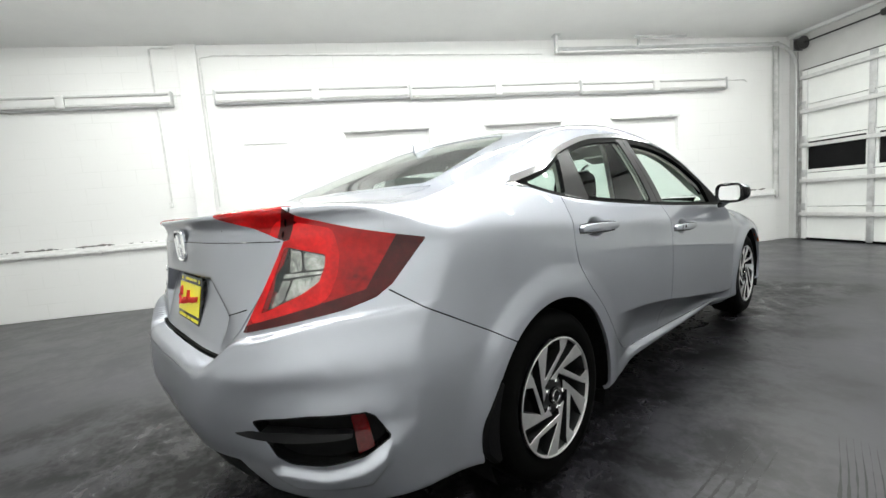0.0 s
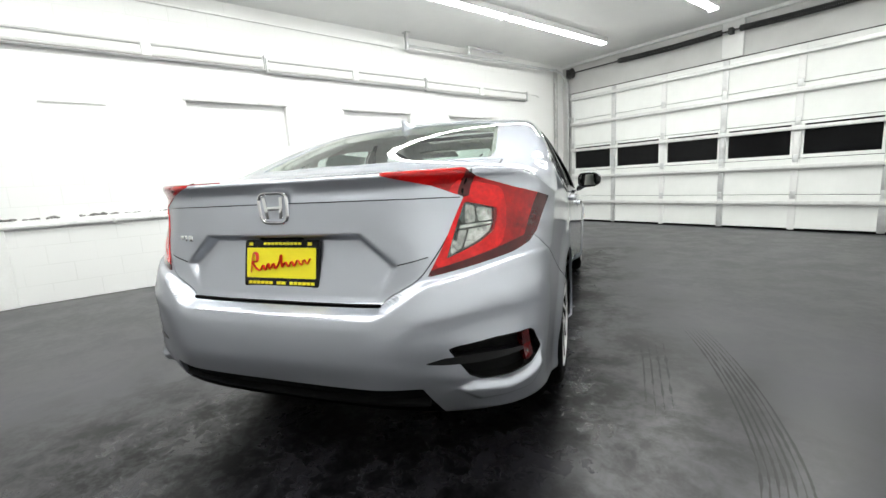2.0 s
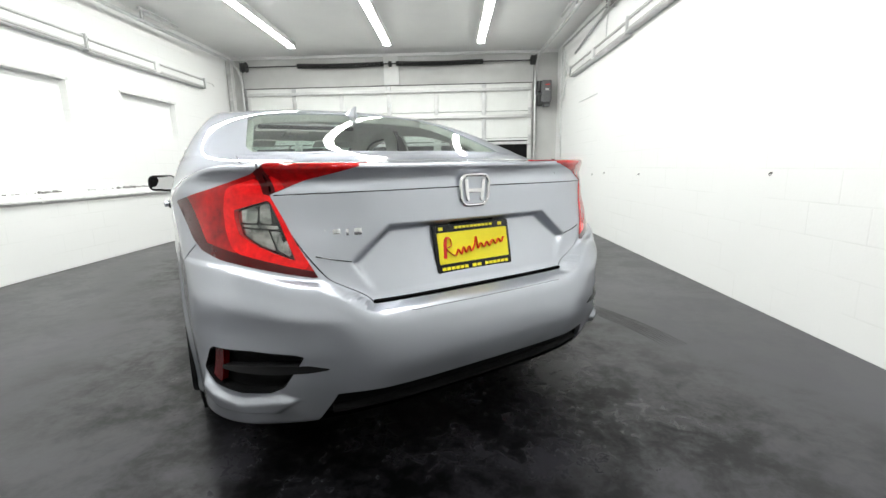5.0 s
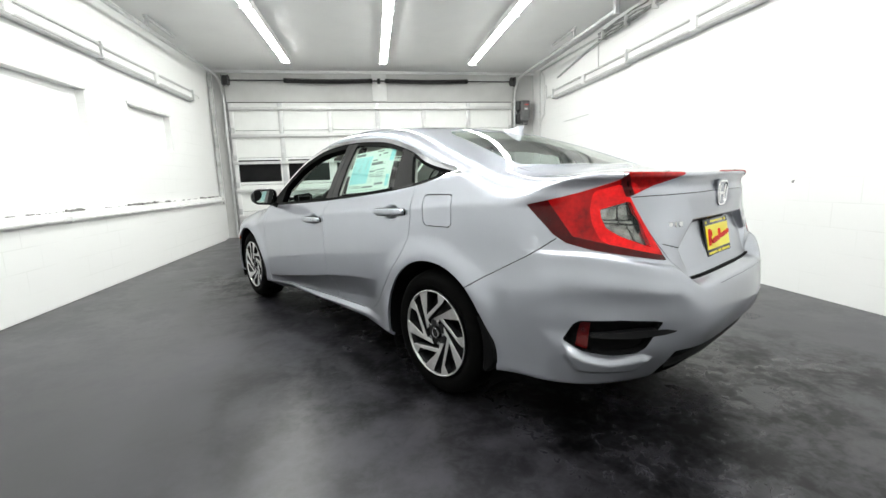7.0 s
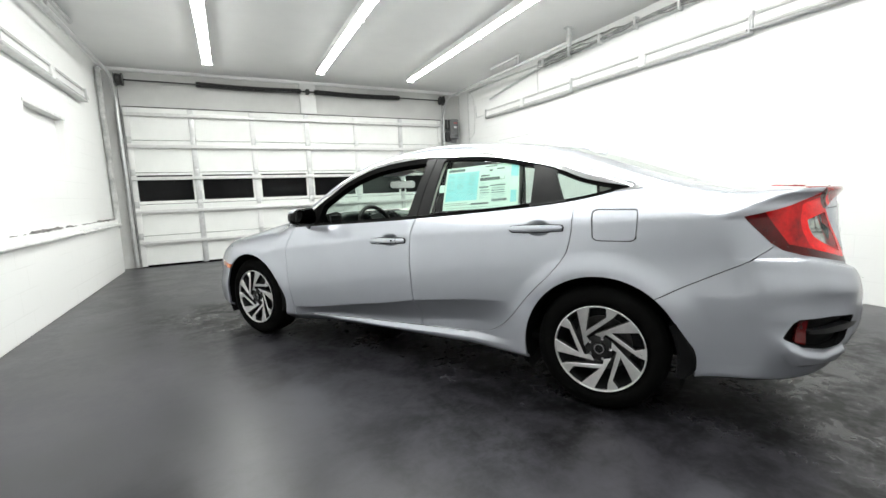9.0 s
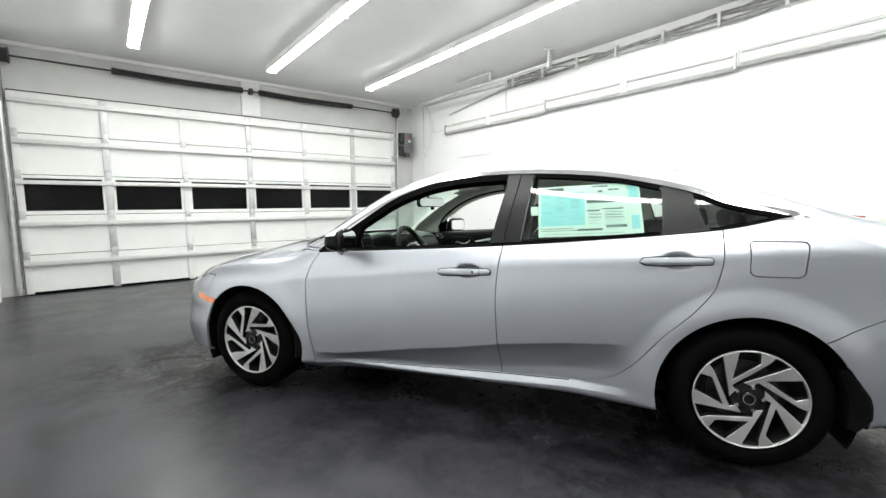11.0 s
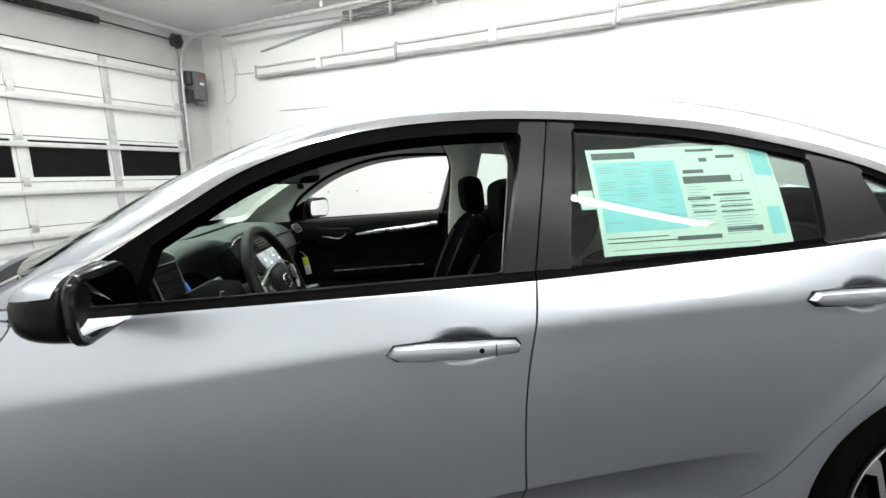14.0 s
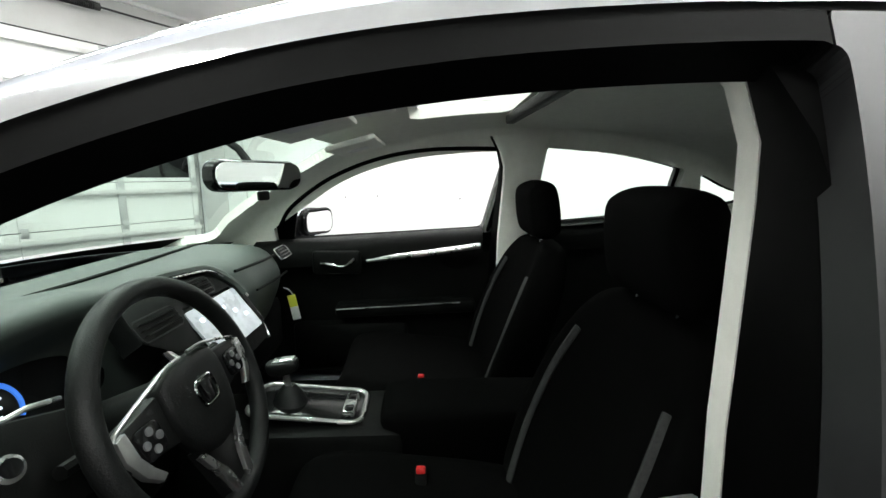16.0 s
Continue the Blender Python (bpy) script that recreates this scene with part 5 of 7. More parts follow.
    body_lamp = panel("tail_lamp", lamp.moved(-0.03).mirrored() if sign < 0 else lamp.moved(-0.03), GLOSS_BLACK, car, "red and clear tail lamp", 0.02)
    s, z = lamp.s(), lamp.z()
    clear = outside_polygon(s, z, LAMP_CLEAR)
    split_line = np.abs(s - 0.745 - 0.5 * (z - 1.03)) - 0.005
    dark = np.maximum(np.minimum(1.085 - s + 0.55 * (z - 0.9), s - 9), -0.5)
    red = lamp.keep(-np.minimum(clear - 0.002, np.where(z > 0.985, split_line, 1)))
    red_dark = 1.07 - red.s() + 0.9 * (red.z() - 0.90)
    joint = np.where(red.z() > 0.985, np.abs(red.s() - 0.752 - 0.5 * (red.z() - 1.03)) - 0.026, 1)
    red_dark = np.minimum(red_dark, joint)
    # a bright inner band round the clear field, plain red beyond it, a deep red outer tip
    inner = outside_polygon(red.s(), red.z(), LAMP_CLEAR) - 0.052 - 0.02 * ramp(red.z(), 0.96, 1.02)
    low_edge = red.z() - (0.775 + 0.085 * (red.s() - 0.54) / 0.5) + 0.006
    band = red.keep(np.maximum(inner, -np.minimum(red_dark, low_edge)))
    rest = red.keep(np.maximum(-inner, -np.minimum(red_dark, low_edge)))
    outer = np.minimum(1.07 - red.s() + 0.9 * (red.z() - 0.90), low_edge)
    for sheet, name, mat, label in ((band, "inner_lens", BRIGHT_RED_LENS, "bright red inner band"), (rest, "red_lens", RED_LENS, "red lens"),
                                    (red.keep(outer), "dark_lens", DARK_RED_LENS, "deep red lens edge"), (red.keep(np.maximum(joint, -outer)), "joint_lens", DARK_RED_LENS, "deep red lens beside the joint")):
        for piece in sheet.pieces():
            panel(name, hand(piece.moved(0.003)), mat, body_lamp, label, 0.02)
    panel("lamp_bowl", hand(lamp.keep(clear).moved(-0.022)), LAMP_BASE, body_lamp, "dark reversing lamp bowl", 0.01)
    panel("clear_lens", hand(lamp.keep(clear - 0.002).moved(0.002)), ROOF_PANE, body_lamp, "clear glossy reversing lens", 0.006)
    for facet in ([(0.795, 0.962), (0.884, 0.944), (0.880, 0.912), (0.80, 0.910)], [(0.690, 0.902), (0.880, 0.908), (0.878, 0.901), (0.69, 0.892)],
                  [(0.75, 0.890), (0.872, 0.897), (0.862, 0.882), (0.79, 0.850), (0.71, 0.832)], [(0.748, 0.966), (0.788, 0.957), (0.788, 0.910), (0.735, 0.906)],
                  [(0.67, 0.886), (0.740, 0.888), (0.705, 0.835), (0.648, 0.812)]):
        panel("reflector_facet", hand(lamp.keep(np.maximum(outside_polygon(s, z, facet), clear + 0.003)).moved(-0.014)), CLEAR_LENS, body_lamp, "bright faceted reflector", 0.004)
    # vent in the bumper corner with a red reflector
    pocket = panel("bumper_vent", hand(vent.moved(-0.035)), PLASTIC, car, "black plastic bumper vent", 0)
    s, z = vent.s(), vent.z()
    rim = outside_polygon(s, z, VENT)
    panel("vent_wall", hand(vent.keep(-(rim + 0.004))), GLOSS_BLACK, pocket, "", 0.036)
    panel("reflector", hand(vent.keep(np.maximum(outside_polygon(s, z, [(0.945, 0.556), (0.995, 0.552), (1.022, 0.455), (0.965, 0.445)]), rim + 0.004)).moved(-0.006)), DARK_RED_LENS, pocket, "red reflector", 0.02)
    fin = outside_polygon(whole.s(), whole.z(), [(0.475, 0.494), (0.56, 0.510), (0.72, 0.512), (0.95, 0.500), (0.95, 0.488), (0.72, 0.484), (0.56, 0.488)])
    panel("blade", hand(whole.keep(np.maximum(fin, whole.y() + 0.3)).moved(0.002)), SATIN_BLACK, pocket, "black blade across the vent", 0.03)
    panel("headlamp", hand(headlamp.moved(-0.002)), CLEAR_LENS, car, "clear headlamp", 0.02)
    panel("side_marker", hand(marker.moved(0.002)), AMBER_LENS, car, "amber side marker", 0.01)
    # wheel arch liners
    for yw, rad in WHEELS:
        bm = bmesh.new()
        rings = []
        for k in range(41):
            q = radians(-25 + 230 * k / 40)
            rings.append([bm.verts.new((sign * xx, yw + (rad + 0.012) * math.cos(q), 0.314 + (rad + 0.012) * math.sin(q))) for xx in (0.46, 0.60, 0.74, 0.862)])
        for r0, r1 in zip(rings, rings[1:]):
            for k in range(3):
                bm.faces.new((r0[k], r0[k + 1], r1[k + 1], r1[k]))
        add_box(bm, (min(sign * 0.45, sign * 0.46), yw - 0.4, 0.25), (max(sign * 0.45, sign * 0.46), yw + 0.4, 0.72))
        part("wheel_arch_liner", bm, PLASTIC, car)
    # mud flaps behind the wheels
    for yw, rad in WHEELS:
        mud_flap(sign, yw, rad)


# ---------------------------------------------------------------- wheels
def build_wheel(parent):
    """A wheel at the origin, its outer face towards +x."""
    wheel = new("wheel")
    wheel.parent = parent
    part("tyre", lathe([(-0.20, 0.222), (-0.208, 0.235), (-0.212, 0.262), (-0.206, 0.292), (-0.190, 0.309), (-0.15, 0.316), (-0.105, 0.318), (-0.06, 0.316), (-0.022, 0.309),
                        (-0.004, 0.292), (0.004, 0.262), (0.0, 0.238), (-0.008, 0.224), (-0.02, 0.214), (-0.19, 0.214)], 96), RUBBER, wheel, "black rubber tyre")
    rim = part("rim", lathe([(-0.19, 0.217), (-0.17, 0.20), (-0.10, 0.185), (-0.075, 0.196), (-0.03, 0.205), (-0.006, 0.216), (0.0, 0.221), (0.002, 0.2165), (-0.008, 0.208), (-0.035, 0.200), (-0.08, 0.190), (-0.12, 0.178), (-0.12, 0.02), (-0.13, 0.02), (-0.13, 0.18)], 96), ALLOY_DARK, wheel, "dark alloy rim")
    part("rim_lip", lathe([(-0.004, 0.2125), (0.0, 0.2175), (0.003, 0.2175), (0.0045, 0.2145), (0.002, 0.2105), (-0.006, 0.2085)], 96), ALLOY, wheel, "machined alloy rim lip")
    part("brake_disc", lathe([(-0.115, 0.14), (-0.115, 0.05), (-0.105, 0.05), (-0.105, 0.14)], 48), STEEL, wheel)

    # five forked spokes: a root at the hub, a wide blade to the rim and a thin hooked arm beside it
    FORK = {"a": (0.27, -0.20), "b": (0.175, -0.40), "c": (-0.10, -0.995), "d": (-0.40, -0.915), "e": (0.02, -0.485), "f": (-0.575, -0.520),
            "g": (-0.70, -0.71), "h": (-0.865, -0.50), "i": (-0.72, -0.450), "j": (0.09, -0.375), "k": (0.10, -0.25)}
    QUADS = ("abjk", "bej", "bcde", "jefi", "ifgh")

    def fork(turn):
        face, flank_bm = bmesh.new(), bmesh.new()
        for bm, lift, drop in ((face, 0.0, 0.0), (flank_bm, -0.0016, 0.032)):
            top, low = {}, {}
            for key, (p, q) in FORK.items():
                r = math.hypot(p, q)
                h = 0.001 - 0.024 * max(1 - r, 0.0) ** 1.6
                y = 0.2125 * (p * math.cos(turn) - q * math.sin(turn))
                z = 0.2125 * (p * math.sin(turn) + q * math.cos(turn))
                top[key] = bm.verts.new((h + lift, y, z))
                low[key] = bm.verts.new((h + lift - max(drop, 0.0015), y, z))
            faces = [bm.faces.new([top[k] for k in quad]) for quad in QUADS]
            for u, v in zip("abcdefghij", "bcdefghijk"):
                bm.faces.new((top[u], low[u], low[v], top[v]))
            bm.faces.new((top["k"], low["k"], low["a"], top["a"]))
            bmesh.ops.recalc_face_normals(bm, faces=bm.faces)
            if not drop:
                edges = [e for e in bm.edges if sum(f in faces for f in e.link_faces) == 1]
                bmesh.ops.bevel(bm, geom=edges, offset=0.0012, segments=1, affect="EDGES")
        blade = part("spoke", flank_bm, ALLOY_DARK, wheel, "forked two-tone alloy spoke", smooth=False)
        part("spoke_face", face, ALLOY, blade, "machined silver spoke face", angle=25)
    for k in range(5):
        fork(2 * math.pi * k / 5)
    part("hub", lathe([(-0.05, 0.075), (-0.03, 0.072), (-0.022, 0.066), (-0.018, 0.03), (-0.05, 0.03)], 40), ALLOY_DARK, wheel)
    part("centre_cap", lathe([(-0.02, 0.031), (-0.008, 0.030), (-0.005, 0.026), (-0.005, 0.0)], 40), GLOSS_BLACK, wheel, "black wheel centre cap")
    part("cap_ring", lathe([(-0.006, 0.0245), (-0.0035, 0.0235), (-0.0035, 0.0205), (-0.006, 0.0195)], 40), CHROME, wheel, "chrome ring on the cap")
    for k in range(5):
        q = 2 * math.pi * (k + 0.03) / 5
        bm = lathe([(0, 0.0105), (0.018, 0.0105), (0.022, 0.008), (0.022, 0.0)], 6)
        part("wheel_nut", bm, CHROME, wheel, m=pose(-0.03, 0.053 * math.cos(q), 0.053 * math.sin(q)))
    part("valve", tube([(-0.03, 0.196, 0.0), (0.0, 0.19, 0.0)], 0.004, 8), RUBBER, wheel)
    return wheel


def copy_wheel(source, m):
    twin = new("wheel")
    twin.parent = car
    twin.matrix_basis = m

    def twins(of, parent):
        for c in of.children:
            o = c.copy()
            scene.collection.objects.link(o)
            o.parent = parent
            twins(c, o)
    twins(source, twin)
    return twin


first_wheel = build_wheel(car)
first_wheel.matrix_basis = pose(0.868, 0, 0.318)
copy_wheel(first_wheel, pose(0.862, 2.7, 0.318, 35))
copy_wheel(first_wheel, pose(-0.868, 0, 0.318, 0, 0, 180))
copy_wheel(first_wheel, pose(-0.862, 2.7, 0.318, 36, 0, 180))


# ---------------------------------------------------------------- car: mirrors, handles, plate, badges
def skin_x(y, z):
    """Half width of the skin at a place on the side."""
    return float(flank_at(np.array([y]), np.array([z]))[0])


for sign in (1, -1):
    mirror = new("door_mirror")
    mirror.parent = car
    mirror["label"] = "door mirror with a silver-blue cap and black housing"
    mirror.matrix_basis = pose(0.955, 1.900, 0.976, 0, 0, -27) if sign > 0 else pose(-0.965, 1.930, 0.976, 0, 0, 6)
    bm = bmesh.new()
    made = bmesh.ops.create_uvsphere(bm, u_segments=32, v_segments=20, radius=1)
    for v in bm.verts:
        x, y, z = v.co
        e = 0.72
        x, z = math.copysign(abs(x) ** e, x), math.copysign(abs(z) ** e, z)
        y = math.copysign(abs(y) ** 0.8, y)
        v.co = Vector((sign * x * 0.100, y * (0.095 if y > 0 else 0.018), z * 0.064 * (1 - 0.12 * x)))
    low = bm.copy()
    upper = bm
    bmesh.ops.bisect_plane(upper, geom=upper.verts[:] + upper.edges[:] + upper.faces[:], plane_co=(0, 0, 0.034), plane_no=(0, 0.10, 1), clear_inner=True)
    bmesh.ops.bisect_plane(upper, geom=upper.verts[:] + upper.edges[:] + upper.faces[:], plane_co=(0, 0.004, 0), plane_no=(0, 1, 0), clear_inner=True)
    for v in low.verts:
        v.co *= 0.985
    part("cap", upper, PAINT, mirror, "silver-blue painted cap", angle=60)
    part("housing", low, MIRROR_SHELL, mirror, "black mirror housing", angle=60)
    glass_bm = prism(rounded(0.168, 0.100, 0.034), 0.004)
    part("mirror_glass", glass_bm, MIRROR, mirror, "mirror glass", m=Matrix.Translation((sign * 0.004, -0.0185, 0.002)) @ Euler((radians(88 if sign > 0 else 86), 0, radians(-4 if sign > 0 else -10))).to_matrix().to_4x4())
    part("rim", tube([(sign * 0.004 + 1.03 * a, -0.0185, 0.002 + 1.04 * b) for a, b in rounded(0.168, 0.100, 0.034)], 0.009, 8, closed=True), GLOSS_BLACK, mirror)
    foot = tube([(-sign * 0.155, 0.095, -0.075), (-sign * 0.13, 0.09, -0.072), (-sign * 0.105, 0.08, -0.062), (-sign * 0.06, 0.05, -0.05), (-sign * 0.02, 0.035, -0.04)], lambda u: 0.030 - 0.006 * u, 12, flat=0.6)
    part("foot", foot, GLOSS_BLACK, mirror)
    # door handles
    for y0, y1, z0, z1, rear in ((1.420, 1.132, 0.816, 0.832, False), (0.445, 0.176, 0.906, 0.920, True)):
        handle = new("door_handle")
        handle.parent = car
        handle["label"] = "silver-blue pull handle"
        a, b = Vector((0, y0, z0)), Vector((0, y1, z1))
        mid = (a + b) / 2
        run = (b - a).normalized()
        x = skin_x(mid.y, mid.z)
        outline = [(-0.142, -0.004), (-0.128, 0.013), (-0.06, 0.017), (0.06, 0.017), (0.132, 0.014), (0.142, 0.004), (0.136, -0.012), (0.06, -0.015), (-0.06, -0.018), (-0.12, -0.016)]
        bm = prism(outline, 0.026, bevel=0.008)
        for v in bm.verts:
            v.co.z += 0.010 * (1 - (v.co.x / 0.142) ** 2) + 0.001
        m = Matrix(((0, 0, sign, sign * (x - 0.006)), (run.y, -run.z * 0, 0, mid.y), (run.z, 1, 0, mid.z), (0, 0, 0, 1)))
        part("grip", bm, PAINT, handle, m=m, angle=40)
        # black plate behind the grip, drawn for the shade round its edge
        part("shadow_gap", prism([(1.03 * p, 1.30 * q - 0.002) for p, q in outline], 0.010), GLOSS_BLACK, handle, m=m @ Matrix.Translation((0, 0, 0.001)))
        if not rear:
            bm = lathe([(0, 0.006), (0.0045, 0.006), (0.0045, 0.0)], 16, "z")
            part("lock", bm, GLOSS_BLACK, handle, "dark lock button", m=m @ Matrix.Translation((0.055, 0.001, 0.0325)))
            part("cap_joint", prism([(0.086, -0.013), (0.088, -0.013), (0.088, 0.014), (0.086, 0.014)], 0.033), GLOSS_BLACK, handle, m=m @ Matrix.Translation((0, 0, 0.0015)))

# number plate holder: yellow dealer plate in a black frame, its writing as bars
PLATE = Matrix.Translation((0, -0.945, 0.788)) @ Euler((radians(90 - 10.5), 0, 0)).to_matrix().to_4x4()
plate = thing("number_plate", "yellow dealer plate with red script in a black frame", "number plate", PLATE)
bm = prism(rounded(0.312, 0.162, 0.010), 0.010, bevel=0.002)
part("plate_frame", bm, GLOSS_BLACK, plate, "black plastic frame")
part("plate_face", prism(rounded(0.288, 0.104, 0.004), 0.002), PLATE_YELLOW, plate, "yellow plate face", m=pose(0, 0.002, 0.0105))
stroke = [(-0.125, -0.032), (-0.118, 0.03), (-0.098, 0.034), (-0.095, 0.008), (-0.115, 0.0), (-0.085, -0.026), (-0.07, -0.006), (-0.06, -0.024), (-0.048, 0.0), (-0.04, -0.02), (-0.026, 0.0), (-0.018, -0.018),
          (-0.002, 0.004), (0.006, 0.03), (0.01, -0.012), (0.024, 0.006), (0.036, -0.01), (0.05, 0.008), (0.06, -0.008), (0.074, 0.012), (0.088, -0.004), (0.1, 0.014), (0.112, 0.0), (0.124, 0.018)]
part("red_stroke", tube([(p.x, p.y, 0.0132) for p in wave([(a, b) for a, b in stroke], 5)], 0.0085, 6, flat=0.2), PLATE_RED, plate, "red script line")
for x0, x1, y, h in ((-0.075, 0.085, 0.068, 0.0085), (-0.138, -0.118, 0.067, 0.011), (0.108, 0.128, 0.067, 0.011), (-0.138, -0.032, -0.0665, 0.010), (-0.018, 0.022, -0.0665, 0.010), (0.036, 0.140, -0.0665, 0.010)):
    n = max(1, round((x1 - x0) / 0.0165))
    w = (x1 - x0) / n
    for k in range(n):
        part("bar", box((x0 + k * w + 0.0018, y - h / 2, 0.0098), (x0 + (k + 1) * w - 0.0018, y + h / 2, 0.0112)), PLATE_YELLOW, plate)
part("plate_lamp", box((-0.09, -0.945, 0.868), (0.09, -0.915, 0.892), 0.006), PLASTIC, car, "black plate lamp housing")

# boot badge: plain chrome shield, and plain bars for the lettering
badge = new("boot_badge")
badge.parent = car
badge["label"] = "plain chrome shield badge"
badge.matrix_basis = Matrix.Translation((0, -0.953, 0.979)) @ Euler((radians(92), 0, 0)).to_matrix().to_4x4()
shield = [(a * (1.0 + 0.9 * (b + 0.05)), b) for a, b in rounded(0.108, 0.100, 0.028, 7)]
part("ring", tube([(a, b, 0.006) for a, b in shield], 0.0065, 10, closed=True), CHROME, badge, "chrome ring")
part("plate", prism([(0.95 * a, 0.95 * b) for a, b in shield], 0.004), PAINT, badge)
for s in (-1, 1):
    part("bar", prism([(s * 0.020, -0.036), (s * 0.034, -0.036), (s * 0.043, 0.037), (s * 0.029, 0.037)][::s], 0.010, bevel=0.002), CHROME, badge)
part("bar", prism([(-0.026, -0.008), (0.026, -0.008), (0.028, 0.006), (-0.028, 0.006)], 0.009, bevel=0.002), CHROME, badge)
for k in range(5):
    x = -0.530 + 0.030 * k
    w = 0.010 if k in (1, 3) else 0.024
    y = float(tail(np.array([0.876]))[0]) + 0.66 * abs(x) ** 3.9
    part("letter_bar", box((-w / 2, -0.004, -0.011), (w / 2, 0.003, 0.011), 0.003), CHROME, car, "plain chrome bar", m=pose(x, y - 0.001, 0.876, 0, 0, -12))

# roof aerial
bm = bmesh.new()
rows = []
for k in range(9):
    u = k / 8
    y = 0.300 - 0.17 * u
    base = float(spine(np.array([y]))[0]) - 0.002
    h = 0.062 * u ** 1.3 if k < 8 else 0.056
    w = 0.024 * (0.35 + 0.65 * math.sin(math.pi * min(u + 0.12, 1.0)))
    rows.append([bm.verts.new(p) for p in ((w, y, base), (w * 0.45, y, base + 0.55 * h + 0.003), (0, y - (0.012 if k == 8 else 0), base + h + 0.004), (-w * 0.45, y, base + 0.55 * h + 0.003), (-w, y, base))])
for a, b in zip(rows, rows[1:]):
    for i in range(4):
        bm.faces.new((a[i], b[i], b[i + 1], a[i + 1]))
bm.faces.new(rows[0][::-1])
bm.faces.new(rows[-1])
bmesh.ops.recalc_face_normals(bm, faces=bm.faces)
part("roof_aerial", bm, PAINT, car, "silver-blue shark fin aerial", angle=60)

# boot lid crease shade and lip shadow as black lines, lower grille bars
part("tow_flap_line", tube([(x, -1.068 + 0.6 * abs(x) ** 3.9, 0.645) for x in (-0.3, -0.1, 0.1, 0.3)], 0.0008, 5), GLOSS_BLACK, car)
bm = bmesh.new()
add_tube(bm, [(x, -0.985 + 0.45 * abs(x) ** 3.5, 0.345) for x in np.linspace(-0.52, 0.52, 21)], 0.018, 8, flat=0.5)
part("valance_lip", bm, PLASTIC, car, "black plastic lower lip")


def on_tail(x, z):
    """Where the skin lies behind a place in the tail's elevation."""
    a = np.array([[x, -0.5, z]], float)
    return -0.5 - float(skin_hit(a, np.array([[0.0, -1.0, 0.0]]), 0.9)[0])


# thin black tubes put the shade along the lid's creases
for s in (-1, 1):
    run = [(0.0, 0.992), (0.1, 0.992), (0.2, 0.9915), (0.3, 0.991), (0.4, 0.9905), (0.48, 0.9895), (0.55, 0.989), (0.62, 0.987)]
    bm = tube([(s * x, on_tail(x, z) - 0.0004, z) for x, z in run], 0.0018, 6)
    part("lid_crease", bm, GLOSS_BLACK, car)
    run = [(0.437, 0.788), (0.49, 0.800), (0.535, 0.812)]
    part("lid_crease", tube([(s * x, on_tail(x, z) - 0.0004, z) for x, z in run], 0.0018, 6), GLOSS_BLACK, car)

# price sheet behind the rear door pane, writing as bars
STICKER = [(0.925, 1.248), (0.510, 1.264), (0.492, 1.020), (0.909, 0.999)]
SLIP = [(0.508, 1.262), (0.453, 1.250), (0.431, 1.0275), (0.492, 1.020)]
PAPER = mottled("pale_green_paper", (0.74, 0.90, 0.82), (0.80, 0.94, 0.87), 8, (0.5, 0.6))
PAPER_BLUE = mottled("cyan_print", (0.30, 0.76, 0.80), (0.42, 0.82, 0.85), 8, (0.5, 0.6))
INK = mottled("grey_ink", (0.09, 0.12, 0.12), (0.17, 0.20, 0.20), 8, (0.5, 0.6))
INK_PALE = mottled("pale_ink", (0.30, 0.50, 0.50), (0.40, 0.58, 0.57), 8, (0.5, 0.6))


def on_sheet(quad, u, v):
    (ax, az), (bx, bz), (cx, cz), (dx, dz) = quad
    return ((ax * (1 - u) + bx * u) * (1 - v) + (dx * (1 - u) + cx * u) * v, (az * (1 - u) + bz * u) * (1 - v) + (dz * (1 - u) + cz * u) * v)


def sheet_patch(quad, u0, v0, u1, v1, depth):
    """A patch of the sheet, bent like the pane in front of it."""
    bm = bmesh.new()
    nu, nv = max(1, round((u1 - u0) * 16)), max(1, round((v1 - v0) * 12))
    grid = []
    for j in range(nv + 1):
        line = []
        for i in range(nu + 1):
            y, z = on_sheet(quad, u0 + (u1 - u0) * i / nu, v0 + (v1 - v0) * j / nv)
            line.append(bm.verts.new((-(skin_x(y, z) - depth), y, z)))
        grid.append(line)
    for a, b in zip(grid, grid[1:]):
        for i in range(nu):
            bm.faces.new((a[i], a[i + 1], b[i + 1], b[i]))
    bmesh.ops.recalc_face_normals(bm, faces=bm.faces)
    if bm.faces and sum(q.normal.x for q in bm.faces) > 0:
        bmesh.ops.reverse_faces(bm, faces=bm.faces)
    return bm


def sheet_solid(quad, u0, v0, u1, v1, depth, thick=0.0006):
    bm = sheet_patch(quad, u0, v0, u1, v1, depth)
    bmesh.ops.solidify(bm, geom=bm.faces[:], thickness=thick)
    return bm


price = thing("price_sheet", "pale green and cyan printed price sheet behind the rear door pane", "price sheet", pose(0, 0, 0))
part("paper", sheet_solid(STICKER, 0, 0, 1, 1, 0.0120), PAPER, price)
part("slip", sheet_solid(SLIP, 0, 0, 1, 1, 0.0122), PAPER, price, "narrow printed side slip")
part("slip_print", sheet_patch(SLIP, 0.1, 0.02, 0.9, 0.3, 0.0116), PAPER_BLUE, price)
part("slip_print", sheet_patch(SLIP, 0.2, 0.62, 0.8, 0.9, 0.0116), PAPER_BLUE, price)
part("blue_field", sheet_patch(STICKER, 0.03, 0.13, 0.535, 0.79, 0.0115), PAPER_BLUE, price, "cyan printed field")
part("head_bar", sheet_patch(STICKER, 0.03, 0.035, 0.30, 0.10, 0.0115), INK, price, "dark heading bar")
random.seed(5)
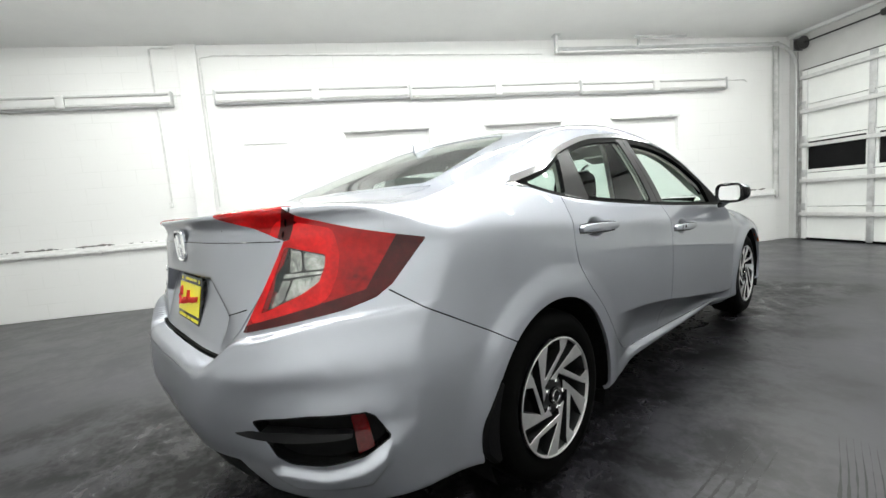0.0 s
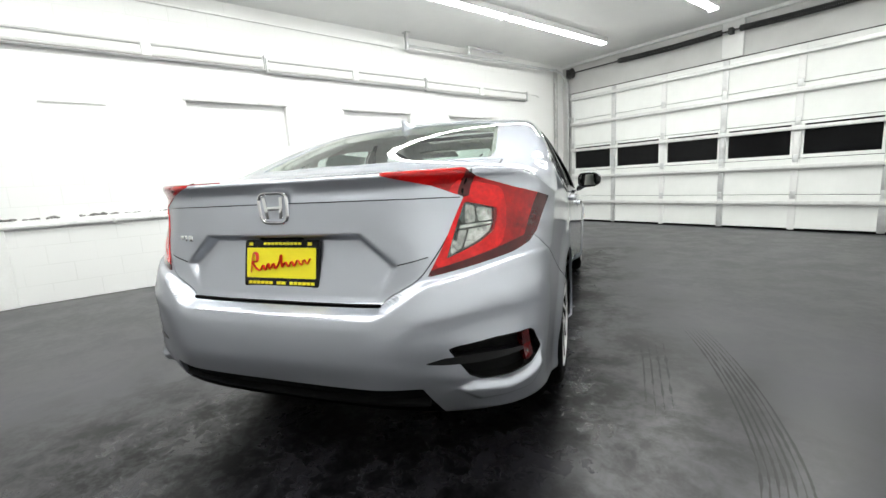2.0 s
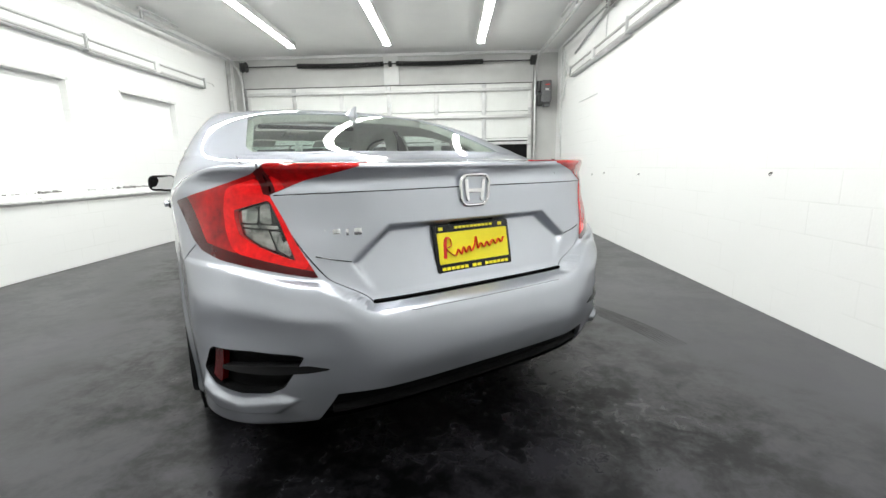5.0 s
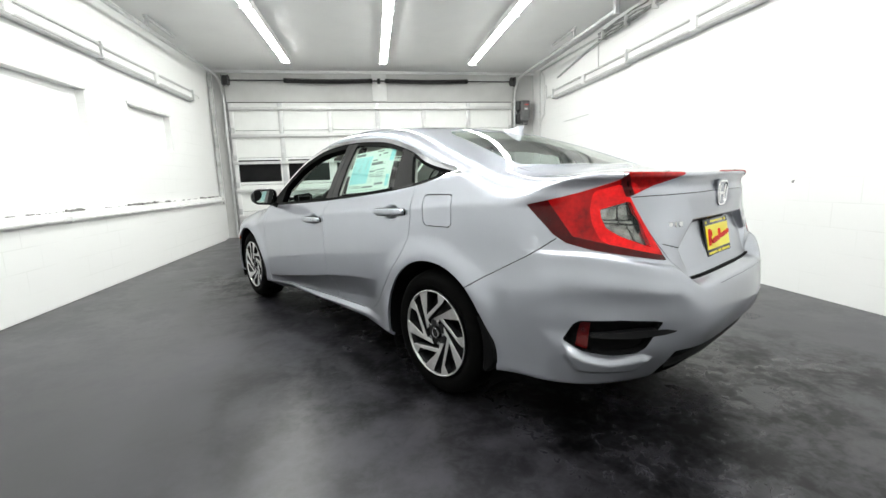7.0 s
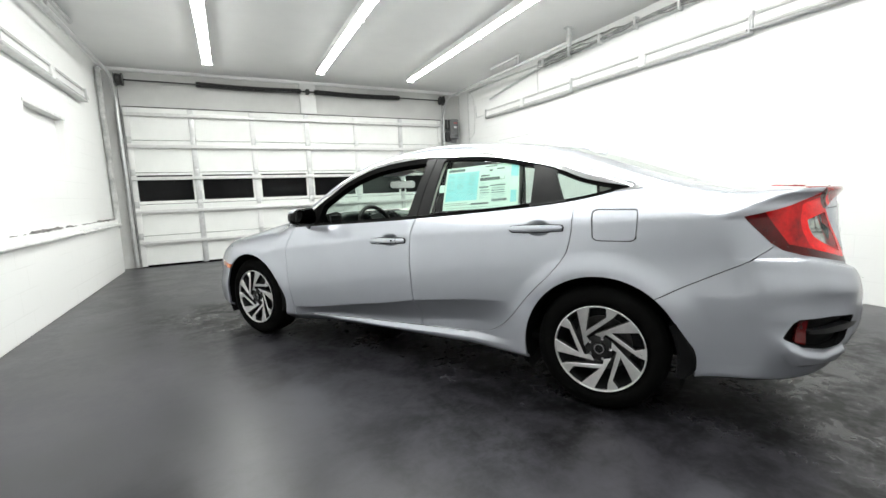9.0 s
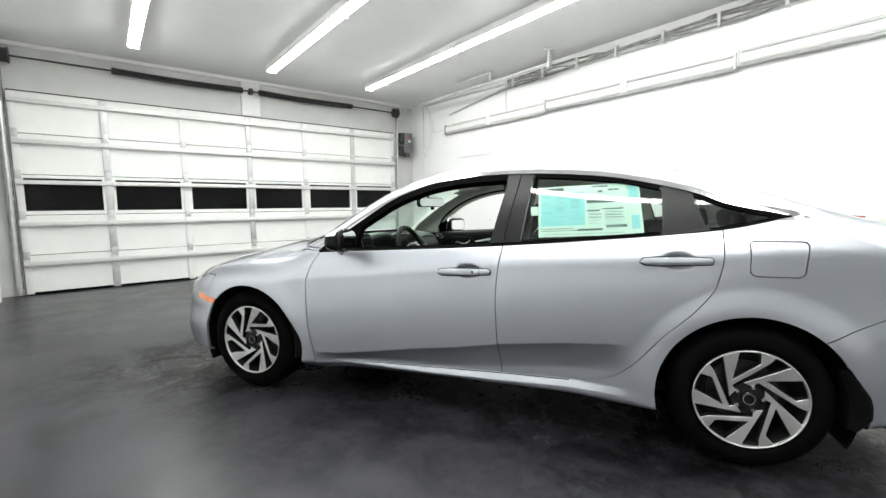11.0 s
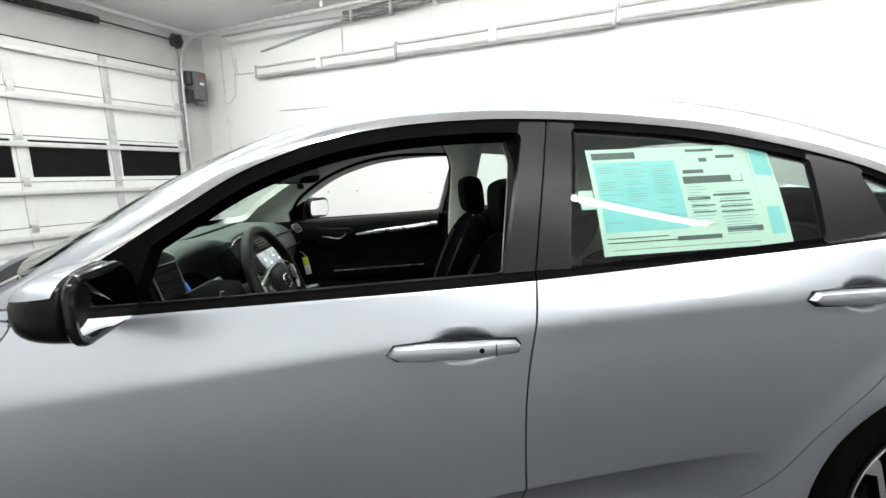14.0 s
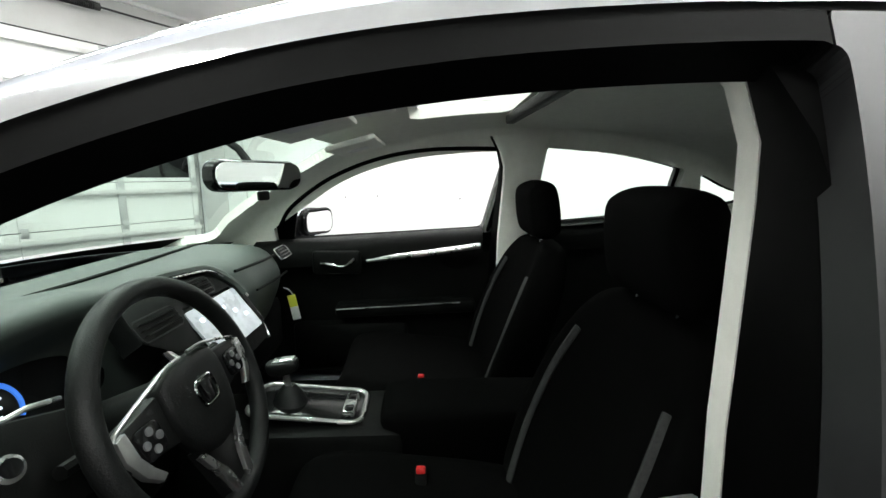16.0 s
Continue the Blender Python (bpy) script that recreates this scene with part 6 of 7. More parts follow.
for k in range(26):
    v = 0.155 + 0.0235 * k
    for u, w in ((0.05, random.uniform(0.08, 0.13)), (0.205, random.uniform(0.08, 0.13)), (0.38, random.uniform(0.08, 0.13))):
        if random.random() < (0.85 if k < 15 else 0.35):
            part("line_bar", sheet_patch(STICKER, u, v, u + w, v + 0.007, 0.0112), INK_PALE, price)
for k in range(14):
    v = 0.40 + 0.028 * k
    part("line_bar", sheet_patch(STICKER, 0.57, v, 0.57 + random.uniform(0.08, 0.14), v + 0.006, 0.0112), INK_PALE, price)
    part("line_bar", sheet_patch(STICKER, 0.755, v + 0.1, 0.755 + random.uniform(0.1, 0.2), v + 0.106, 0.0112), INK_PALE, price)
for u0, v0, u1, v1 in ((0.56, 0.30, 0.93, 0.37), (0.56, 0.50, 0.70, 0.53), (0.72, 0.48, 0.95, 0.50), (0.76, 0.80, 0.98, 0.85), (0.62, 0.03, 0.80, 0.055), (0.69, 0.12, 0.74, 0.16), (0.80, 0.10, 0.92, 0.13), (0.57, 0.235, 0.70, 0.27),
                       (0.75, 0.55, 0.95, 0.56), (0.75, 0.60, 0.95, 0.61), (0.75, 0.65, 0.95, 0.66), (0.58, 0.58, 0.72, 0.59), (0.58, 0.64, 0.72, 0.65), (0.03, 0.84, 0.4, 0.85), (0.03, 0.88, 0.5, 0.89), (0.45, 0.86, 0.72, 0.90), (0.05, 0.95, 0.95, 0.955)):
    part("print_bar", sheet_patch(STICKER, u0, v0, u1, v1, 0.0112), INK, price)
part("tab", sheet_solid([(0.958, 1.150), (0.922, 1.152), (0.917, 1.108), (0.952, 1.106)], 0, 0, 1, 1, 0.0121), PAPER, price, "small paper tab")
part("print_bar", sheet_patch(STICKER, 0.86, 0.29, 0.925, 0.36, 0.0109), PAPER, price)
for s0, s1, v in ((0.74, 0.97, 0.46), (0.74, 0.97, 0.70)):
    part("box_line", sheet_patch(STICKER, s0, v, s1, v + 0.005, 0.0112), INK_PALE, price)


# black tube put in for the shade of the gap between boot lid and bumper
gap_x = np.linspace(-0.385, 0.385, 41)
gap_from = np.stack([gap_x, np.full(41, -0.5), np.full(41, 0.664)], 1)
gap_y = -0.5 - skin_hit(gap_from, np.tile((0.0, -1.0, 0.0), (41, 1)), 0.8)
part("lid_seal", tube([(float(a), float(b) + 0.001, 0.664) for a, b in zip(gap_x, gap_y)], 0.0065, 8), FRAME_BLACK, car, "black tube for the shade of the lid gap")


# ---------------------------------------------------------------- car: inside
def softened(bm, name, mat, parent, label="", m=None, levels=2):
    """A part with a smoothed, padded form."""
    ob = part(name, bm, mat, parent, label, m, angle=0)
    mod = ob.modifiers.new("smooth", "SUBSURF")
    mod.levels = mod.render_levels = levels
    return ob


def loft(rings, closed_ends=True):
    """Skins rings of points, each ring closed."""
    bm = bmesh.new()
    vs = [[bm.verts.new(p) for p in ring] for ring in rings]
    n = len(vs[0])
    for a, b in zip(vs, vs[1:]):
        for i in range(n):
            bm.faces.new((a[i], a[(i + 1) % n], b[(i + 1) % n], b[i]))
    if closed_ends:
        bm.faces.new(vs[0][::-1])
        bm.faces.new(vs[-1])
    bmesh.ops.recalc_face_normals(bm, faces=bm.faces)
    return bm


# roof lining and pillar trims follow the skin from inside
d = outside_polygon(whole.y(), whole.z(), DAYLIGHT)
y, z = whole.y(), whole.z()
hole_f = np.maximum(np.maximum(d + np.where(z > belt(y) + 0.08, 0.028, -0.03), 1.150 - 0.22 * (z - 0.97) - y), y - 2.02)
hole_r = np.maximum(np.maximum(d + 0.010, y - 1.0 + 0.14 * (z - 0.99)), 0.33 - y)
hole_q = np.maximum(d + 0.006, y - 0.19 - 0.38 * (z - 1.04))
sides = np.maximum(np.minimum(np.minimum(hole_f, hole_r), hole_q), 0.45 - whole.x())
inset = np.minimum(0.055 * ramp(whole.x(), 0.48, 0.60) + 0.03 * (1 - ramp(y, 1.74, 1.85)), 0.055) * (1 - ramp(y, 2.15, 2.28))
tops = np.minimum(over(whole, WINDSCREEN) + inset, over(whole, BACKLIGHT) + 0.02)
SHADE = [(-0.1, 1.14), (0.30, 1.14), (0.33, 1.17), (0.33, 1.42), (0.30, 1.45), (-0.1, 1.45)]
tops = np.minimum(tops, over(whole, SHADE))
wanted = np.maximum(-np.minimum(sides, tops), np.maximum(belt(y) + 0.005 - z, np.maximum(-0.35 - y, y - 2.45)))
wanted = np.maximum(wanted, np.minimum(0.63 - whole.x(), y - 2.05))
lining = whole.keep(wanted).both()
panel("roof_lining", lining.moved(-0.040, True), LINER, car, "pale grey roof lining and pillar trims", 0.034)
# door cards and cabin sides
for sign in (1, -1):
    for sheet, name in ((front_door, "front_door_card"), (rear_door, "rear_door_card")):
        q = sheet.keep(np.maximum(0.33 - sheet.z(), -1))
        q = Sheet(q.v - np.array([0.085, 0, 0]), q.n, q.f)
        q = q if sign > 0 else q.mirrored()
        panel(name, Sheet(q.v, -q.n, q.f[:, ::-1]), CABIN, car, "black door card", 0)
    for y0, y1 in ((1.155, 2.10), (0.20, 1.00)):
        ring = []
        for k in range(13):
            yy = y0 + (y1 - y0) * k / 12
            zz = float(belt(np.array([yy]))[0])
            x0 = skin_x(yy, zz - 0.01) - 0.012
            ring.append([(sign * a, yy, b) for a, b in ((x0, zz - 0.01), (x0 - 0.01, zz + 0.012), (x0 - 0.035, zz + 0.020), (x0 - 0.085, zz + 0.008), (x0 - 0.105, zz - 0.03), (x0 - 0.10, zz - 0.09), (x0 - 0.02, zz - 0.09))])
        part("door_top", loft(ring), CABIN, car, "soft black door top", angle=50)
    ring, dark = [], []
    for k in range(17):
        zz = 0.45 + 0.88 * k / 16
        lean = max(0, zz - 0.95)
        x0 = (skin_x(1.07, zz) if zz > 0.9 else 0.83) - 0.045 - 0.02 * lean
        y0, y1 = 1.112 - 0.06 * lean + 0.06 * max(0, (zz - 1.19) / 0.14) ** 2, 0.985 - 0.15 * lean
        xi = min(x0 - 0.03, 0.692 - 0.06 * zz if zz < 1.0 else 0.632 - 0.075 * (zz - 1.0))
        xi -= 0.028
        ring.append([(sign * a, b, zz) for a, b in ((xi + 0.040, y0), (xi + 0.010, y0 - 0.002), (xi, y0 - 0.018), (xi, y1 + 0.03), (xi + 0.034, y1))])
        dark.append([(sign * a, b, zz) for a, b in ((x0 + 0.02, y0 + 0.004), (xi + 0.050, y0 + 0.006), (xi + 0.040, y0 - 0.002), (xi + 0.040, y1), (x0 + 0.02, y1))])
    part("pillar_seal", loft(dark), FRAME_BLACK, car, "black rubber pillar seal", angle=50)
    part("centre_pillar_trim", loft(ring), LINER, car, "pale grey centre pillar trim", angle=50)
    # seat belt
    belt_top = (sign * 0.640, 1.03, 1.16)
    part("belt_anchor", box((-0.018, -0.03, -0.045), (0.018, 0.03, 0.045), 0.01), LINER, car, "pale belt anchor", m=pose(*belt_top))
    strap = bmesh.new()
    line = [Vector(p) for p in wave([belt_top, (sign * 0.635, 1.035, 1.05), (sign * 0.650, 1.05, 0.8), (sign * 0.665, 1.06, 0.5)], 5)]
    rows = [[strap.verts.new(p + Vector((0.0, s, 0))) for s in (-0.022, 0.022)] for p in line]
    for a, b in zip(rows, rows[1:]):
        strap.faces.new((a[0], a[1], b[1], b[0]))
    bmesh.ops.solidify(strap, geom=strap.faces[:], thickness=0.002)
    part("seat_belt", strap, SEAT, car, "black seat belt")
# passenger and driver door trims
for sign in (1, -1):
    def inner(y, z, off=0.0):
        return sign * (skin_x(y, z) - 0.090 - off)
    strip_path = [(sign * 0.700, yy, zz) for yy, zz in ((1.635, 0.842), (1.52, 0.858), (1.38, 0.874), (1.205, 0.899), (1.17, 0.903))]
    bm = tube([Vector(p) for p in wave(strip_path, 4)], lambda u: 0.006 + 0.006 * min(1, 4 * u), 8)
    part("door_strip", bm, SILVER_TRIM, car, "satin silver door strip")
    bm = tube([Vector(p) for p in wave([(sign * 0.715, 1.825, 0.828), (sign * 0.692, 1.79, 0.831), (sign * 0.690, 1.75, 0.822), (sign * 0.692, 1.715, 0.826), (sign * 0.712, 1.69, 0.848)], 5)], 0.0075, 8)
    part("door_lever", bm, CHROME, car, "chrome inner door lever")
    part("lever_bowl", box((-0.02, -0.10, -0.05), (0.02, 0.10, 0.05), 0.018), CABIN, car, m=pose(sign * 0.728, 1.76, 0.832))
    arm = bmesh.new()
    add_box(arm, (-0.045, -0.30, -0.03), (0.045, 0.30, 0.03), 0.02)
    part("door_armrest", arm, CABIN, car, "black door armrest", m=pose(inner(1.45, 0.63, 0.02), 1.48, 0.625, -2))
    part("armrest_line", tube([(inner(1.77, 0.62, 0.068), 1.77, 0.628), (inner(1.4, 0.63, 0.07), 1.25, 0.655)], 0.003, 6), SILVER_TRIM, car)
    part("speaker_pod", box((-0.03, -0.25, -0.10), (0.03, 0.25, 0.10), 0.03), CABIN, car, m=pose(inner(1.7, 0.45), 1.72, 0.46))

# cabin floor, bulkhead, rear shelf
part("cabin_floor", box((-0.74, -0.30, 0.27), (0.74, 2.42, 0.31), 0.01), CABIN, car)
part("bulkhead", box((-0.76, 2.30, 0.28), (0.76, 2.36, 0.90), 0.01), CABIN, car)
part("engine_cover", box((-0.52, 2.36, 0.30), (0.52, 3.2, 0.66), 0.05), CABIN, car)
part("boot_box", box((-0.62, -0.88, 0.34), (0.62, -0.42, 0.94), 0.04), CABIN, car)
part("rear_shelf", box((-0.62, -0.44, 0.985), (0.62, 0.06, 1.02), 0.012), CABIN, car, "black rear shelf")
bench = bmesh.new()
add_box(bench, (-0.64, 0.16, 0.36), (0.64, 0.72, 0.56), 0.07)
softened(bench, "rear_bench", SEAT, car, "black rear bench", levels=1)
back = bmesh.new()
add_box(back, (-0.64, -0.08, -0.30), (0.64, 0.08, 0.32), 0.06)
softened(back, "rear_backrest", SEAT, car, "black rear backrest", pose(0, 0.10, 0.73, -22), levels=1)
for x in (-0.38, 0.38):
    hr = bmesh.new()
    add_box(hr, (-0.125, -0.045, -0.07), (0.125, 0.045, 0.07), 0.035)
    softened(hr, "rear_headrest", SEAT, car, "black rear headrest", pose(x, -0.02, 1.07, -14), levels=1)


def front_seat(x):
    """Cushion, backrest with bolsters, headrest on two posts."""
    seat = new("front_seat")
    seat.parent = car
    seat["label"] = "black fabric front seat with grey piping"
    seat.matrix_basis = pose(x, 0, 0)
    rings = []
    for yy, top, w in ((1.14, 0.50, 0.22), (1.22, 0.535, 0.245), (1.40, 0.545, 0.255), (1.58, 0.575, 0.255), (1.66, 0.565, 0.24), (1.69, 0.53, 0.22)):
        rings.append([(-w, yy, 0.36), (-w - 0.015, yy, top - 0.03), (-w + 0.03, yy, top + 0.03), (-w + 0.10, yy, top), (0, yy, top - 0.005), (w - 0.10, yy, top), (w - 0.03, yy, top + 0.03), (w + 0.015, yy, top - 0.03), (w, yy, 0.36)])
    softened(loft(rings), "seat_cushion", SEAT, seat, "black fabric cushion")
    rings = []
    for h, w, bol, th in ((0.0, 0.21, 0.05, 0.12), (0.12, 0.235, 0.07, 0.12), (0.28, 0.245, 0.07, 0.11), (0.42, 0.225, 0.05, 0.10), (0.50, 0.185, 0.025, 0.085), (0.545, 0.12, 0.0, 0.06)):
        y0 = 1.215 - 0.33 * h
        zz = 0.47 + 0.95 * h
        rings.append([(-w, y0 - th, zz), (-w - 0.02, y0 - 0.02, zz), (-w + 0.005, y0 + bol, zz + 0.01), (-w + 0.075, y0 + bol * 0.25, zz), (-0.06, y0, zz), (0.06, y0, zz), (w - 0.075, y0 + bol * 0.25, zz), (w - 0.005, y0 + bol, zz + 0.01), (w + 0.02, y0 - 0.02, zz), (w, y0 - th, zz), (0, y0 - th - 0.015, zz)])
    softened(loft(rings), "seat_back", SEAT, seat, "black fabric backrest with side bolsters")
    for s in (-1, 1):
        path = []
        for h, w, bol in ((0.06, 0.165, 0.055), (0.2, 0.185, 0.065), (0.34, 0.180, 0.060), (0.44, 0.160, 0.035)):
            path.append((s * w, 1.215 - 0.33 * h + bol * 0.4 + 0.010, 0.47 + 0.95 * h))
        bm = tube([Vector(p) for p in wave(path, 5)], 0.009, 8, flat=0.7)
        part("piping", bm, SEAT_TRIM, seat, "grey woven piping")
    hr = bmesh.new()
    add_box(hr, (-0.135, -0.055, -0.095), (0.135, 0.055, 0.095), 0.045)
    for v in hr.verts:
        v.co.y += 0.02 * (v.co.x / 0.135) ** 2
        v.co.x *= 1 - 0.12 * max(0, v.co.z / 0.095)
    softened(hr, "headrest", SEAT, seat, "black fabric headrest", pose(0, 1.02, 1.082, -8))
    for s in (-0.06, 0.06):
        part("post", tube([(s, 1.035, 0.94), (s, 1.02, 1.05)], 0.006, 8), CHROME, seat)
    part("buckle", box((-0.018, -0.012, -0.05), (0.018, 0.012, 0.03), 0.005), CABIN, seat, m=pose(-math.copysign(0.157, x), 1.414, 0.545, 0, 25))
    part("buckle_button", box((-0.014, -0.010, 0.0), (0.014, 0.010, 0.012), 0.003), BUCKLE_RED, seat, "red buckle button", m=pose(-math.copysign(0.157, x), 1.414, 0.572, 0, 25))
    part("seat_tag", box((-0.002, -0.02, -0.03), (0.002, 0.02, 0.03), 0.001), TAG_WHITE, seat, "small white seat tag", m=pose(math.copysign(0.262, x), 1.10, 0.66))
    part("seat_base", box((-0.2, 1.15, 0.30), (0.2, 1.62, 0.42), 0.02), CABIN, seat)
    return seat


front_seat(-0.37)
front_seat(0.37)

# dashboard: one padded form across the car
profile = [(2.46, 0.60), (2.50, 0.905), (2.36, 0.940), (2.20, 0.952), (2.07, 0.952), (1.985, 0.940), (1.935, 0.905), (1.905, 0.845), (1.915, 0.775), (1.975, 0.66), (2.03, 0.52), (2.12, 0.45), (2.30, 0.44)]
rings = []
for k in range(29):
    x = -0.70 + 1.40 * k / 28
    hood_up = math.exp(-((x + 0.36) / 0.21) ** 4)
    end = (abs(x) / 0.70) ** 6
    ring = []
    for i, (yy, zz) in enumerate(profile):
        if i in (4, 5):
            zz += 0.038 * hood_up
            yy += 0.01 * hood_up
        if i in (6, 7):
            yy += (0.10 if i == 6 else 0.20) * hood_up
            zz += 0.02 * hood_up
        if i == 8:
            yy += 0.19 * hood_up
        if i == 9:
            yy += 0.08 * hood_up
        if 4 < i < 10:
            yy += (0.04 if i == 5 else 0.085) * math.exp(-(x / 0.19) ** 6)
        ring.append((x, yy + 0.10 * end * (2.3 - yy) / 0.4, zz - 0.05 * end * (zz > 0.8)))
    rings.append(ring)
dash = new("dashboard")
dash.parent = car
dash["label"] = "dark grey padded dashboard"
softened(loft(rings), "dash_pad", DASH_PAD, dash, "dark grey padded dash", levels=1)
part("lower_dash", box((-0.68, 1.97, 0.50), (0.68, 2.25, 0.72), 0.04), CABIN, dash)
# dials under the hood
part("gauge_panel", prism(rounded(0.40, 0.17, 0.04), 0.012), GLOSS_BLACK, dash, "dark gauge panel", m=pose(-0.37, 2.085, 0.845, 72, 0, 0))
arc = [(-0.385 + 0.046 * math.cos(radians(a)), 2.068 + 0.014 * math.sin(radians(a)), 0.826 + 0.042 * math.sin(radians(a))) for a in range(-35, 81, 10)]
part("gauge_arc", tube(arc, 0.0055, 6), BLUE_GLOW, dash, "glowing blue gauge arc")
for k in range(3):
    part("gauge_digits", box((-0.016 + 0.006 * k, -0.001, -0.002), (0.016 - 0.004 * k, 0.001, 0.002)), WHITE_GLOW, dash, "pale glowing readout", m=pose(-0.385, 2.066 - 0.003 * k, 0.845 - 0.014 * k, -18))
# centre stack: vents, screen, knob
part("stack_frame", prism([(-0.205, 0.095), (-0.10, 0.125), (0.12, 0.115), (0.20, 0.06), (0.185, -0.09), (0.14, -0.14), (-0.14, -0.14), (-0.185, -0.08)], 0.035, bevel=0.01), CABIN, dash, "black centre stack", m=pose(0.0, 1.945, 0.838, 55, 0, 0))
part("screen", prism(rounded(0.225, 0.125, 0.008), 0.006), SCREEN, dash, "display screen, its film's reflection painted pale", m=pose(0.015, 1.893, 0.834, 54, 0, -2))
for k in range(6):
    part("screen_mark", prism(rounded(0.014, 0.010, 0.002), 0.001), WHITE_GLOW, dash, m=pose(0.015, 1.893, 0.834, 54, 0, -2) @ Matrix.Translation((-0.08 + 0.032 * k, 0.03 - 0.022 * (k % 3), 0.0065)))
part("volume_knob", lathe([(0, 0.020), (0.012, 0.019), (0.016, 0.015), (0.016, 0.0)], 28, "z"), SILVER_TRIM, dash, "silver volume knob", m=pose(0.15, 1.872, 0.748, 55, 0, 0))
SCREEN_AT = pose(0.015, 1.893, 0.834, 54, 0, -2)
part("stack_hood", prism([(-0.255, 0.050), (-0.245, 0.130), (-0.124, 0.150), (0.075, 0.126), (0.135, 0.062), (0.13, 0.0), (0.10, 0.068), (-0.10, 0.072), (-0.13, -0.02), (-0.20, 0.0)], 0.05, bevel=0.008), CABIN, dash, "black hood round the centre vents", m=SCREEN_AT @ Matrix.Translation((0, 0, -0.046)))
brow = [SCREEN_AT @ Vector((x, y, 0.012)) for x, y in ((p.x, p.y) for p in wave([(-0.245, 0.128), (-0.20, 0.142), (-0.124, 0.148), (-0.02, 0.140), (0.07, 0.124), (0.128, 0.062), (0.135, 0.02)], 6))]
part("stack_brow", tube([p + Vector((0, 0.010, 0.006)) for p in brow], 0.012, 8), DASH_PAD, dash, "dark grey brow over the vents")
part("stack_trim", tube(brow, 0.0030, 8), SILVER_TRIM, dash, "satin silver trim")
part("stack_trim", tube([(-0.20, 1.935, 0.865), (-0.185, 1.88, 0.80), (-0.155, 1.845, 0.745)], 0.008, 8), SILVER_TRIM, dash, "satin silver trim")
part("stack_trim", tube([(0.200, 1.925, 0.84), (0.185, 1.88, 0.79), (0.155, 1.845, 0.735)], 0.006, 8), SILVER_TRIM, dash, "satin silver trim")
for x, at in ((-0.205, SCREEN_AT @ Matrix.Translation((-0.190, 0.070, -0.004))), (0.0, SCREEN_AT @ Matrix.Translation((-0.020, 0.100, -0.004))), (0.62, pose(0.62, 1.95, 0.89, 54, 0, 0))):
    vent_ob = part("air_vent", prism(rounded(0.120, 0.044, 0.010), 0.010), CABIN, dash, "black air vent", m=at)
    for k in range(3):
        part("vane", box((-0.054, -0.0015, 0), (0.054, 0.0015, 0.008)), GLOSS_BLACK, vent_ob, m=pose(0, -0.012 + 0.012 * k, 0.010))
    part("vent_rim", tube([(a, b, 0.010) for a, b in rounded(0.124, 0.048, 0.011)], 0.0018, 6, closed=True), LEATHER if x < 0.3 else SILVER_TRIM, vent_ob, "vent rim")
part("dash_trim", tube([Vector(p) for p in wave([(0.22, 1.892, 0.855), (0.42, 1.90, 0.842), (0.60, 1.925, 0.825)], 6)], 0.004, 6), CABIN, dash)
part("start_button", lathe([(0, 0.019), (0.008, 0.018), (0.010, 0.014), (0.010, 0.0)], 28, "z"), SILVER_TRIM, dash, "round start button", m=pose(-0.205, 1.945, 0.745, 68, 0, 0))
part("left_button", lathe([(0, 0.017), (0.008, 0.016), (0.010, 0.012), (0.010, 0.0)], 28, "z"), SILVER_TRIM, dash, "round silver button", m=pose(-0.567, 1.875, 0.862, 62, 0, -8))
part("button_face", lathe([(0, 0.0115), (0.0112, 0.0112), (0.0116, 0.0)], 24, "z"), GLOSS_BLACK, dash, "dark button face", m=pose(-0.567, 1.875, 0.862, 62, 0, -8))
tag = new("paper_tag")
tag.parent = dash
part("tag_top", box((-0.014, -0.001, 0.0), (0.014, 0.001, 0.045), 0.0005), TAG_YELLOW, tag, "yellow paper tag", m=pose(0.50, 1.875, 0.715, 0, 10, 107))
part("tag_foot", box((-0.014, -0.001, -0.05), (0.014, 0.001, 0.0), 0.0005), TAG_WHITE, tag, "white paper tag", m=pose(0.50, 1.875, 0.715, 0, 10, 107))
part("tag_string", tube([(0.50, 1.875, 0.758), (0.495, 1.89, 0.782), (0.485, 1.905, 0.79)], 0.0015, 5), TAG_WHITE, tag)

# steering wheel
WHEEL_AT = Matrix.Translation((-0.375, 1.772, 0.846)) @ Euler((radians(68), 0, 0)).to_matrix().to_4x4()
steering = new("steering_wheel")
steering.parent = car
steering["label"] = "black leather steering wheel with silver spoke trims"
steering.matrix_basis = WHEEL_AT
rim_path = [(0.184 * math.cos(2 * math.pi * k / 56), 0.184 * math.sin(2 * math.pi * k / 56) * (0.985 if k > 28 else 1), 0) for k in range(56)]
part("rim", tube(rim_path, 0.0165, 14, closed=True), LEATHER, steering, "black leather rim")
hub = [(-0.075, 0.045), (-0.045, 0.062), (0.045, 0.062), (0.075, 0.045), (0.078, -0.01), (0.052, -0.075), (0.0, -0.092), (-0.052, -0.075), (-0.078, -0.01)]
softened(prism([tuple(p) for p in wave(hub + hub[:1], 3)][:-1], 0.045, bevel=0.014), "airbag_cover", LEATHER, steering, "black airbag cover", pose(0, 0, -0.022), levels=1)
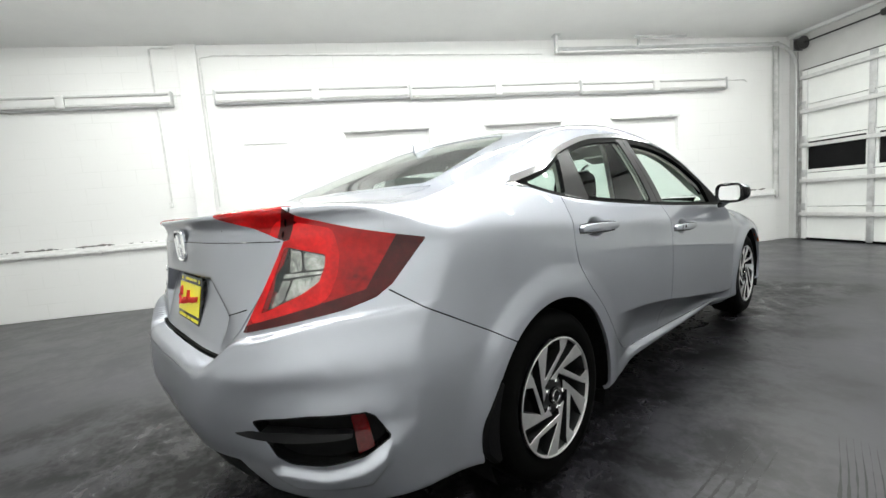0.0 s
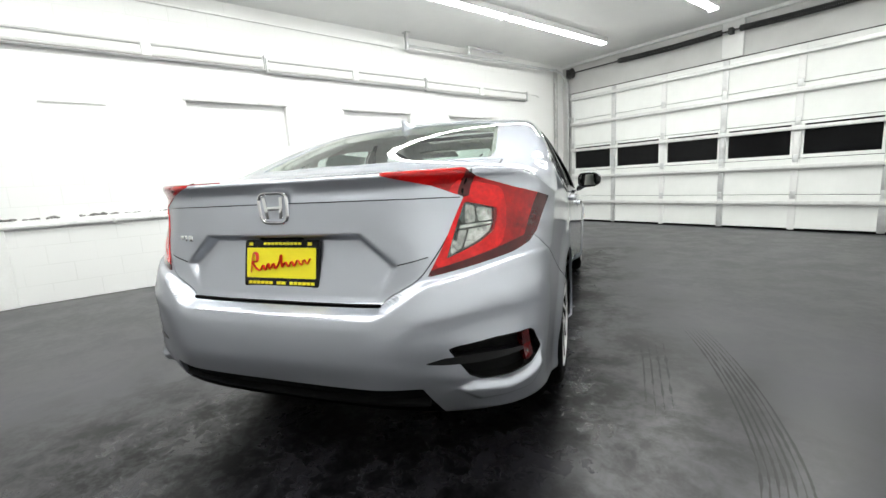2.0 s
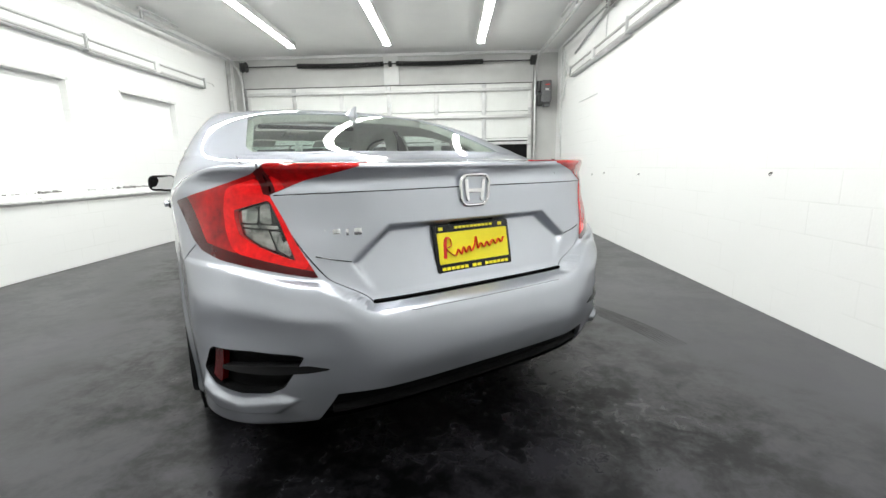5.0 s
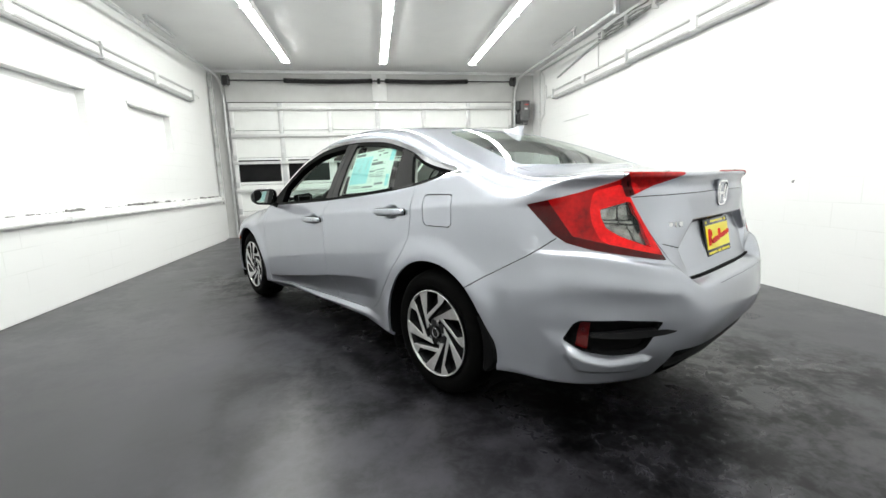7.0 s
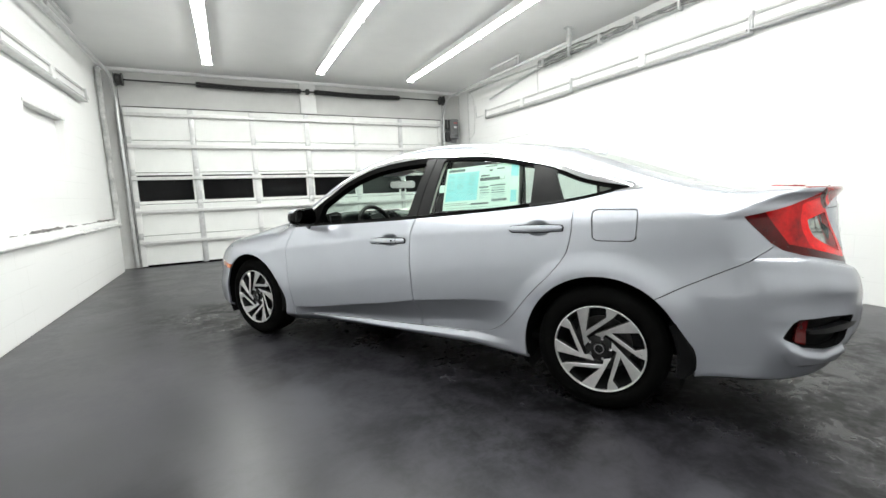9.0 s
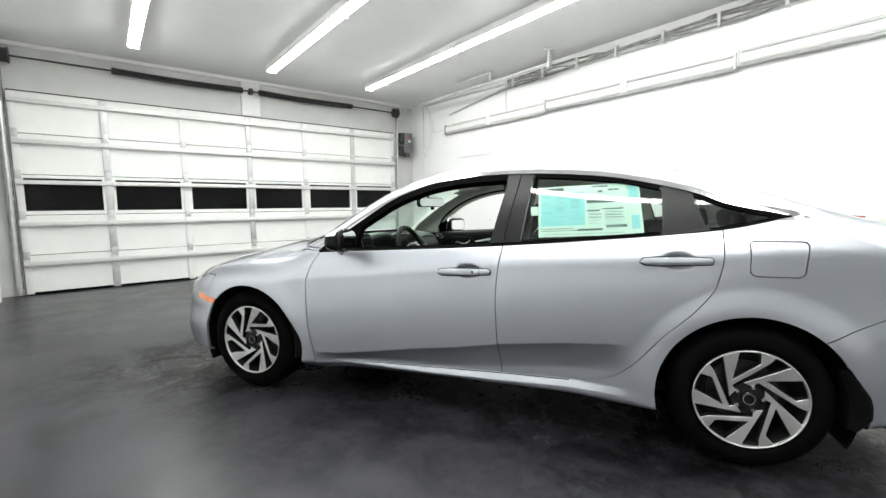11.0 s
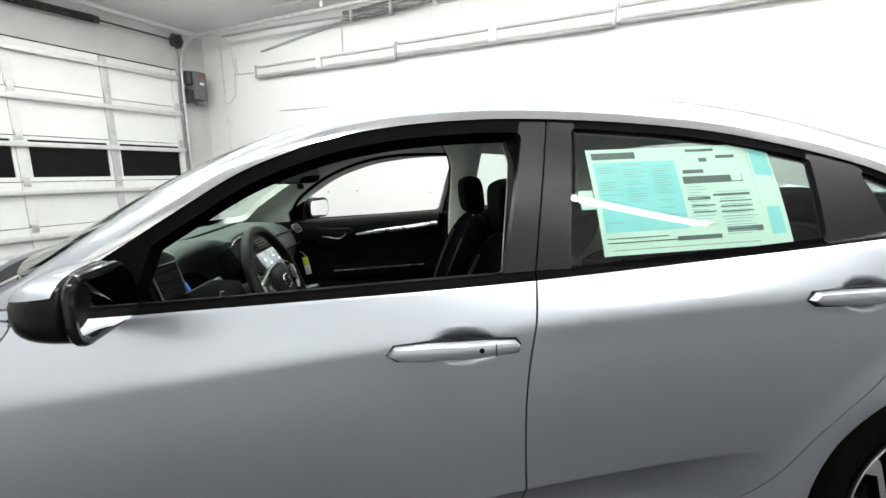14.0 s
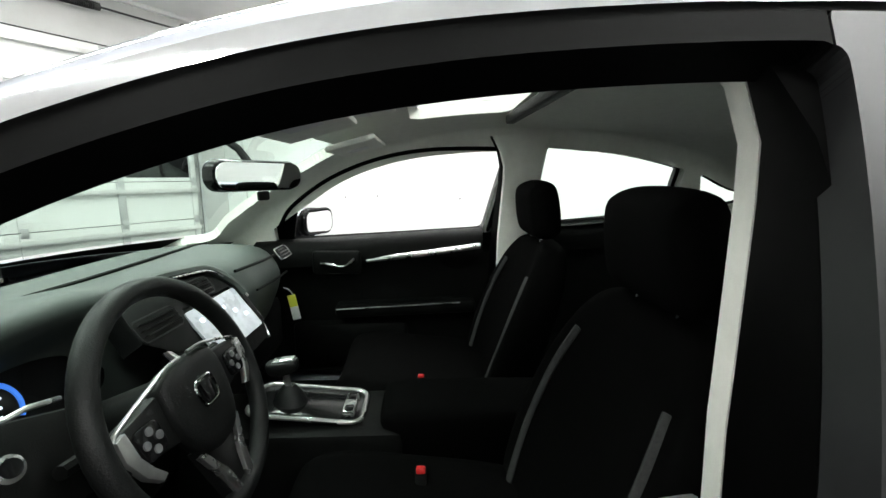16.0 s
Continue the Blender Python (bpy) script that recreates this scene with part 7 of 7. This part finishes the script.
for s in (-1, 1):
    part("spoke", prism([(s * 0.070, 0.040), (s * 0.165, 0.030), (s * 0.170, -0.018), (s * 0.072, -0.038)][::-s], 0.026, bevel=0.006), LEATHER, steering, m=pose(0, 0, -0.018))
    part("spoke_trim", tube([Vector(p) for p in wave([(s * 0.010, 0.066, 0.018), (s * 0.05, 0.064, 0.018), (s * 0.10, 0.052, 0.014), (s * 0.155, 0.036, 0.008), (s * 0.166, 0.024, 0.006)], 5)], 0.0030, 8), SILVER_TRIM, steering, "thin satin silver spoke trim")
    bm = prism([(s * 0.150, 0.030), (s * 0.168, 0.028), (s * 0.170, 0.0), (s * 0.156, -0.034), (s * 0.136, -0.054), (s * 0.124, -0.050), (s * 0.138, -0.030), (s * 0.148, -0.008)][::-s], 0.010, bevel=0.003)
    part("spoke_blade", bm, SILVER_TRIM, steering, "broad satin silver spoke blade", m=pose(0, 0, 0.004))
    part("button_pad", prism(rounded(0.045, 0.046, 0.012), 0.006, bevel=0.002), GLOSS_BLACK, steering, "dark button pad", m=pose(s * 0.122, -0.002, 0.008))
    for k in range(4):
        part("button", lathe([(0, 0.006), (0.0022, 0.006), (0.0022, 0.0)], 10, "z"), GREY_BOX, steering, m=pose(s * 0.122 + 0.013 * math.cos(k * math.pi / 2), -0.002 + 0.013 * math.sin(k * math.pi / 2), 0.014))
    part("lower_trim", prism([(s * 0.050, -0.076), (s * 0.064, -0.074), (s * 0.040, -0.128), (s * 0.030, -0.166), (s * 0.012, -0.168), (s * 0.022, -0.124)][::-s], 0.008, bevel=0.002), SILVER_TRIM, steering, "satin silver lower trim", m=pose(0, 0, 0.004))
part("lower_spoke", prism([(-0.05, -0.07), (0.05, -0.07), (0.03, -0.168), (-0.03, -0.168)][::-1], 0.018, bevel=0.005), LEATHER, steering, m=pose(0, 0, -0.016))
part("wheel_badge", tube([(0.42 * a, 0.42 * b, 0.026) for a, b in shield], 0.0026, 8, closed=True), CHROME, steering, "plain chrome badge ring")
for s in (-1, 1):
    part("badge_bar", prism([(s * 0.008, -0.015), (s * 0.0135, -0.015), (s * 0.017, 0.015), (s * 0.0115, 0.015)][::s], 0.004), CHROME, steering, m=pose(0, 0, 0.024))
part("column", tube([(0, 0, -0.02), (0, 0, -0.16)], 0.045, 16), CABIN, steering)
part("stalk", tube([(-0.03, 0.01, -0.05), (-0.11, 0.015, -0.05), (-0.185, 0.025, -0.045)], 0.009, 8), CABIN, steering, "black stalk")
part("stalk", tube([(0.03, 0.01, -0.05), (0.11, 0.015, -0.05), (0.185, 0.025, -0.045)], 0.009, 8), CABIN, steering, "black stalk")

# centre console with gear lever
console = new("centre_console")
console.parent = car
console["label"] = "black centre console with silver gear surround"
softened(box((-0.105, 1.02, 0.30), (0.105, 1.52, 0.645), 0.04), "armrest", SEAT, console, "black armrest box", levels=1)
part("tunnel", box((-0.115, 1.45, 0.30), (0.115, 2.02, 0.60), 0.035), CABIN, console)
part("gear_plate", prism(rounded(0.15, 0.27, 0.03), 0.014, bevel=0.004), GLOSS_BLACK, console, "gloss black gear plate", m=pose(0, 1.695, 0.605, 6))
part("gear_surround", tube([(a, b, 0.014) for a, b in rounded(0.155, 0.275, 0.032)], 0.006, 8, closed=True), SILVER_TRIM, console, "satin silver surround", m=pose(0, 1.695, 0.605, 6))
part("switch_plate", box((-0.06, 1.575, 0.610), (0.03, 1.605, 0.626), 0.004), SILVER_TRIM, console, "silver switch plate")
for x in (-0.045, 0.01):
    part("switch", box((x - 0.012, 1.578, 0.624), (x + 0.012, 1.600, 0.630), 0.003), GLOSS_BLACK, console)
part("gear_boot", lathe([(0, 0.045), (0.03, 0.030), (0.05, 0.014), (0.05, 0.0)], 20, "z"), LEATHER, console, m=pose(0, 1.745, 0.618))
part("gear_lever", tube([(0, 1.745, 0.65), (0, 1.752, 0.70)], 0.009, 10), SILVER_TRIM, console)
softened(prism([(-0.020, -0.046), (0.020, -0.046), (0.026, -0.010), (0.025, 0.024), (0.014, 0.040), (-0.014, 0.040), (-0.025, 0.024), (-0.026, -0.010)], 0.040, bevel=0.008), "gear_knob", LEATHER, console, "black leather gear knob", pose(0, 1.757, 0.694, -8), levels=1)
part("knob_cap", prism([(-0.013, -0.034), (0.013, -0.034), (0.017, -0.006), (0.015, 0.018), (-0.015, 0.018), (-0.017, -0.006)], 0.004, bevel=0.0015), SILVER_TRIM, console, "satin silver cap of the gear knob", m=pose(0, 1.757, 0.694, -8) @ Matrix.Translation((0, 0, 0.0385)))

# inside mirror, visors, roof console
inner_mirror = new("inside_mirror")
inner_mirror.parent = car
inner_mirror["label"] = "black inside mirror"
inner_mirror.matrix_basis = pose(-0.03, 1.765, 1.186, 0.1, 0, -28)
part("shell", prism(rounded(0.245, 0.068, 0.030), 0.030, bevel=0.012), GLOSS_BLACK, inner_mirror, m=pose(0, 0, 0, 90) @ Matrix.Translation((0, 0, -0.032)))
part("mirror_glass", prism(rounded(0.232, 0.056, 0.025), 0.003), MIRROR, inner_mirror, "mirror glass", m=pose(0, 0, 0, 90) @ Matrix.Translation((0, 0, -0.0005)))
part("arm", tube([(0, 0.03, 0.02), (0, 0.07, 0.06), (0, 0.10, 0.075)], 0.009, 8), CABIN, inner_mirror)
part("tab", box((-0.015, -0.004, -0.055), (0.015, 0.006, -0.034), 0.004), CABIN, inner_mirror)
for x in (-0.32, 0.32):
    part("sun_visor", box((-0.165, -0.07, -0.008), (0.165, 0.07, 0.008), 0.007), LINER, car, "pale grey sun visor", m=pose(x, 1.60, 1.272, -16))
    part("visor_label", box((-0.04, -0.03, -0.0095), (0.04, 0.03, -0.008)), TAG_WHITE, car, "small white label", m=pose(x, 1.60, 1.272, -16))
part("roof_console", box((-0.09, -0.09, -0.018), (0.09, 0.09, 0.012), 0.012), LINER, car, "pale grey roof console", m=pose(0, 1.56, 1.345, -8))
for x in (-0.035, 0.035):
    part("map_lamp", box((x - 0.022, -0.03, -0.021), (x + 0.022, 0.03, -0.017), 0.003), TAG_WHITE, car, m=pose(0, 1.56, 1.345, -8))
part("sunroof_rail", box((-0.34, 1.120, 1.345), (0.34, 1.150, 1.372), 0.006), CABIN, car, "black sunroof frame bar")

# left end of the dashboard: vent pod with a pale outline, button panel, grooves of the pad
pod = new("vent_pod")
pod.parent = dash
pod["label"] = "black vent pod at the end of the dashboard"
POD = pose(-0.610, 2.00, 0.925, 68, 0, -6)
part("pod_shell", prism([(-0.075, -0.075), (0.055, -0.085), (0.075, 0.050), (0.045, 0.070), (-0.075, 0.055)], 0.05, bevel=0.010), CABIN, pod, m=POD @ Matrix.Translation((0, 0, -0.035)))
part("pod_opening", prism([(-0.055, -0.062), (0.036, -0.070), (0.052, 0.028), (-0.045, 0.030)], 0.004), CABIN, pod, "black vent opening", m=POD @ Matrix.Translation((0, 0, 0.0145)))
part("pod_trim", tube([(-0.058, -0.066, 0.019), (0.038, -0.074, 0.019), (0.056, 0.034, 0.019), (-0.048, 0.036, 0.019)], 0.003, 8, closed=True), GREY_BOX, pod, "thin grey outline", m=POD)
for k in range(4):
    part("vane", box((-0.046, -0.0015, 0.018), (0.040, 0.0015, 0.024)), GLOSS_BLACK, pod, m=POD @ Matrix.Translation((0, -0.05 + 0.022 * k, 0)))
part("button_panel", prism([(-0.09, -0.075), (0.12, -0.085), (0.14, 0.02), (0.03, 0.055), (-0.09, 0.050)], 0.06, bevel=0.012), CABIN, dash, "black lower button panel", m=pose(-0.585, 1.925, 0.838, 62, 0, -8))
part("panel_trim", tube([(-0.57, 1.90, 0.905), (-0.50, 1.905, 0.900), (-0.43, 1.925, 0.875)], 0.004, 8), SILVER_TRIM, dash, "thin silver trim")
part("pad_groove", tube([Vector(p) for p in wave([(-0.64, 2.235, 0.935), (-0.35, 2.185, 0.953), (0.0, 2.165, 0.955), (0.35, 2.175, 0.953), (0.60, 2.215, 0.935)], 8)], 0.0045, 6), CABIN, dash, "dark groove across the pad")
part("pad_groove", tube([Vector(p) for p in wave([(0.205, 1.945, 0.915), (0.36, 1.930, 0.912), (0.56, 1.955, 0.895)], 6)], 0.005, 6), CABIN, dash, "dark groove across the pad")
# rubber seals round the front door openings
for sign in (1, -1):
    run = [(1.128, 0.955), (1.108, 1.05), (1.082, 1.18), (1.075, 1.235), (1.095, 1.275), (1.15, 1.288), (1.40, 1.280), (1.60, 1.240), (1.78, 1.165), (1.93, 1.06), (1.99, 0.98)]
    bm = tube([(sign * (skin_x(p.x, p.y) - 0.048), p.x, p.y) for p in wave(run, 6)], 0.014 if sign < 0 else 0.008, 10)
    part("door_seal", bm, FRAME_BLACK, car, "black rubber door seal")
